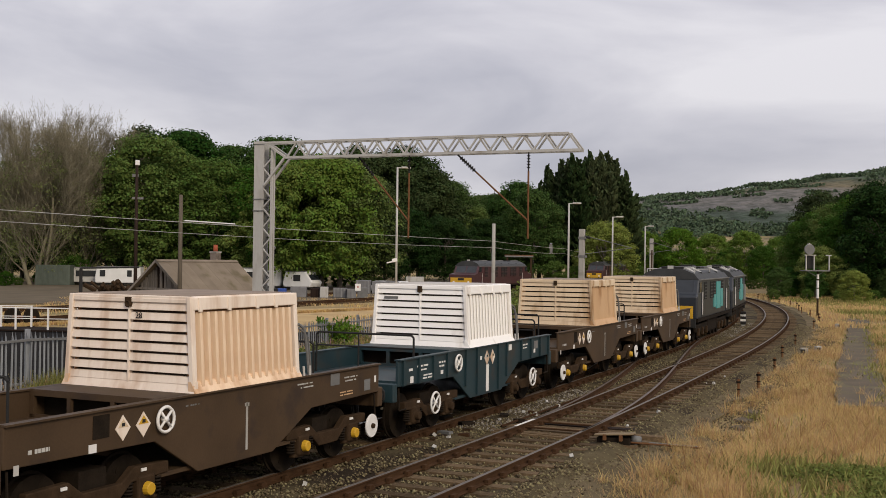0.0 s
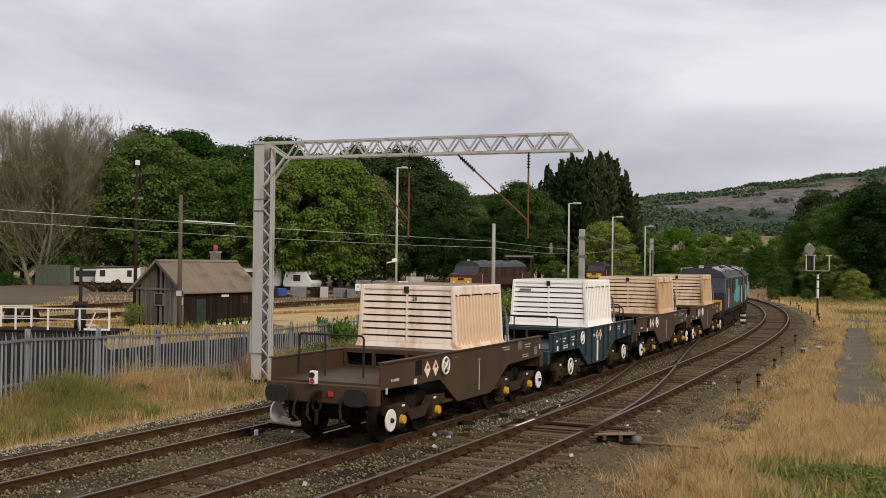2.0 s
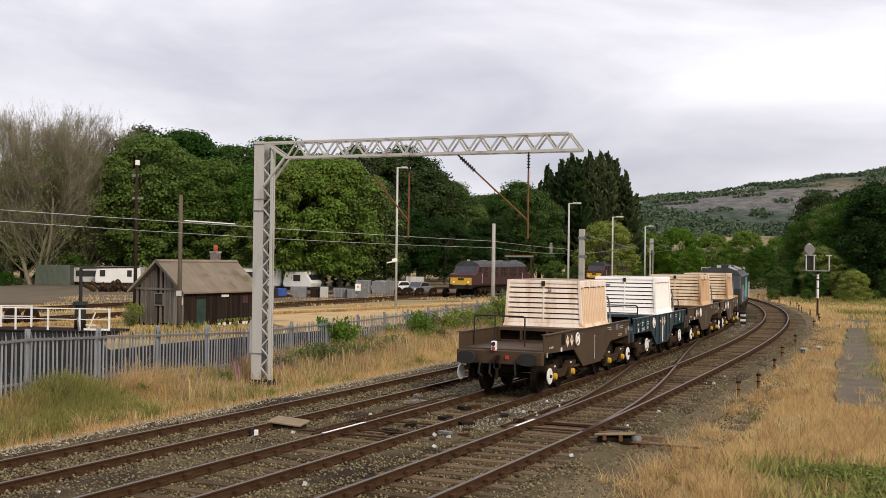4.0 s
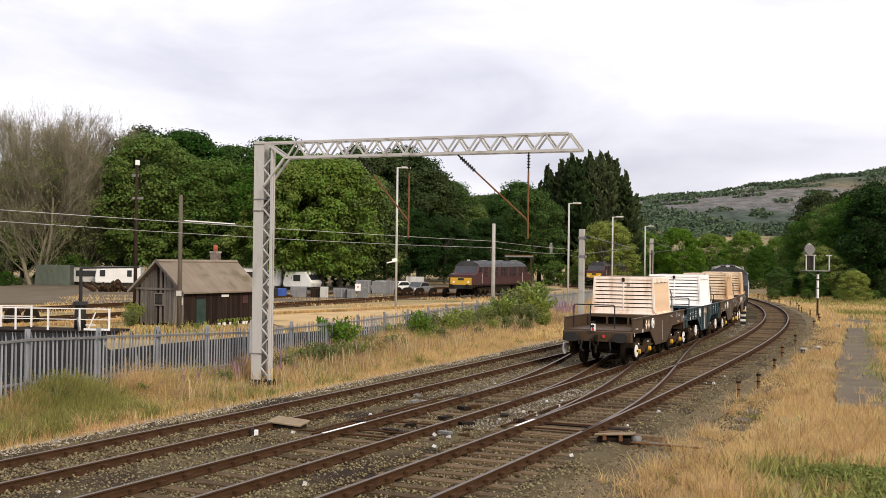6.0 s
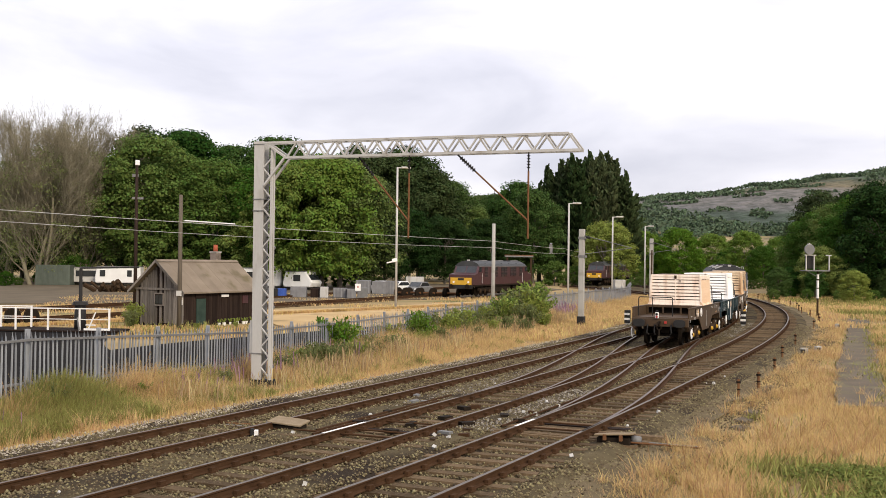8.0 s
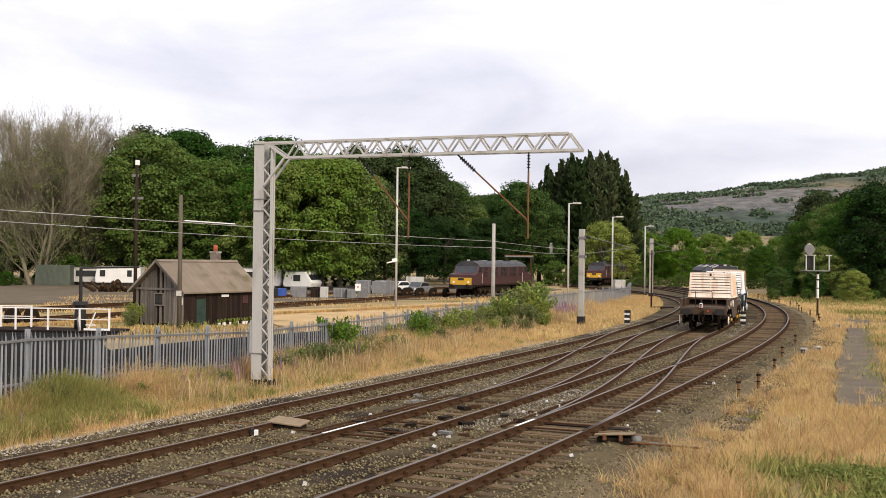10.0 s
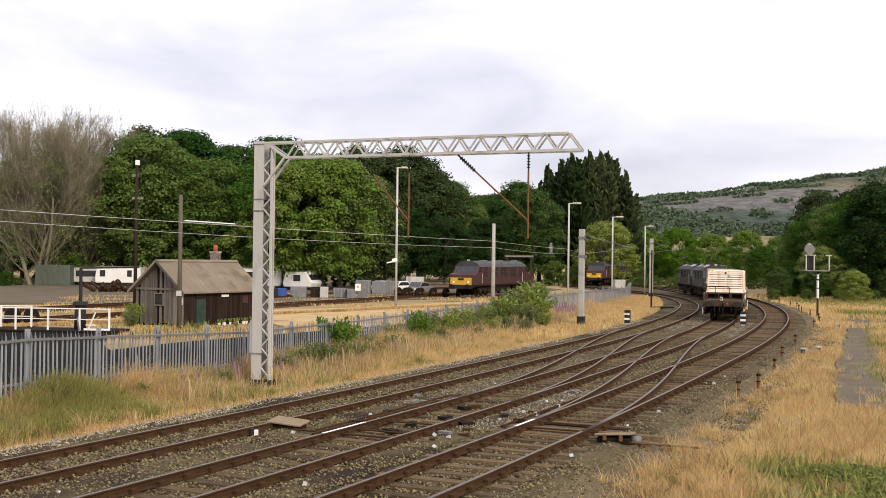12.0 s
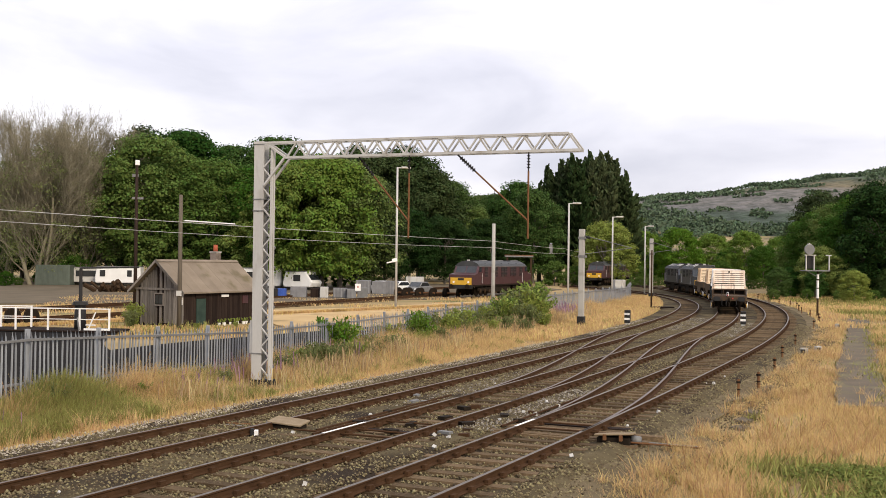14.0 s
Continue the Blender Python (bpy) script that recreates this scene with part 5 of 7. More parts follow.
        if low or high or odd:
            for _ in range(2):
                cs.append((x + r.uniform(-2, 2), y + r.uniform(-2, 2), z + r.uniform(0.5, 5.5 if not odd else 2.5)))
    c = np.array(cs)
    u = r.normal(size=c.shape)
    u /= np.linalg.norm(u, axis=1)[:, None]
    v = np.cross(u, r.normal(size=c.shape))
    v /= np.linalg.norm(v, axis=1)[:, None]
    s = r.uniform(0.8, 2.1, (len(c), 1))
    tagged(new("hill_woods", quads("hill_woods", c, u * s, v * s, M["far_leaf"])), "distant dark woods on the hillside", "woods", kind="stuff")


# ---- masts, lamps, signals ----
def pole_thing(name, x, y, h, r, mat, label, category, z=-0.34):
    t = thing(name, pose(x, y, z), label, category)
    part("shaft", Geo().tube((0, 0, -0.2), (0, 0, h), r, r * 0.75, 10), mat, t, smooth=True)
    return t


def street_lamp(x, y, h, turn, label="slim galvanised yard lamp post"):
    t = pole_thing("yard_lamp_post", x, y, h, 0.10, M["galv"], label, "lamp post")
    m = pose(0, 0, h, 0, 0, turn)
    part("arm", Geo().box(-0.05, 0.35, -0.04, 0.04, -0.05, 0.03, m), M["galv"], t)
    part("lamp_head", Geo().box(0.3, 1.05, -0.16, 0.16, -0.05, 0.09, m), M["galv"], t, bevel=0.04)
    return t


def ohl_mast(x, y, h, label="square concrete overhead line mast", arm=0.0, w=0.22):
    t = thing("overhead_line_mast", pose(x, y, -0.34, 0, 0, -22), label, "mast")
    part("shaft", Geo().box(-w, w, -w, w, 0.6, h), M["concrete"], t, bevel=0.03)
    part("foot", Geo().box(-w - 0.05, w + 0.05, -w - 0.05, w + 0.05, -0.2, 0.66), M["black"], t)
    if arm:
        part("cantilever", Geo().tube((0, 0, h - 0.35), (arm, 0, h - 1.1), 0.02).tube((0, 0, h - 1.5), (arm, 0, h - 1.1), 0.02), M["galv_dark"], t)
        part("insulator", Geo().tube((w * 1.0, 0, h - 0.45), (w + 0.35, 0, h - 0.52), 0.07, 0.07, 8), M["black"], t)
        part("band", Geo().box(-w - 0.03, w + 0.1, -w - 0.03, w + 0.03, h - 0.6, h - 0.45).box(-w - 0.03, w + 0.1, -w - 0.03, w + 0.03, h - 1.7, h - 1.55), M["galv_dark"], t)
    return t


def ground_signal(s, lat):
    t = thing("ground_signal", along(s, lat, -0.2) @ Matrix.Scale(0.74, 4), "small black and white striped ground signal", "signal")
    part("case", Geo().box(-0.25, 0.2, -0.22, 0.22, 0.22, 1.25), M["black"], t, bevel=0.03)
    for z in (0.46, 0.86):
        part("white_band", Geo().box(-0.27, -0.25, -0.21, 0.21, z, z + 0.17), M["white"], t)
    part("foot", Geo().box(-0.14, 0.14, -0.14, 0.14, -0.15, 0.24), M["white"], t)
    part("hood", Geo().tube((-0.28, -0.1, 1.12), (-0.42, -0.1, 1.12), 0.09, 0.09, 10), M["black"], t)


def colour_signal():
    t = thing("railway_signal", pose(27.4, 81.7, -0.34, 0, 0, 10), "grey railway signal on a post with platform cage", "signal")
    part("post", Geo().tube((0, 0, 0), (0, 0, 3.6), 0.075, 0.07, 10), M["bogie"], t)
    for z0, z1 in ((1.45, 2.15), (2.22, 2.75), (2.85, 3.2)):
        part("white_band", Geo().tube((0, 0, z0), (0, 0, z1), 0.085, 0.085, 10), M["white"], t)
    part("platform", Geo().box(-1.2, 0.75, -0.4, 0.4, 3.42, 3.50), M["galv_dark"], t)
    for x in (-1.12, -0.50, 0.68):
        part("cage_post", Geo().box(x - 0.035, x + 0.035, -0.40, -0.33, 3.5, 4.62), M["galv"], t)
    part("cage_rail", Geo().box(-1.25, -0.35, -0.41, -0.35, 4.56, 4.62).box(0.4, 0.85, -0.41, -0.35, 4.56, 4.62), M["galv"], t)
    part("signal_head", Geo().box(-0.95, -0.40, -0.16, 0.16, 3.6, 4.55), M["black"], t, bevel=0.04)
    for z in (3.8, 4.08, 4.36):
        part("hood", Geo().tube((-0.68, 0.16, z), (-0.68, 0.36, z), 0.11, 0.11, 12), M["black"], t)
    part("back_plate", Geo().tube((-0.68, -0.08, 5.0), (-0.68, 0.08, 5.0), 0.38, 0.38, 20), M["galv_dark"], t)
    part("head_stem", Geo().box(-0.74, -0.62, -0.06, 0.06, 4.5, 4.75), M["black"], t)
    part("finial", Geo().box(-0.85, -0.55, -0.05, 0.05, 5.36, 5.42).box(-0.71, -0.65, -0.03, 0.03, 5.3, 5.48), M["galv"], t)
    part("bracket", Geo().tube((0, 0, 3.0), (-0.9, 0, 3.45), 0.03, n=6).tube((0, 0, 3.1), (0.5, 0, 3.45), 0.03, n=6), M["galv_dark"], t)


def wire(name, pts, sag, r, label, mat):
    g = Geo()
    line = []
    for a, b in zip(pts, pts[1:]):
        a, b = Vector(a), Vector(b)
        for i in range(12):
            u = i / 12
            line.append(a.lerp(b, u) - Vector((0, 0, sag * 4 * u * (1 - u))))
    line.append(Vector(pts[-1]))
    for a, b in zip(line, line[1:]):
        g.tube(a, b, r, r, 5, False)
    tagged(new(name, g.mesh(name, [mat])), label, "wire")




# ---- yard things ----
def lat_b(s):
    u = min(1.0, max(0.0, (s - 40) / 40.0))
    return LAT_B - 0.3 * u * u * (3 - 2 * u)


def lat_a(s):
    return LAT_A - 1.65 * (max(0.0, s - 78) / 32.0) ** 2


def siding(p0, p1, label):
    a, b = Vector((*p0, 0)), Vector((*p1, 0))
    L = (b - a).length
    t = tagged(new("siding_track"), label, "railway track", kind="structure")
    t.matrix_basis = pose(a.x, a.y, -0.06, 0, 0, math.degrees(math.atan2(b.y - a.y, b.x - a.x)))
    for y in (-0.75, 0.75):
        part("rail", Geo().box(0, L, y - 0.06, y + 0.06, -0.15, -0.13).box(0, L, y - 0.015, y + 0.015, -0.13, -0.03).box(0, L, y - 0.035, y + 0.035, -0.03, 0), M["rail_rust"], t)
    sl = Geo().box(-0.125, 0.125, -1.3, 1.3, -0.28, -0.15).mesh("sleeper", [M["sleeper"]])
    for i in range(int(L / 0.75)):
        part("sleeper", sl, M["sleeper"], t, m=Matrix.Translation((i * 0.75 + 0.3, 0, 0)))


def sheet(name, corners, z, mat, label, category, step=2.0):
    """A level patch of ground with an uneven edge."""
    g = Geo()
    pts = []
    n = len(corners)
    for i in range(n):
        a, b = Vector(corners[i]), Vector(corners[(i + 1) % n])
        k = max(1, int((b - a).length / step))
        for j in range(k):
            p = a.lerp(b, j / k)
            w = 0.35 * noise.noise(Vector((p.x * 0.5, p.y * 0.5, 9)))
            pts.append((p.x + w, p.y + w))
    g.prism(pts, z - 0.35, z, "z")
    tagged(new(name, g.mesh(name, [mat])), label, category, kind="structure")


def caravan(x, y, turn, L, H, label, mat=None, slant=0.25, wins=((0.12, 0.42), (0.62, 0.72)), wheels=True):
    mat = mat or M["caravan"]
    t = thing("caravan", pose(x, y, -0.34, 0, 0, turn), label, "caravan")
    part("shell", Geo().prism([(0, 0.45), (-slant * 0.4, 1.0), (slant, H), (L - slant * 0.5, H), (L, 0.9), (L - 0.1, 0.45)], -1.1, 1.1), mat, t, bevel=0.12)
    for a, b in wins:
        part("window", Geo().box(a * L, b * L, 1.09, 1.13, H * 0.5, H * 0.82), M["glass"], t)
        part("window", Geo().box(a * L, b * L, -1.13, -1.09, H * 0.5, H * 0.82), M["glass"], t)
        part("window_frame", Geo().box(a * L - 0.05, b * L + 0.05, -1.115, -1.085, H * 0.5 - 0.05, H * 0.5).box(a * L - 0.05, b * L + 0.05, -1.115, -1.085, H * 0.82, H * 0.82 + 0.05), mat, t)
    part("end_window", Geo().prism([(-slant * 0.1 - 0.03, 1.35), (slant * 0.6 - 0.05, H - 0.35), (slant * 0.6, H - 0.35), (-slant * 0.1 + 0.05, 1.35)], -0.9, 0.9), M["glass"], t)
    part("roof_edge", Geo().box(slant, L - slant * 0.5, -1.13, 1.13, H - 0.06, H + 0.03), M["galv_dark"], t)
    part("door", Geo().box(L * 0.47, L * 0.47 + 0.65, -1.125, -1.09, 0.5, H * 0.86), mat, t, bevel=0.01)
    part("chassis", Geo().box(0.2, L - 0.2, -0.9, 0.9, 0.3, 0.46), M["black"], t)
    if wheels:
        for sy in (-1, 1):
            part("wheel", Geo().tube((L * 0.5, sy * 0.85, 0.3), (L * 0.5, sy * 1.05, 0.3), 0.32, 0.32, 16), M["black"], t)
    for xx in (0.4, L - 0.4):
        part("prop", Geo().box(xx - 0.06, xx + 0.06, -0.06, 0.06, 0.0, 0.32), M["galv_dark"], t)


def car(x, y, turn, paint, label):
    t = thing("parked_car", pose(x, y, -0.34, 0, 0, turn), label, "car")
    part("body", Geo().prism([(-2.0, 0.3), (-2.05, 0.75), (-1.2, 0.92), (1.3, 0.95), (2.0, 0.85), (2.05, 0.3)], -0.82, 0.82), paint, t, bevel=0.1)
    part("cabin", Geo().prism([(-1.15, 0.9), (-0.55, 1.42), (0.9, 1.42), (1.5, 0.92)], -0.7, 0.7), paint, t, bevel=0.08)
    for sy in (-1, 1):
        part("side_window", Geo().prism([(-0.95, 0.98), (-0.5, 1.34), (0.8, 1.34), (1.2, 0.98)], min(sy * 0.70, sy * 0.72), max(sy * 0.70, sy * 0.72)), M["glass"], t)
        for xx in (-1.25, 1.25):
            part("wheel", Geo().tube((xx, sy * 0.66, 0.31), (xx, sy * 0.84, 0.31), 0.31, 0.31, 18), M["black"], t)
    part("windscreen", Geo().prism([(-1.17, 0.95), (-0.62, 1.38), (-0.58, 1.38), (-1.1, 0.95)], -0.62, 0.62), M["glass"], t)
    part("headlamp", Geo().box(-2.07, -2.0, -0.75, -0.45, 0.58, 0.74), M["white"], t)


def crate(x, y, turn, w, d, h, mat, label, name="storage_crate", category="crate"):
    t = thing(name, pose(x, y, -0.36, 0, 0, turn), label, category, "crates in the yard")
    part("body", Geo().box(-w / 2, w / 2, -d / 2, d / 2, 0.12, h), mat, t, bevel=0.03)
    for xx in (-w / 2 + 0.1, 0, w / 2 - 0.1):
        part("foot", Geo().box(xx - 0.07, xx + 0.07, -d / 2, d / 2, 0.0, 0.13), M["wood_dark"], t)
    for k in range(4):
        xx = -w / 2 + (k + 0.5) * w / 4
        part("stave", Geo().box(xx - 0.04, xx + 0.04, -d / 2 - 0.025, -d / 2, 0.14, h - 0.02), mat, t)


def wheelset_pair(x, y, turn):
    t = thing("spare_wheelset", pose(x, y, -0.34, 0, 0, turn), "rusty dark spare railway wheelset on the ground", "wheelset", "spare wheelsets")
    part("axle", Geo().tube((0, -1.0, 0.5), (0, 1.0, 0.5), 0.09), M["rust"], t)
    for y0 in (-0.75, 0.75):
        part("wheel", Geo().tube((0, y0 - 0.06, 0.5), (0, y0 + 0.06, 0.5), 0.5, 0.5, 24).tube((0, y0 * 0.92 - 0.015, 0.5), (0, y0 * 0.92 + 0.015, 0.5), 0.54, 0.54, 24), M["dark_iron"], t)


def turntable():
    t = thing("turntable_bridge", pose(-20.4, 55.4, -0.84, 0, 0, -4), "black turntable bridge with white tubular railings", "turntable")
    part("girder", Geo().box(-6.0, 4.3, -0.1, 0.1, 0.0, 0.62), M["black"], t)
    part("far_girder", Geo().box(-6.0, 4.3, 1.9, 2.1, 0.0, 0.62), M["black"], t)
    part("deck", Geo().box(-6.0, 4.3, -0.15, 2.15, 0.62, 0.70), M["wood_dark"], t)
    for yy, xs in ((0.05, (-5.4, -3.9, -2.4, -0.75, 0.9, 2.5, 4.0)), (1.95, (-5.6, -4.0, -2.4, -0.8))):
        for x in xs:
            part("rail_post", Geo().box(x - 0.04, x + 0.04, yy - 0.04, yy + 0.04, 0.7, 1.78), M["white"], t)
        part("top_rail", Geo().box(xs[0] - 0.6, xs[-1] + 0.06, yy - 0.03, yy + 0.03, 1.75, 1.80), M["white"], t)
        part("mid_rail", Geo().box(xs[0] - 0.6, xs[-1] + 0.06, yy - 0.025, yy + 0.025, 1.23, 1.265), M["white"], t)
    part("end_rail", Geo().box(2.75, 4.05, -0.05, 0.03, 0.72, 0.82), M["white"], t)
    part("push_handle", Geo().tube((3.0, -0.06, 0.80), (3.35, -0.06, 1.62), 0.035, n=6).tube((2.85, -0.06, 0.98), (3.35, -0.06, 0.98), 0.03, n=6), M["white"], t)
    part("locking_lever", Geo().tube((2.55, -0.12, 0.72), (2.45, -0.12, 1.35), 0.05, 0.035, n=6), M["galv_dark"], t)
    p = thing("water_crane", pose(-18.3, 56.6, -0.34), "slim black water column with a fat base", "water crane")
    part("base", Geo().tube((0, 0, 0), (0, 0, 1.55), 0.30, 0.27, 12), M["black"], p, smooth=True)
    part("collar", Geo().tube((0, 0, 1.4), (0, 0, 1.58), 0.4, 0.34, 12), M["black"], p)
    part("column", Geo().tube((0, 0, 1.5), (0, 0, 3.3), 0.1, 0.08, 8), M["black"], p)
    part("arm", Geo().tube((0, 0, 3.27), (2.6, 1.2, 3.33), 0.045, n=6), M["black"], p)


def point_machine(x, y, turn, lid, label):
    t = thing("point_machine", pose(x, y, -0.2, 0, 0, turn), label, "point machine")
    part("case", Geo().prism([(-0.36, 0.0), (0.36, 0.0), (0.34, 0.15), (-0.34, 0.15)], -0.2, 0.2), M["dark_iron"], t, bevel=0.02)
    part("lid", Geo().box(-0.40, 0.40, -0.26, 0.26, -0.02, 0.02, pose(0, 0, 0.20, 6, 4, 3)), lid, t, bevel=0.01)
    part("motor", Geo().tube((-0.36, 0, 0.1), (-0.55, 0, 0.1), 0.1, 0.08, 12), M["galv_dark"], t, smooth=True)
    part("hinge", Geo().box(-0.2, -0.14, 0.2, 0.3, 0.1, 0.22).box(0.14, 0.2, 0.2, 0.3, 0.1, 0.22), M["rust"], t)
    part("drive_rod", Geo().tube((-0.3, 0.1, 0.06), (-1.9, 0.1, 0.04), 0.02, n=6), M["rust"], t)
    part("lock_rod", Geo().tube((-0.3, -0.12, 0.05), (-1.7, -0.12, 0.03), 0.016, n=6), M["galv_dark"], t)
    part("base_plate", Geo().box(-0.5, 0.45, -0.28, 0.28, -0.05, 0.01), M["sleeper"], t)


def shrub(mat, seed, height, spread, label, stems=34, leaf=0.05):
    """Arching leafy shoots from one root."""
    t = thing("shrub", Matrix(), label, "shrub")
    r = np.random.RandomState(seed)
    g, cs, us, vs = Geo(), [], [], []
    for _ in range(stems):
        a, out, h = r.rand() * 6.28, spread * r.rand() ** 0.7, height * r.uniform(0.45, 1.05)
        base = np.array([0.12 * math.cos(a), 0.12 * math.sin(a), -0.05])
        line = [base + np.array([math.cos(a) * out * u ** 1.6, math.sin(a) * out * u ** 1.6, h * (u - 0.12 * u ** 3)]) for u in np.linspace(0, 1, 6)]
        for p, q in zip(line, line[1:]):
            g.tube(p, q, 0.008, 0.006, 4, False)
        n = int(60 * h / 2.0) + 16
        u = r.uniform(0.18, 1.0, n) * 5
        i = np.minimum(u.astype(int), 4)
        L = np.array(line)
        c = L[i] + (L[i + 1] - L[i]) * (u - i)[:, None] + r.normal(size=(n, 3)) * 0.085
        d = r.normal(size=(n, 3))
        d /= np.linalg.norm(d, axis=1)[:, None]
        w = np.cross(d, r.normal(size=(n, 3)))
        w /= np.linalg.norm(w, axis=1)[:, None]
        s = leaf * r.uniform(0.6, 1.4, (n, 1))
        cs.append(c), us.append(d * s * 1.5), vs.append(w * s * 0.7)
    part("stemwork", g, M["bark"], t, kind="stuff")
    c = np.concatenate(cs)
    c[:, 2] = np.maximum(c[:, 2], 0.02)
    part("foliage", quads("foliage", c, np.concatenate(us), np.concatenate(vs), mat), mat, t)
    return t


def stones(n, seed, l0=-2.5, l1=8.6, mat=None, big=1.0, name="ballast_stones", label="loose grey-brown ballast stones", s0=-6.0, s1=56.0, power=1.7):
    """Loose ballast lying on the bed, as one object."""
    r = np.random.RandomState(seed)
    s = s0 + (s1 - s0) * r.rand(n) ** power
    lat = r.uniform(l0, l1, n)
    x = np.interp(s, S_AXIS, XS) + lat * np.cos(np.interp(s, S_AXIS, TH))
    y = np.interp(s, S_AXIS, YS) - lat * np.sin(np.interp(s, S_AXIS, TH))
    edge = np.minimum(0.3, np.maximum(0, np.maximum(-2.0 - lat, lat - 8.0)))
    sunk = np.where(np.abs(lat - LAT_C) < 1.3, 0.05, np.where(np.abs(lat - LAT_B) < 0.9, 0.035, 0.0))
    c = np.stack([x, y, -0.155 - sunk - edge * 0.33 + r.uniform(-0.02, 0.02, n)], 1)
    base = np.array([(1, 0, 0), (0, 1, 0), (-1, 0, 0), (0, -1, 0), (0, 0, 1), (0, 0, -1)], float)
    size = big * r.uniform(0.018, 0.05, (n, 1, 1)) * r.uniform(0.6, 1.3, (n, 6, 1))
    a = r.rand(n) * 6.28
    R = np.stack([np.stack([np.cos(a), -np.sin(a), 0 * a], 1), np.stack([np.sin(a), np.cos(a), 0 * a], 1), np.stack([0 * a, 0 * a, 0 * a + 0.8], 1)], 1)
    v = (np.einsum("nij,kj->nki", R, base) * size + c[:, None]).reshape(-1, 3)
    f = np.array([(0, 1, 4), (1, 2, 4), (2, 3, 4), (3, 0, 4), (1, 0, 5), (2, 1, 5), (3, 2, 5), (0, 3, 5)])
    f = (np.arange(n)[:, None, None] * 6 + f).reshape(-1)
    me = bpy.data.meshes.new(name)
    me.vertices.add(len(v))
    me.vertices.foreach_set("co", v.astype(np.float32).ravel())
    me.loops.add(len(f))
    me.loops.foreach_set("vertex_index", f.astype(np.int32))
    me.polygons.add(len(f) // 3)
    me.polygons.foreach_set("loop_start", np.arange(0, len(f), 3, dtype=np.int32))
    me.materials.append(mat or M["stone"])
    me.update(calc_edges=True)
    me.validate()
    tagged(new(name, me), label, "ballast", kind="stuff")
# ---- put the place together ----
ground()
bed()
hill()
track("track_1", lat_a, -24, 150, M["rail_dull"], "rusty running track on timber sleepers", 170)
track("track_2", lat_b, -24, 190, M["rail_top"], "running track with bright rails on timber sleepers", 170)
track("track_3", lambda s: LAT_C, -24, 150, M["rail_top"], "running track on timber sleepers with bright rails", 170)
track("track_4", ease(LAT_B, LAT_A, 11, 44), 11.5, 43.5, M["rail_dull"], "crossover track between two running lines", 0, False)
track("track_5", ease(LAT_C, LAT_B, 7, 42), 7.5, 41.5, M["rail_dull"], "crossover track with dull rusty rails", 0, False)
gantry()
fence()
hut()
rp = random.Random(31)
for k in range(9):
    q = pose(-14.3, 61.9, -0.34, 0, 0, 60.0) @ Vector((2.3 + 0.42 * k + rp.uniform(-0.1, 0.1), -0.55 + rp.uniform(-0.12, 0.12), 0.0))
    pot = thing("flower_pot", pose(q.x, q.y, -0.36), "small white flower pot with a yellow plant", "plant pot", "pots along the hut")
    r = rp.uniform(0.07, 0.11)
    part("pot", Geo().tube((0, 0, 0), (0, 0, 0.2), r * 0.75, r, 10), M["white"], pot)
    g = Geo()
    for _ in range(9):
        a = rp.uniform(0, 6.283)
        g.tube((0, 0, 0.18), (0.12 * math.cos(a), 0.12 * math.sin(a), 0.3 + rp.uniform(0, 0.14)), 0.018, 0.03, 4)
    part("plant", g, M["leaf_yellow"], pot, kind="stuff")

ohl_mast(8.27, 66.6, 5.85, arm=3.0, w=0.16)
ohl_mast(22.0, 118.0, 6.4, arm=2.6, w=0.18)
street_lamp(10.83, 96.5, 8.9, 0)
YARD_LAMP = street_lamp(-3.6, 86.6, 11.0, 20)
part("flood_lamp", Geo().box(0.15, 0.95, -0.18, 0.1, 3.62, 3.72, pose(0, 0, 0, 0, -14, 0)).box(0.6, 1.0, -0.2, 0.12, 3.60, 3.88, pose(0, 0, 0, 0, -14, 0)), M["white"], YARD_LAMP, "white flood lamp on a short arm", bevel=0.02)
street_lamp(17.0, 112.2, 8.4, 0)
street_lamp(24.2, 134.0, 8.2, 0)
HUT_POLE = pole_thing("timber_pole", -13.97, 59.47, 7.2, 0.13, M["pole"], "plain weathered timber pole beside the hut", "pole")
part("plate", Geo().box(-0.14, 0.14, -0.17, -0.145, 1.82, 2.1), M["galv"], HUT_POLE, "pale metal plate")
pole_thing("concrete_post", 3.42, 75.6, 6.4, 0.15, M["concrete"], "slim grey concrete post among the bushes", "post")
p = pole_thing("timber_lamp_pole", -20.6, 75.0, 10.2, 0.13, M["wood_dark"], "dark timber pole with a white lamp on top", "pole")
part("lamp", Geo().box(-0.1, 0.17, -0.12, 0.12, 9.98, 10.33), M["white"], p, "white flood lamp", bevel=0.04)
part("crossarm", Geo().box(-0.3, 0.45, -0.06, 0.06, 7.7, 7.85).box(-0.3, 0.1, -0.06, 0.06, 9.2, 9.4), M["galv_dark"], p)
ground_signal(50.0, -1.75)
ground_signal(52.5, 4.75)
colour_signal()
W1 = [(-20.5, 12.0, 4.9), (-13.3, 33.7, 4.93), (3.42, 75.6, 4.87), (12.8, 117.0, 4.85), (20.0, 160.0, 4.8)]
wire("overhead_wire", W1, 0.05, 0.013, "thin overhead wire along the yard", M["galv"])
wire("insulator_rod", [(-9.83, 42.4, 4.95), (-8.52, 45.7, 4.94)], 0.0, 0.03, "pale insulator rod in the overhead wire", M["white"])
wire("overhead_wire", [(x, y, z - 0.28 - 0.002 * y) for x, y, z in W1], 0.12, 0.011, "thin lower overhead wire along the yard", M["galv"])

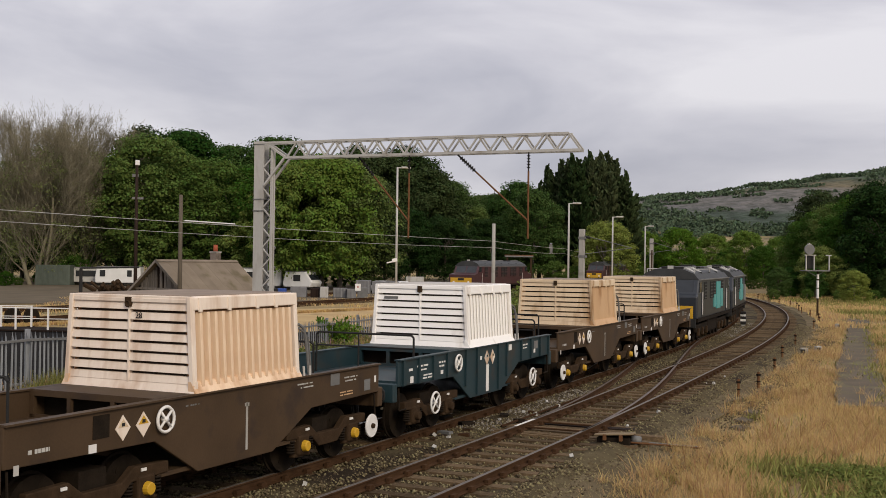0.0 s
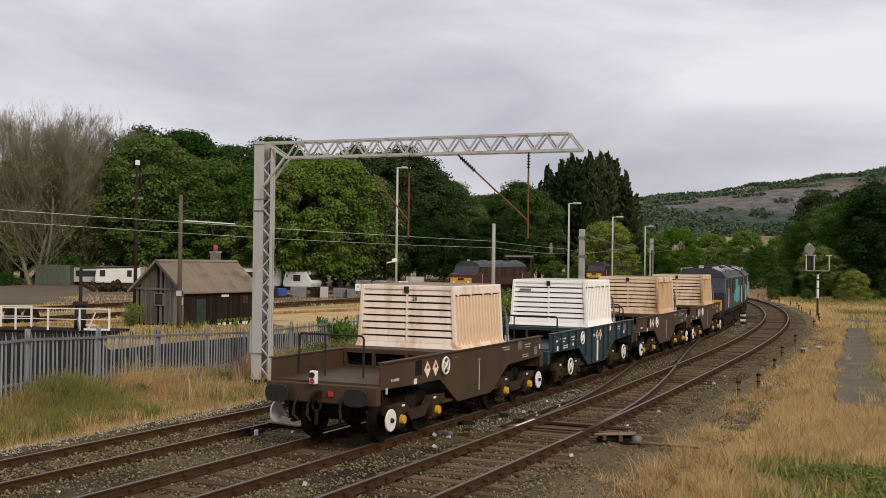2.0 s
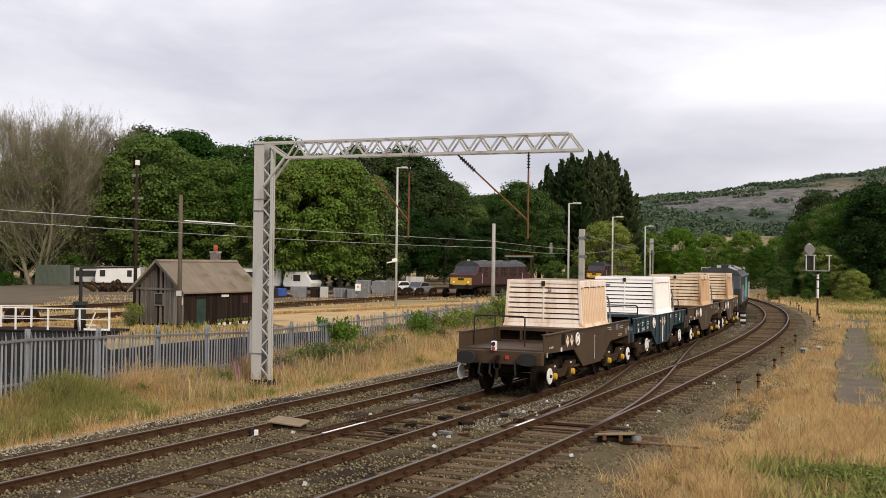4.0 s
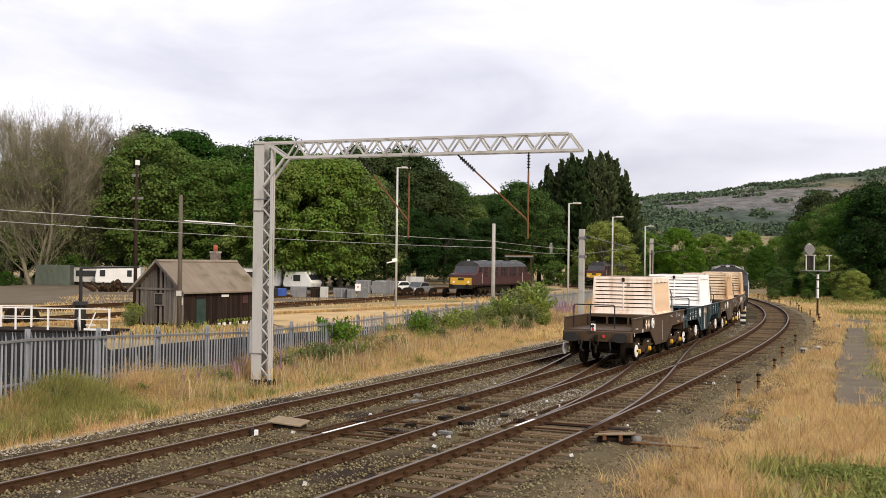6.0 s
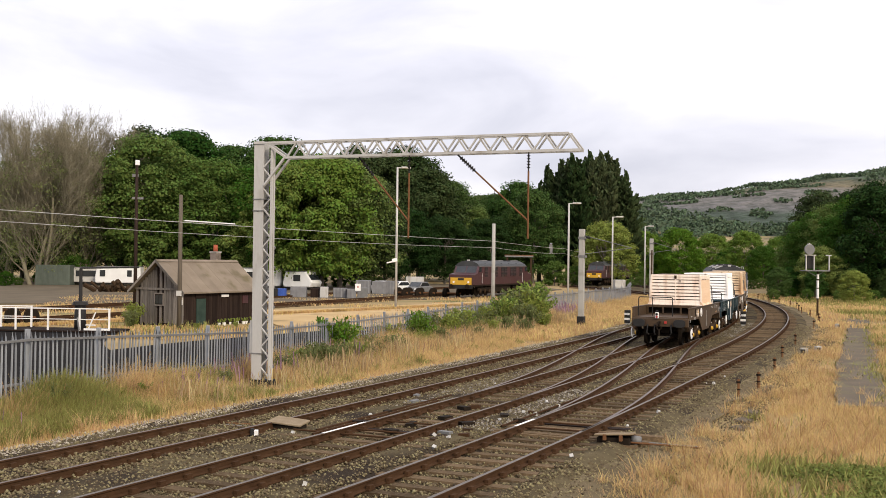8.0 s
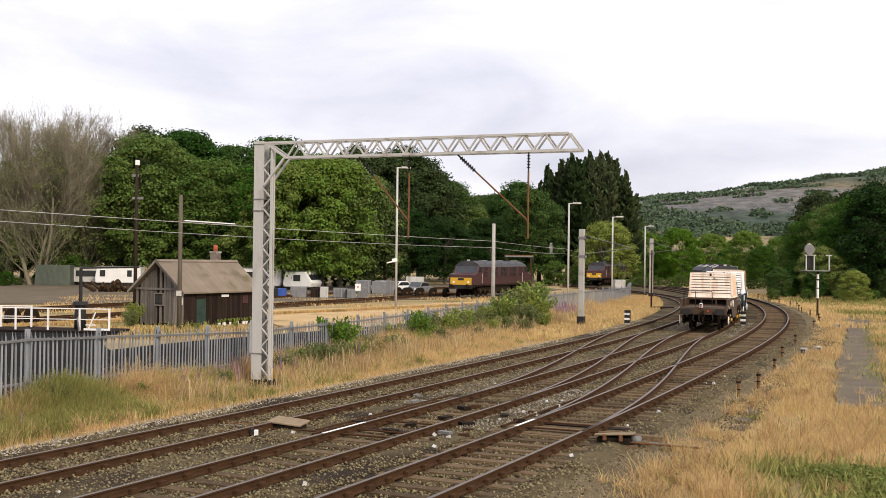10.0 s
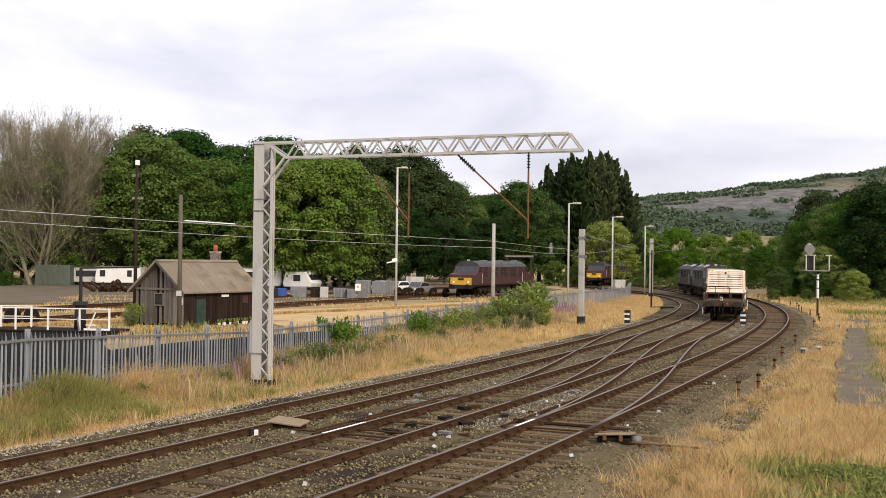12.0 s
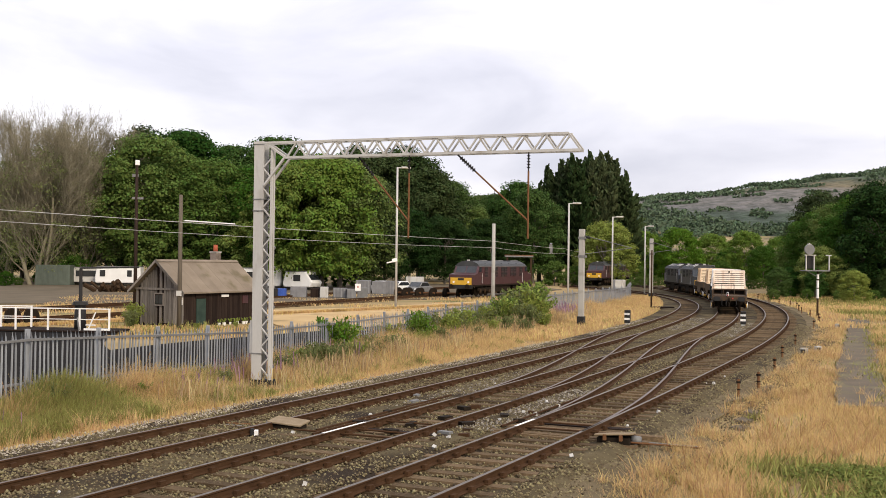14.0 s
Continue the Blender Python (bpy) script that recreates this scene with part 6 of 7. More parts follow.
ins = thing("section_insulator", pose(10.17, 105.4, 4.81, 0, 0, 77), "pale section insulator hung in the overhead wire", "insulator")
part("runner", Geo().box(-0.9, 0.9, -0.03, 0.03, -0.03, 0.03), M["galv"], ins)
for x in (-0.55, 0.35):
    part("disc_stack", Geo().tube((x, 0, -0.1), (x, 0, 0.28), 0.13, 0.09, 10).tube((x - 0.12, 0, 0.3), (x + 0.3, 0, 0.42), 0.05, n=6), M["galv_dark"], ins)
part("weight", Geo().box(-0.1, 0.35, -0.1, 0.1, -0.55, -0.1), M["galv_dark"], ins, bevel=0.02)

# trees: prototypes, then copies in rows
GROVE = "trees behind the yard"
kinds = [
    tree(M["leaf"], 11, 20.0, 8.0, "tall broad-leaved tree in full green leaf", 250, 190, 0.16),
    tree(M["leaf_deep"], 12, 21.0, 7.0, "tall dark green broad-leaved tree", 250, 190, 0.16),
    tree(M["leaf_light"], 13, 14.0, 6.5, "light green broad-leaved tree", 220, 170, 0.13),
    conifer(M["needle"], 14, 22.0, 4.6, "dark green ragged cypress with many pointed tips"),
    tree(M["leaf"], 15, 9.0, 5.0, "low rounded green tree", 190, 150, 0.115, 0.02),
    tree(M["leaf_sage"], 16, 18.0, 7.0, "grey-green thinly leaved tree", 200, 90, 0.17),
    tree(M["leaf_in_shade"], 17, 20.0, 7.5, "very dark green broad-leaved tree with shade put into its leaf colour", 230, 170, 0.17),
    tree(M["leaf_yellow"], 18, 14.0, 6.0, "bright yellow-green bushy tree", 200, 150, 0.13, 0.03),
]


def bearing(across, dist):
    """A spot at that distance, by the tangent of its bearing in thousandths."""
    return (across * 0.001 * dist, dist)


ROWS = []
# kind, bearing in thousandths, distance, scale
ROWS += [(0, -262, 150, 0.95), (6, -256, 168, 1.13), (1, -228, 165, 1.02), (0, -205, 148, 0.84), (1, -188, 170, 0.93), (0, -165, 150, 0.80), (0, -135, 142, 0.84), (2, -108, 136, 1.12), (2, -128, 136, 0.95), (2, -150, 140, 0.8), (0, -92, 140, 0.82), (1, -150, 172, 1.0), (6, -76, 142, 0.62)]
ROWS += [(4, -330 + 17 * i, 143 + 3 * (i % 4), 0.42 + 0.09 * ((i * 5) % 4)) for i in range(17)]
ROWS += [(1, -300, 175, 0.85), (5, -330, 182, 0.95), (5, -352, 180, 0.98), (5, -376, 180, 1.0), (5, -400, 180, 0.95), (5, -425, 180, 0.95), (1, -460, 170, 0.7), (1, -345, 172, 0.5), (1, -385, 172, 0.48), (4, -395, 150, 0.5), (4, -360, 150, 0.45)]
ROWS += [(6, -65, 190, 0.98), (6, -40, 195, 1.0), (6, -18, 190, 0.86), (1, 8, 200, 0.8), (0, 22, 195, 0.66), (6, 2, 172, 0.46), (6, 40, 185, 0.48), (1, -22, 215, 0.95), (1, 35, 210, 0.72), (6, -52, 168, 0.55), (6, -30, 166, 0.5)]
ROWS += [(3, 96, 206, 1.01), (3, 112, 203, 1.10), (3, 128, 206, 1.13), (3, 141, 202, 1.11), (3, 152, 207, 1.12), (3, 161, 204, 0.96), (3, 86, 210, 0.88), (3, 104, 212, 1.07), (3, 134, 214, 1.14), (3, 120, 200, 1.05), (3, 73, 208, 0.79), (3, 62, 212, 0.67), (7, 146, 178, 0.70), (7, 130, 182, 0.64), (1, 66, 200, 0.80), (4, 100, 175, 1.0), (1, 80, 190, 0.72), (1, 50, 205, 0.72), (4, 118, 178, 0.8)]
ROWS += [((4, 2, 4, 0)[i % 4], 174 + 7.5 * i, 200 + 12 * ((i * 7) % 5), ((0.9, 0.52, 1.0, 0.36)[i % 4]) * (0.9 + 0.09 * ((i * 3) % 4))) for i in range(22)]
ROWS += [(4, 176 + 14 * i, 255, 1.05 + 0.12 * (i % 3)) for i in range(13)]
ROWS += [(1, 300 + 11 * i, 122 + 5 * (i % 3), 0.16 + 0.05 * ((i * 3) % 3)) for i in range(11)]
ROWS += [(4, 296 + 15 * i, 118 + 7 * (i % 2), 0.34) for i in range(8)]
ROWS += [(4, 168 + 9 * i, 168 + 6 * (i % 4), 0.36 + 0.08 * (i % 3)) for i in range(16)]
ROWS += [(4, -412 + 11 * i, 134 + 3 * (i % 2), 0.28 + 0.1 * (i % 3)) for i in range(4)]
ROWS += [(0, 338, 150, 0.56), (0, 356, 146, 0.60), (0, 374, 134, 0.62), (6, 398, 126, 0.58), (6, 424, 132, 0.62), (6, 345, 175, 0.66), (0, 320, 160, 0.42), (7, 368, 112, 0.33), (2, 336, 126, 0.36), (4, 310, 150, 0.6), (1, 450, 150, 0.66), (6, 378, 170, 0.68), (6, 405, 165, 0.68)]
rnd = random.Random(21)
for k in range(len(kinds)):
    tagged(kinds[k], group=GROVE)
used = set()
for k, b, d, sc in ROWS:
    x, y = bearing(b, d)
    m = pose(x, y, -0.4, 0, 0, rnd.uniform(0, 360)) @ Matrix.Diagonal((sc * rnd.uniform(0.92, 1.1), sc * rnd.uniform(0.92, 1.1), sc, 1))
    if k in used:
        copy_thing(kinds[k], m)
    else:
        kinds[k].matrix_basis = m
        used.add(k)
for sd, b, d, h in ((3, -364, 140, 22.6), (8, -318, 150, 22.8), (5, -396, 148, 17.8), (6, -342, 156, 24.2)):
    x, y = bearing(b, d)
    bare_tree(sd, h, "tall tree of mostly bare pale twigs").matrix_basis = pose(x, y, -0.4)



# the yard
sheet("yard_surface", [(-75, 88), (-40, 84), (-18, 92), (2, 112), (16, 150), (10, 175), (-40, 165), (-90, 150)], -0.24, M["yard"], "bare brown dirt of the yard", "yard")
# Level dark sheet stands in for the shade of the sunken pit
sheet("cinder_ground", [(-30, 40), (-17, 24), (-12.0, 29.8), (-11.0, 32.5), (-13.5, 45), (-16.2, 54.0), (-18, 57.5), (-30, 58)], -0.25, M["dark_sheet"], "near-black ground standing in for the shaded turntable pit", "yard")
# Added near-black strip that darkens the gaps between the pales
behind = [at(s, fence_at(s) - 0.35) for s in range(-6, 66, 3)]
beyond = [at(s, fence_at(s) - 0.35 - min(9.0, 0.2 * (70 - s))) for s in range(63, -9, -3)]
sheet("cinder_strip", [(p[0], p[1]) for p in behind + beyond], -0.235, M["dark_sheet"], "near-black strip added behind the palisade fence to darken its gaps", "yard")
sheet("dry_strip", [(-26, 60), (-12.5, 72), (-6, 56), (2, 70), (11, 98), (6, 108), (-8, 86), (-20, 76)], -0.26, M["sand"], "bleached dry grass beside the sidings", "verge")
siding((-27.0, 56.0), (11.6, 145.0), "rusty siding through the dry grass")
siding((-34.0, 62.0), (2.0, 150.0), "old rusty siding in the yard dirt")
tr = thing("steel_trestle", pose(9.1, 136.0, -0.34, 0, 0, 8), "rusty steel trestle with a flat beam in the yard", "trestle")
part("beam", Geo().box(-1.6, 1.9, -0.2, 0.2, 4.30, 4.50), M["galv_dark"], tr, bevel=0.02)
part("beam_edge", Geo().box(-1.62, 1.92, -0.22, 0.22, 4.50, 4.58), M["rust"], tr)
for x in (-1.3, 1.65):
    part("leg", Geo().box(x - 0.1, x + 0.1, -0.1, 0.1, 0, 4.3), M["bogie"], tr)
YARD_LOCO = locomotive(M["maroon"], M["loco_roof"], "maroon diesel locomotive with a yellow nose panel in the yard", [], 17.5, 3.62, 3.05, 1.25)
YARD_LOCO.matrix_basis = pose(5.3, 119.0, -0.08, 0, 0, 65)
OTHER = copy_thing(YARD_LOCO, pose(26.4, 178.0, -0.08, 0, 0, 66))
tagged(OTHER, "maroon diesel locomotive standing beyond the fence")
turntable()
wheelset_pair(-22.9, 61.0, 62)
crate(43.0, 139.0, 20, 0.75, 0.6, 1.05, M["white"], "small white cabinet beside the curve", "lineside_cabinet", "cabinet")
crate(23.6, 150.0, 10, 1.5, 1.3, 1.5, M["galv"], "pale grey equipment box behind the fence", "equipment_box", "box")
pole_thing("rusty_post", 17.0, 91.0, 4.9, 0.08, M["bogie"], "tall thin rusty post beside the curve", "post")
stack = thing("timber_stack", pose(18.0, 91.6, -0.36, 0, 0, 12), "low stack of dark old sleepers", "timber stack")
for i in range(3):
    for j in range(2):
        part("baulk", Geo().box(-0.9, 0.9, i * 0.28 - 0.4, i * 0.28 - 0.15, j * 0.17, j * 0.17 + 0.15), M["wood_dark"], stack)
caravan(-46.7, 142.0, 4, 4.2, 2.35, "grey-white static caravan with a wide window", M["galv"], 0.1, ((0.1, 0.85),))
caravan(-43.2, 140.0, 3, 5.6, 2.5, "white static caravan with a door", None, 0.15, ((0.1, 0.22), (0.7, 0.8)))
caravan(-24.0, 134.0, 2, 4.8, 2.6, "cream static caravan behind the hut", None, 0.15, ((0.62, 0.74), (0.15, 0.3)))
caravan(-14.9, 131.0, 152, 3.9, 2.3, "white touring caravan with a sloping front window", None, 0.7, ((0.35, 0.6),))
t = thing("shipping_container", pose(-50.6, 140.0, -0.34, 0, 0, 3), "faded green corrugated steel container", "container")
part("shell", Geo().box(0, 4.2, -1.2, 1.2, 0.1, 2.6), M["green_steel"], t, bevel=0.03)
for k in range(13):
    part("corrugation", Geo().box(0.15 + k * 0.3, 0.3 + k * 0.3, -1.25, -1.2, 0.2, 2.5), M["green_steel"], t)
part("skid", Geo().box(0, 4.2, -1.1, -0.9, 0.0, 0.1), M["black"], t)
part("skid", Geo().box(0, 4.2, 0.9, 1.1, 0.0, 0.1), M["black"], t)
CR = [(-13.9, 1.5, 1.1, "pallet_grey"), (-12.3, 0.9, 1.0, "wood_dark"), (-11.4, 0.8, 1.15, "galv"), (-9.9, 1.3, 1.05, "pallet_grey"), (-8.75, 0.9, 1.0, "pallet_grey"), (-7.7, 0.9, 1.1, "galv_dark")]
for x, w, h, mt in CR:
    crate(x, 108.0 + 0.4 * math.sin(x * 3), 5 * math.sin(x * 7), w, 1.0, h, M[mt], "grey storage crate on timber feet" if mt != "wood_dark" else "dark timber crate in the yard")
crate(-16.6, 107.0, 8, 1.7, 1.1, 0.95, M["black"], "crate under a black tarpaulin", "covered_crate")
crate(-15.5, 107.4, -5, 0.9, 0.9, 0.95, M["blue"], "bright blue plastic crate", "plastic_crate")
for x, w, h in ((-8.6, 1.6, 1.55), (-6.9, 1.5, 1.45), (-5.5, 1.3, 1.5)):
    crate(x, 122.0, 0, w, 1.6, h, M["pallet_grey"], "large grey covered stack", "covered_stack", "stack")
crate(-3.2, 128.0, 4, 2.0, 1.5, 1.9, M["galv"], "pale grey square tank", "water_tank", "tank")
car(-4.9, 124.5, 55, M["caravan"], "small silver-white parked car")
car(-2.6, 123.0, 65, M["galv_dark"], "dark grey parked car")
car(-6.8, 126.5, 50, M["galv"], "pale grey parked car")
for k, x in enumerate((-4.1, -2.9, -1.6, -0.2, 0.9)):
    wheelset_pair(x, 113.5 + 0.4 * (k % 2), 35 + 9 * k)
t = thing("warning_sign", pose(-7.9, 104.5, -0.34, 0, 0, 8), "small white sign with a red mark on a post", "sign")
part("post", Geo().tube((0, 0, 0), (0, 0, 1.3), 0.04), M["galv_dark"], t)
part("plate", Geo().box(-0.26, 0.26, -0.06, -0.04, 0.9, 1.55), M["white"], t, bevel=0.008)
part("red_mark", Geo().prism([(-0.1, 1.3), (0.1, 1.3), (0.0, 1.12)], -0.067, -0.06), M["red"], t)
t = thing("scrap_heap", pose(-34.3, 117.0, -0.36) @ Matrix.Scale(1.35, 4), "low heap of rusty brown scrap", "scrap")
rs = random.Random(9)
for _ in range(26):
    a = Vector((rs.uniform(-1.3, 1.3), rs.uniform(-0.7, 0.7), rs.uniform(0, 0.3)))
    part("scrap_bar", Geo().tube(a, a + Vector((rs.uniform(-0.8, 0.8), rs.uniform(-0.5, 0.5), rs.uniform(0.1, 0.9))), rs.uniform(0.06, 0.2), n=6), M["bogie"], t)

# lineside things
point_machine(3.66, 23.5, 160, M["lid_brown"], "grey point machine with a brown lid beside the rails")
point_machine(-3.35, 24.7, -22, M["lid_brown"], "grey point machine between the tracks")
T2 = [o for o in scene.objects if o.name == "track_2"][0]
T3 = [o for o in scene.objects if o.name == "track_3"][0]
# White strips on two rail heads paint a bright reflection there
glint_outline = [(-0.034, -0.002), (0.034, -0.002), (0.034, 0.004), (-0.034, 0.004)]
part("switch_blade", sweep(Geo(), glint_outline, lambda s: LAT_B - 0.7525, 4.6, 6.4, 0.6), M["white"], T2, "white strip painted as a glint on the rail head")
part("switch_blade", sweep(Geo(), glint_outline, lambda s: LAT_C - 0.7525, 7.5, 8.7, 0.6), M["white"], T3, "white strip painted as a glint on the rail head")
sheet("worn_path", [(10.75, 30.6), (12.2, 30.4), (14.8, 37.5), (18.9, 48.5), (24.8, 64.5), (31.6, 83.0), (30.2, 83.5), (23.4, 64.5), (17.4, 48.8), (13.3, 38.0)], -0.235, M["path"], "worn grey path through the dry grass", "path", 1.2)
post = thing("marker_post", pose(8.6, 32.4, -0.36), "short rusty iron marker post in the dry grass", "post", "marker posts")
part("stake", Geo().box(-0.03, 0.03, -0.03, 0.03, -0.1, 0.62), M["rust"], post)
part("bracket", Geo().box(-0.06, 0.06, -0.04, 0.04, 0.5, 0.56).box(-0.05, 0.05, -0.04, 0.04, 0.3, 0.34), M["dark_iron"], post)
for x, y in ((9.8, 34.6), (11.9, 40.0), (14.0, 46.0), (16.9, 53.5)):
    copy_thing(post, pose(x, y, -0.36, 0, 0, x * 40))
for s in np.arange(54, 112, 5.0):
    p = at(float(s), 8.9 + 0.3 * math.sin(s))
    copy_thing(post, pose(p.x, p.y, -0.36, 4 * math.sin(s), 0, s * 30))
t = thing("equipment_cabinet", pose(41.5, 134.0, -0.36, 0, 0, 12), "small white lineside equipment cabinet", "cabinet")
part("case", Geo().box(-0.5, 0.5, -0.3, 0.3, 0.1, 1.2), M["white"], t, bevel=0.03)
part("plinth", Geo().box(-0.55, 0.55, -0.35, 0.35, 0.0, 0.11), M["concrete"], t)
for k, (x, y) in enumerate(((15.6, 48.2), (16.6, 49.4), (24.0, 68.0))):
    t = thing("cable_marker", pose(x, y, -0.36, 0, 0, 30 * k), "low white marker block half in the grass", "marker", "cable markers")
    part("block", Geo().box(-0.16, 0.16, -0.1, 0.1, 0.0, 0.36), M["concrete"], t, bevel=0.04)
    part("dark_face", Geo().box(-0.2, 0.0, -0.155, -0.14, 0.04, 0.3), M["black"], t)
rs = random.Random(4)
slab = Geo().box(-0.28, 0.28, -0.16, 0.16, -0.05, 0.05)
slab_mesh = slab.mesh("slab", [M["path"]])
trough = thing("cable_trough", Matrix(), "broken concrete cable trough slabs beside the track", "trough")
for k in range(34):
    s = 6 + k * 1.35 + rs.uniform(-0.3, 0.3)
    m = along(s, 9.6 + 0.35 * math.sin(k * 0.5) + rs.uniform(-0.12, 0.12), -0.33) @ pose(0, 0, rs.uniform(-0.02, 0.05), rs.uniform(-8, 8), rs.uniform(-8, 8), rs.uniform(-35, 35))
    part("slab", slab_mesh, M["path"], trough, m=m)
rub = Geo().box(-0.05, 0.06, -0.04, 0.05, -0.03, 0.05, pose(0, 0, 0, 20, 30, 10))
rub_mesh = rub.mesh("lump", [M["galv"]])
for k in range(26):
    s = rs.choice((rs.uniform(8, 22), rs.uniform(-3, 12)))
    lat = rs.choice((rs.uniform(7.4, 9.2), rs.uniform(1.2, 2.2), rs.uniform(4.3, 5.2)))
    q = along(s, lat, -0.13 - max(0, lat - 8.0) * 0.25)
    ob = tagged(new("pale_rubble", rub_mesh), "pale lump of limestone lying on the ballast", "stone", "pale stones")
    ob.matrix_basis = q @ pose(0, 0, 0, rs.uniform(0, 360), rs.uniform(0, 360), 0) @ Matrix.Scale(rs.uniform(0.35, 0.9), 4)
inner = [at(float(s), 7.9) for s in np.arange(-24, 110, 2.0)]
outer = [at(float(s), 9.0 + 0.9 * max(0.0, min(1.0, (14.0 - s) / 10.0)) + 0.5 * math.sin(s * 0.9) * math.sin(s * 0.23)) for s in np.arange(108, -26, -2.0)]
sheet("cess", [(p.x, p.y) for p in inner + outer], -0.245, M["cess"], "bare dark cess of dirt and fine gravel", "ground", 0.8)
stones(120000, 2, big=0.85)
stones(16000, 8, 7.8, 10.0, None, 0.7, "cess_stones", "loose small stones on the cess")
stones(14000, 5, -2.75, -1.6, M["pale_stone"], 0.8, "pale_shoulder_stones", "pale clean gravel on the ballast shoulder")

stones(1430, 12, 4.25, 5.25, M["limestone"], 0.9, "fresh_limestone", "pale fresh limestone between the tracks", 7.5, 16.0, 1.0)
stones(825, 13, 1.2, 2.1, M["limestone"], 0.9, "fresh_limestone", "pale fresh limestone between the tracks", 9.0, 26.0, 1.0)
stones(700, 14, 4.0, 5.6, M["limestone"], 1.3, "fresh_limestone", "pale fresh limestone by the far points", 42.0, 56.0, 1.0)
stones(500, 15, 0.9, 2.4, M["limestone"], 1.3, "fresh_limestone", "pale fresh limestone by the far points", 46.0, 60.0, 1.0)

# shrubs along the fence
SH = "shrubs along the fence"
sk = [shrub(M["leaf_light"], 31, 2.0, 0.85, "light green buddleia shrub by the fence"), shrub(M["leaf_sage"], 32, 2.0, 1.0, "grey-green buddleia shrub by the fence"), shrub(M["leaf_yellow"], 33, 2.0, 0.9, "yellow-green leafy shrub by the fence")]
for o in sk:
    tagged(o, group=SH)
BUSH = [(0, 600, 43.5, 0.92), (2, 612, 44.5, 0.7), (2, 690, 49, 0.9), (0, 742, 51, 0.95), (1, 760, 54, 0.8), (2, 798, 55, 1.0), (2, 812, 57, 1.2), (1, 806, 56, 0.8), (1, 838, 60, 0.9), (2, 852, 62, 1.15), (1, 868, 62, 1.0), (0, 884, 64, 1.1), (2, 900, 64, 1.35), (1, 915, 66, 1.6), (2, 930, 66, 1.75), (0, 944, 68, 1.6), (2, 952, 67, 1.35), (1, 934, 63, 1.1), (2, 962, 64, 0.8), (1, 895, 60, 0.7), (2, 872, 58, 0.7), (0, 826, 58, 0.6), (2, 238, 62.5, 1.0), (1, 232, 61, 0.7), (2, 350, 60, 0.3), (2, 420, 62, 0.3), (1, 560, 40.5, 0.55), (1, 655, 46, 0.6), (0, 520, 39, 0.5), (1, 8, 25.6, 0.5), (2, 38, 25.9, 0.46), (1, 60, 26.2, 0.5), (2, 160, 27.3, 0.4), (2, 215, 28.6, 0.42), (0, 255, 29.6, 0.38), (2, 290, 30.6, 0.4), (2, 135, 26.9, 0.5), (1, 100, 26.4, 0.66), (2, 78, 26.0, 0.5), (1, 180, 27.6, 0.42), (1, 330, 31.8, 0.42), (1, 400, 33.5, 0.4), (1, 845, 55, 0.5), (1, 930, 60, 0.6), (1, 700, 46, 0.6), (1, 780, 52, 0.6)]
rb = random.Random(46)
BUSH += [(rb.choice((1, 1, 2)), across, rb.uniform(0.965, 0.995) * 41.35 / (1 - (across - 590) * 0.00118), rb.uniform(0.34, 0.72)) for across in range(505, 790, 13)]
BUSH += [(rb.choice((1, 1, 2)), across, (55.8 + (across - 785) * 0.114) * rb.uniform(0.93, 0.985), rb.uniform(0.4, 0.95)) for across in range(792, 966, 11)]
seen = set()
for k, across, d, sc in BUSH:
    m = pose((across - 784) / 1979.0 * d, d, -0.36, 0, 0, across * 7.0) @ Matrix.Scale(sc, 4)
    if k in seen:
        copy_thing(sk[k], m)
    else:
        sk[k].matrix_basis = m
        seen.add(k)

# grass
left_in = lambda s: fence_at(s) + 0.15


def tall_left(s, lat):
    """Taller towards the fence, short by the track."""
    u = min(1.0, max(0.0, (-2.7 - lat) / (-2.7 - fence_at(s) + 0.01)))
    return (0.32 + 2.2 * u ** 1.7) * (1.1 if s < 9 else 1.0)


def dry_left(x, y, s, lat):
    if abs(x - POST[0]) < 0.9 and -1.6 < y - POST[1] < 0.8:
        return 0.04
    g = 0.5 + 0.6 * patch(x, y, 0.28, 1) + 0.5 * patch(x, y, 1.3, 21)
    return max(0.05, min(1.0, g * (0.62 + 0.38 * min(1.0, max(0.0, (s - 1) / 9.0)))))


def green_left(x, y, s, lat):
    if abs(x - POST[0]) < 0.9 and -1.6 < y - POST[1] < 0.8:
        return 0.0
    return max(0.22 if s < 9 else 0.0, min(1.0, 0.75 - 0.04 * max(0, s) + 0.9 * patch(x, y, 0.3, 4) + (0.25 if lat > -4 else 0)))


def verge_edge(s):
    """Where the bare cess ends and the grass begins."""
    return 8.8 + 0.35 * max(0.0, min(1.0, (12.0 - s) / 10.0))


def dry_right(x, y, s, lat):
    if lat < verge_edge(s) + 2.0 * max(0.0, patch(x, y, 0.5, 31)) + 0.8 * max(0.0, patch(x, y, 2.0, 32)):
        return 0.11
    path_mid = 11.25 + (y - 30.0) * 0.367
    if abs(x - path_mid) < 0.74 and 30.2 < y < 83:
        return 0.02 + 0.25 * max(0.0, patch(x, y, 0.9, 61))
    return max(0.0, min(1.0, 0.6 + 0.9 * patch(x, y, 0.22, 2) + 0.9 * patch(x, y, 1.1, 22) - (0.6 if y < 21.5 and x > 5.8 else 0.0)))


def green_right(x, y, s, lat):
    return max(0.0, min(1.0, (0.85 if y < 22 and x > 5.2 else 0.5 if y > 26 and x > 11.6 + (y - 30.0) * 0.365 else 0.08) + 0.8 * patch(x, y, 0.35, 6)))


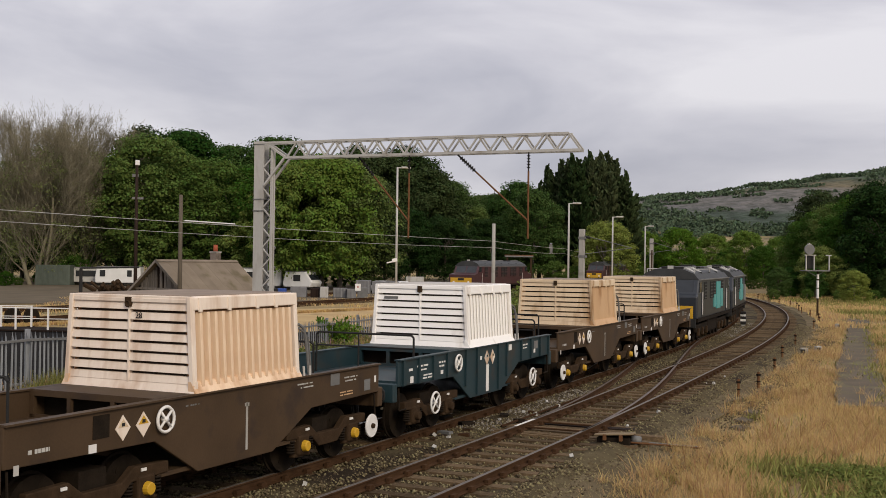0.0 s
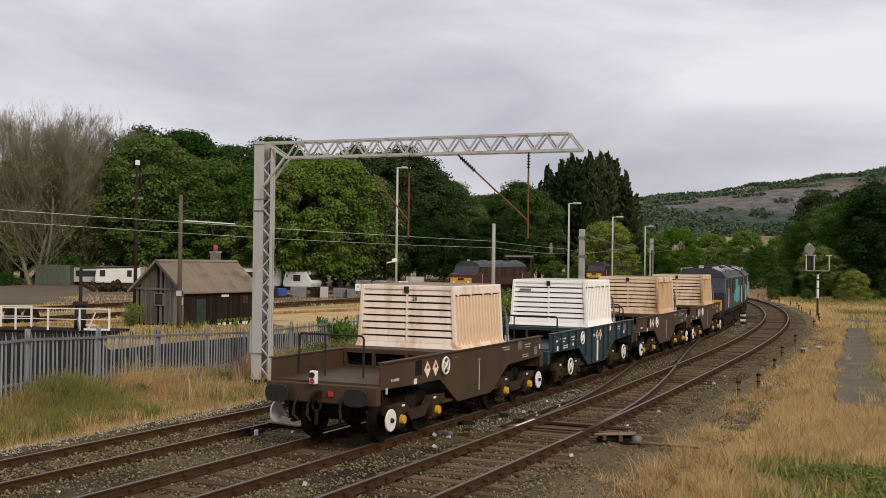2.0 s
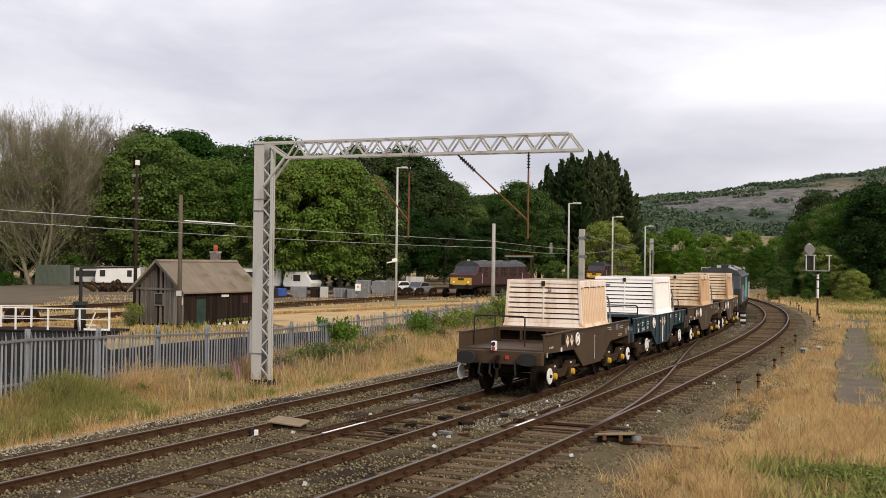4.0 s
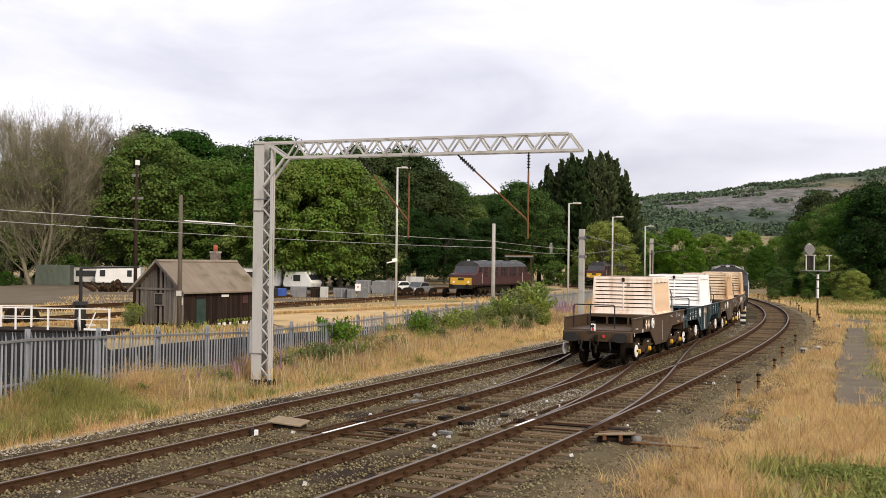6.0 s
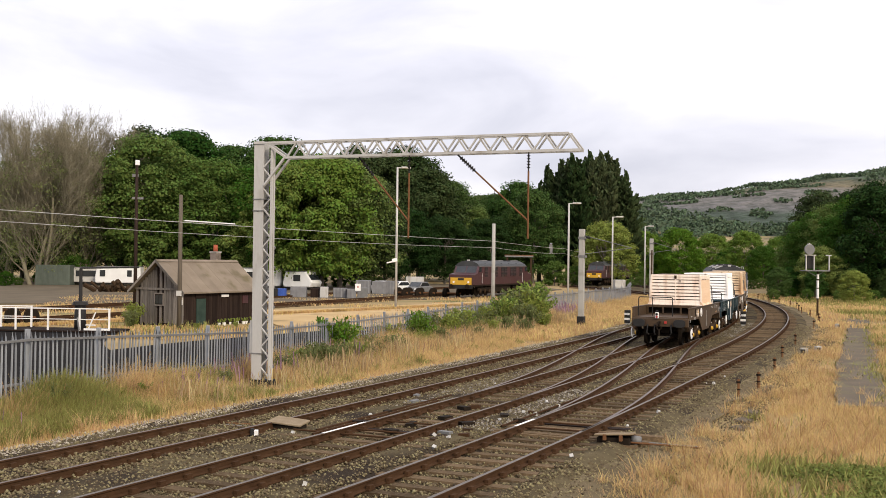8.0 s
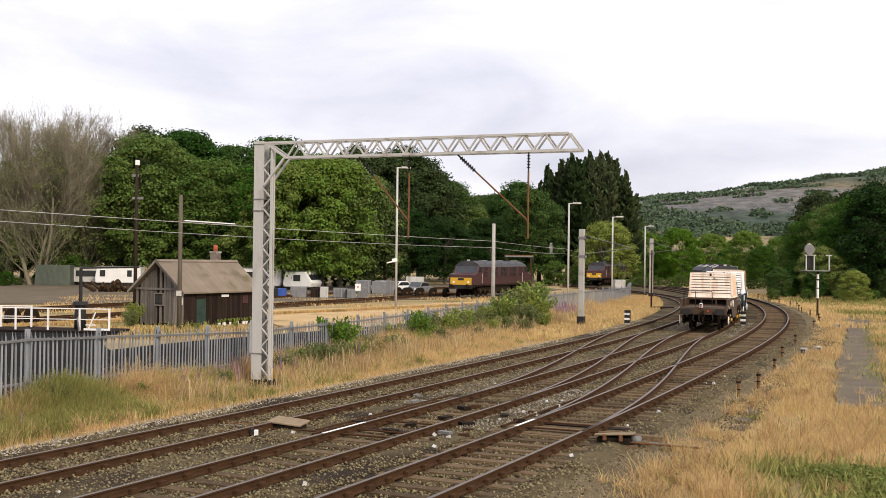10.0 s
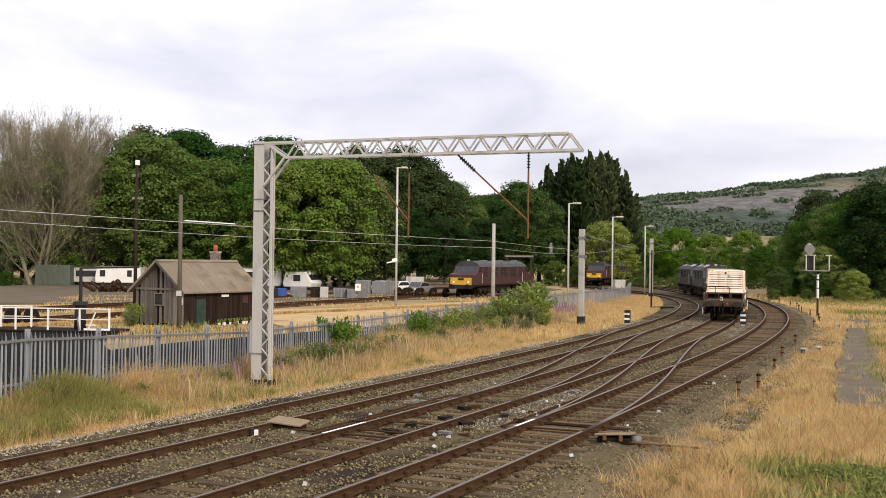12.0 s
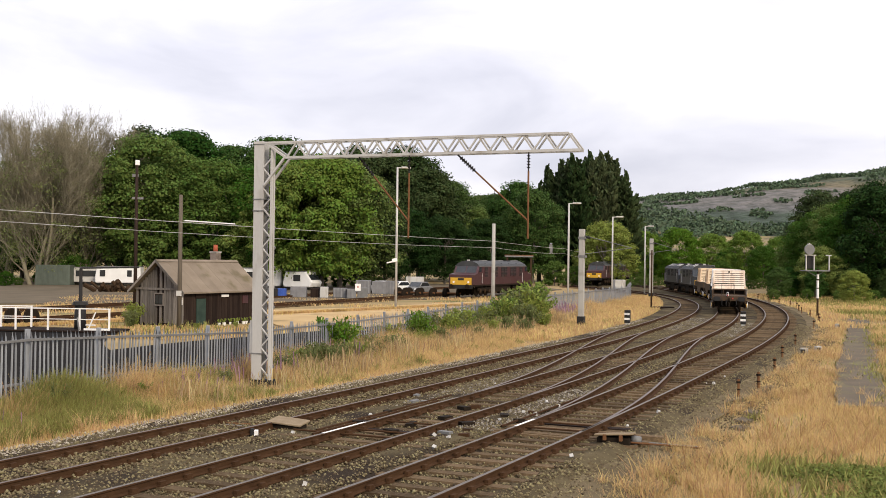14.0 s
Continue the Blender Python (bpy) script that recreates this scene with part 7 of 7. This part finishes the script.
scatter("dry_grass", spots_between(150000, -2, 90, left_in, -2.7, 1, dry_left, 1.5, tall_left), M["straw"], "tall dry straw-coloured grass", "grass", 0.42, 1.0, 0.0042, 1, 0.0)
scatter("brown_grass", spots_between(5000, -2, 90, left_in, -2.8, 2, dry_left, 1.4, tall_left), M["straw_dark"], "brown seeding grass stems", "grass", 0.5, 0.6, 0.005, 2, 0.5)
scatter("green_grass", spots_between(64000, -4, 70, left_in, -3.2, 3, green_left, 1.5, tall_left), M["greengrass"], "rank green grass and weeds", "grass", 0.42, 0.5, 0.012, 3)
scatter("fringe_grass", spots_between(5000, -2, 80, -3.1, -2.2, 9, None, 1.3), M["straw"], "sparse dry grass at the ballast edge", "grass", 0.2, 0.6, 0.01, 9)
scatter("dry_grass", spots_between(160000, -10, 62, 8.7, lambda s: 22 + 0.1 * s, 4, dry_right, 1.35), M["straw"], "tall dry straw-coloured grass on the verge", "grass", 0.25, 1.2, 0.0044, 4, 0.05)
scatter("brown_grass", spots_between(8000, -10, 62, 8.8, lambda s: 22 + 0.1 * s, 5, dry_right, 1.35), M["straw_dark"], "brown seeding grass stems on the verge", "grass", 0.44, 0.7, 0.005, 5, 0.5)
scatter("green_weeds", spots_between(30000, -14, 50, 10.0, 26, 6, green_right, 1.2), M["greengrass"], "low green weeds on the verge", "weeds", 0.28, 0.7, 0.02, 6)
scatter("far_dry_grass", spots_between(26000, 55, 125, 9.0, 34, 7, lambda x, y, s, l: 0.6 + patch(x, y, 0.15, 8)), M["straw"], "dry grass beyond the curve", "grass", 0.34, 0.6, 0.02, 7, 0.3)
scatter("far_dry_grass", spots_between(18000, 36, 108, lambda s: max(fence_at(s), -9) + 0.1, -2.3, 8, None), M["straw"], "dry grass between fence and far curve", "grass", 0.32, 0.6, 0.018, 8, 0.3)
scatter("yard_grass", [(x, y, -0.27, 0.8) for x, y in ((lambda u, v: (-24 + 33 * u + 4 * v, 58 + 46 * u + 6 * v))(rs.random(), rs.uniform(-1, 1)) for _ in range(14000))], M["straw"], "bleached dry grass in the yard", "grass", 0.25, 0.5, 0.02, 10, 0.3)
scatter("willowherb", spots_between(620, -2, 70, left_in, lambda s: fence_at(s) + 1.6, 11, lambda x, y, s, l: max(0.0, 0.25 + 1.5 * patch(x, y, 0.3, 12))), M["purple"], "purple flowering willowherb by the fence", "flowers", 0.95, 0.15, 0.011, 11, 0.8)
scatter("far_weeds", spots_between(26000, 44, 118, 11.5, 45, 13, lambda x, y, s, l: 0.45 + patch(x, y, 0.1, 14)), M["greengrass"], "green weeds and brambles beyond the verge", "weeds", 0.5, 0.7, 0.035, 13)

# tussocks
scatter("straw_tussocks", tufts(1500, -10, 60, 8.8, lambda s: 21 + 0.1 * s, 41, dry_right), M["straw"], "tussocks of dry straw-coloured grass", "grass", 0.40, 1.15, 0.0045, 41, 0.05)
scatter("brown_tussocks", tufts(380, -10, 60, 8.8, lambda s: 21 + 0.1 * s, 42, dry_right), M["straw_dark"], "tussocks of brown seeding grass", "grass", 0.42, 0.9, 0.005, 42, 0.3)
scatter("green_tussocks", tufts(420, -12, 60, 9.4, lambda s: 22 + 0.1 * s, 43, lambda x, y, s, l: max(0.12, green_right(x, y, s, l)), 40, 0.26), M["greengrass"], "green weed clumps on the verge", "weeds", 0.3, 0.9, 0.013, 43)
scatter("straw_tussocks", tufts(700, -2, 75, left_in, -2.9, 44, dry_left, 45, 0.24), M["straw"], "pale dry tussocks along the fence", "grass", 0.46, 1.0, 0.0045, 44, 0.05)
scatter("green_tussocks", tufts(520, -4, 75, left_in, -3.2, 45, lambda x, y, s, l: max(0.15, green_left(x, y, s, l)) * (abs(x - POST[0]) > 1.0 or abs(y - POST[1]) > 1.8), 40, 0.28), M["greengrass"], "green weed clumps along the fence", "weeds", 0.4, 0.8, 0.012, 45)

# a low carpet of leafy weeds
rl = np.random.RandomState(88)
cx, cy = rl.uniform(4.6, 10.5, 60000), rl.uniform(16.0, 22.6, 60000)
thick = np.array([0.35 + 1.1 * patch(a, b, 0.45, 71) - 0.55 * max(0.0, b - 20.6) - 0.5 * max(0.0, 6.2 - a) for a, b in zip(cx, cy)])
ok = thick > rl.rand(60000)
c = np.stack([cx[ok], cy[ok], np.array([level(a, b) for a, b in zip(cx[ok], cy[ok])]) + rl.uniform(0.02, 0.24, ok.sum()) * np.clip(thick[ok] + 0.3, 0.3, 1.1)], 1)
n = rl.normal(size=c.shape) * 0.5 + np.array([0, -0.2, 1.0])
u = np.cross(n, rl.normal(size=c.shape))
u /= np.linalg.norm(u, axis=1)[:, None]
v = np.cross(n / np.linalg.norm(n, axis=1)[:, None], u)
size = rl.uniform(0.015, 0.034, (len(c), 1))
tagged(new("leafy_weeds", quads("leafy_weeds", c, u * size, v * size * 0.8, M["weed_leaf"])), "low carpet of dark green leafy weeds", "weeds", kind="stuff")

# point timbers, rods and small gear
gear = thing("point_rodding", Matrix(), "long timbers and rusty rods of the points", "point gear")
for s, l0, l1, mt in ((4.9, 0.95, 4.7, "sleeper"), (5.6, 1.1, 4.7, "sleeper"), (6.4, 1.7, 4.8, "wood_dark"), (7.7, 5.0, 8.6, "sleeper"), (8.5, 5.0, 8.7, "sleeper"), (9.2, 5.1, 7.9, "wood_dark")):
    part("timber", Geo().box(-0.13, 0.13, -(l1 - l0) / 2, (l1 - l0) / 2, -0.06, 0.05), M[mt], gear, m=along(s, (l0 + l1) / 2, -0.19))
for s, l0, l1 in ((5.3, 1.4, 4.1), (8.1, 5.5, 8.2), (6.0, 2.4, 4.1), (7.4, 2.4, 4.1), (9.0, 5.5, 7.3)):
    part("rod", Geo().tube((0, -(l1 - l0) / 2, 0), (0, (l1 - l0) / 2, 0), 0.022, n=6), M["rail_rust"], gear, m=along(s, (l0 + l1) / 2, -0.10))
for s, l in ((6.2, 3.3), (7.0, 2.1), (8.6, 3.5), (9.6, 4.6), (8.0, 4.3), (10.4, 3.2)):
    part("gear_plate", Geo().box(-0.16, 0.16, -0.1, 0.1, -0.03, 0.05), M["dark_iron"], gear, m=along(s, l, -0.12) @ pose(0, 0, 0, 0, 0, 40 * s))
rg = random.Random(15)
for k in range(22):
    s = rg.uniform(4.8, 12.5)
    l = rg.choice((rg.uniform(1.0, 2.3), rg.uniform(2.8, 3.9), rg.uniform(4.3, 5.2)))
    a, b, h = rg.uniform(0.06, 0.2), rg.uniform(0.04, 0.1), rg.uniform(0.02, 0.06)
    part("fitting", Geo().box(-a, a, -b, b, -0.05, h), M[rg.choice(("dark_iron", "bogie", "galv_dark", "rail_rust"))], gear, m=along(s, l, -0.14) @ pose(0, 0, 0, rg.uniform(-6, 6), rg.uniform(-6, 6), rg.choice((0, 90)) + rg.uniform(-14, 14)))
for s0, s1, l in ((5.0, 11.5, 2.05), (5.5, 13.0, 1.85), (8.0, 15.0, 5.15)):
    part("long_rod", sweep(Geo(), [(-0.02, -0.13), (0.02, -0.13), (0.02, -0.09), (-0.02, -0.09)], lambda q, l=l: l, s0, s1, 0.8), M["rail_rust"], gear)
t = thing("track_marker", pose(-3.92, 23.75, -0.18), "tiny black and white marker beside the rail", "marker")
part("white_face", Geo().box(-0.03, 0.05, -0.05, 0.05, 0.0, 0.13), M["white"], t, bevel=0.01)
part("black_face", Geo().box(-0.11, -0.04, -0.05, 0.05, 0.0, 0.16), M["black"], t, bevel=0.01)
scatter("dead_stalks", spots_between(2600, 8, 62, left_in, lambda s: fence_at(s) + 3.2, 51, lambda x, y, s, l: max(0.0, 0.45 + 0.9 * patch(x, y, 0.4, 52))), M["stalk"], "dead straw-brown weed stalks by the fence", "weeds", 0.8, 0.35, 0.007, 51, 0.7)
rs = random.Random(77)
HUTG = [(-20.5 + 10.5 * rs.random(), 52.0 + 12.0 * rs.random()) for _ in range(9000)]
HUTG = [(x, y) for x, y in HUTG if y < 61.5 + 0.2 * abs(x + 14.3) and x > -4 - 0.25 * y and (x > -15.6 or y > 58.5)]
scatter("hut_grass", [(x, y, level(x, y) - 0.02, 0.6 + 0.8 * max(0.0, patch(x, y, 0.6, 61) + 0.3)) for x, y in HUTG], M["straw"], "dry grass in front of the hut", "grass", 0.24, 0.6, 0.014, 61, 0.3)
scatter("hut_weeds", [(x, y, level(x, y) - 0.02, 1.0) for x, y in HUTG[::6] if patch(x, y, 0.5, 63) > 0.05], M["greengrass"], "green weeds in front of the hut", "weeds", 0.5, 0.6, 0.02, 62)
YG = [(rs.uniform(-34, 10), rs.uniform(58, 118)) for _ in range(26000)]
YG = [(x, y) for x, y in YG if patch(x, y, 0.16, 65) > 0.02 and x < -8.5 + (y - 36) * 0.36 and not (-19.5 < x < -9 and 60 < y < 70)]
scatter("yard_tussocks", [(x, y, level(x, y), 0.8) for x, y in YG], M["straw"], "patches of bleached grass across the yard", "grass", 0.3, 0.6, 0.022, 64, 0.3)
# the train
TRAIN = []
for style, last, label in (("cream", True, "brown flask wagon with a rust-streaked cream louvred cover and tail lamp"), ("white", False, "dark teal flask wagon with a clean white louvred cover"), ("buff", False, "brown flask wagon with a buff louvred cover"), ("buff", False, "brown flask wagon with an orange-buff louvred cover next to the locomotive")):
    TRAIN.append(flask_wagon(style, last, label))
LOCOS = [locomotive(M["navy"], M["loco_roof"], "dark navy diesel locomotive with turquoise markings and yellow end", [(0.9, 2.05, 1.3, 1.3), (2.1, 1.9, 0.8, 0.9), (-0.3, 1.8, 0.7, 0.6)]), None]
LOCOS[1] = copy_thing(LOCOS[0], Matrix())

# rear of the train, metres along the line: the last wagon's middle
RUN = [(0.0, -1.28), (0.5, 0.95), (1.0, 3.29), (1.5, 5.45), (2.0, 7.77), (2.5, 9.99), (3.0, 12.39), (4.0, 17.0), (5.5, 24.03), (6.0, 26.53), (6.5, 28.97), (7.0, 31.45), (7.5, 33.95), (8.0, 36.6), (9.0, 42.6), (10.0, 48.8), (11.0, 54.8), (12.0, 60.6), (13.0, 66.1), (14.0, 71.2)]
PITCH = 9.72


def on_track(s, half):
    """The pose of a vehicle whose bogies ride the line half a base before and behind s."""
    a, b = at(s - half, lat_b(s - half) + 0.05), at(s + half, lat_b(s + half) + 0.05)
    c, d = (a + b) / 2, b - a
    return pose(c.x, c.y, 0, 0, 0, math.degrees(math.atan2(d.y, d.x)))


def motions():
    ts, ss = [t for t, _ in RUN], [s for _, s in RUN]
    times = np.arange(0, 14.01, 0.5)
    run = np.interp(times, ts, ss)
    for i, (w, sets) in enumerate(TRAIN):
        walk(w, [(float(t), on_track(float(s) + i * PITCH, 2.8)) for t, s in zip(times, run)])
        for ws, x in sets:
            spin = np.arange(0, 14.01, 0.125)
            walk(ws, [(float(t), pose(x, 0, WHEEL_R, 0, math.degrees((float(np.interp(t, ts, ss)) - ss[0]) / WHEEL_R), 0)) for t in spin])
    for i, c in enumerate(LOCOS):
        walk(c, [(float(t), on_track(float(s) + 3 * PITCH + 4.86 + 6.3 + i * 12.6, 3.6)) for t, s in zip(times, run)])


motions()
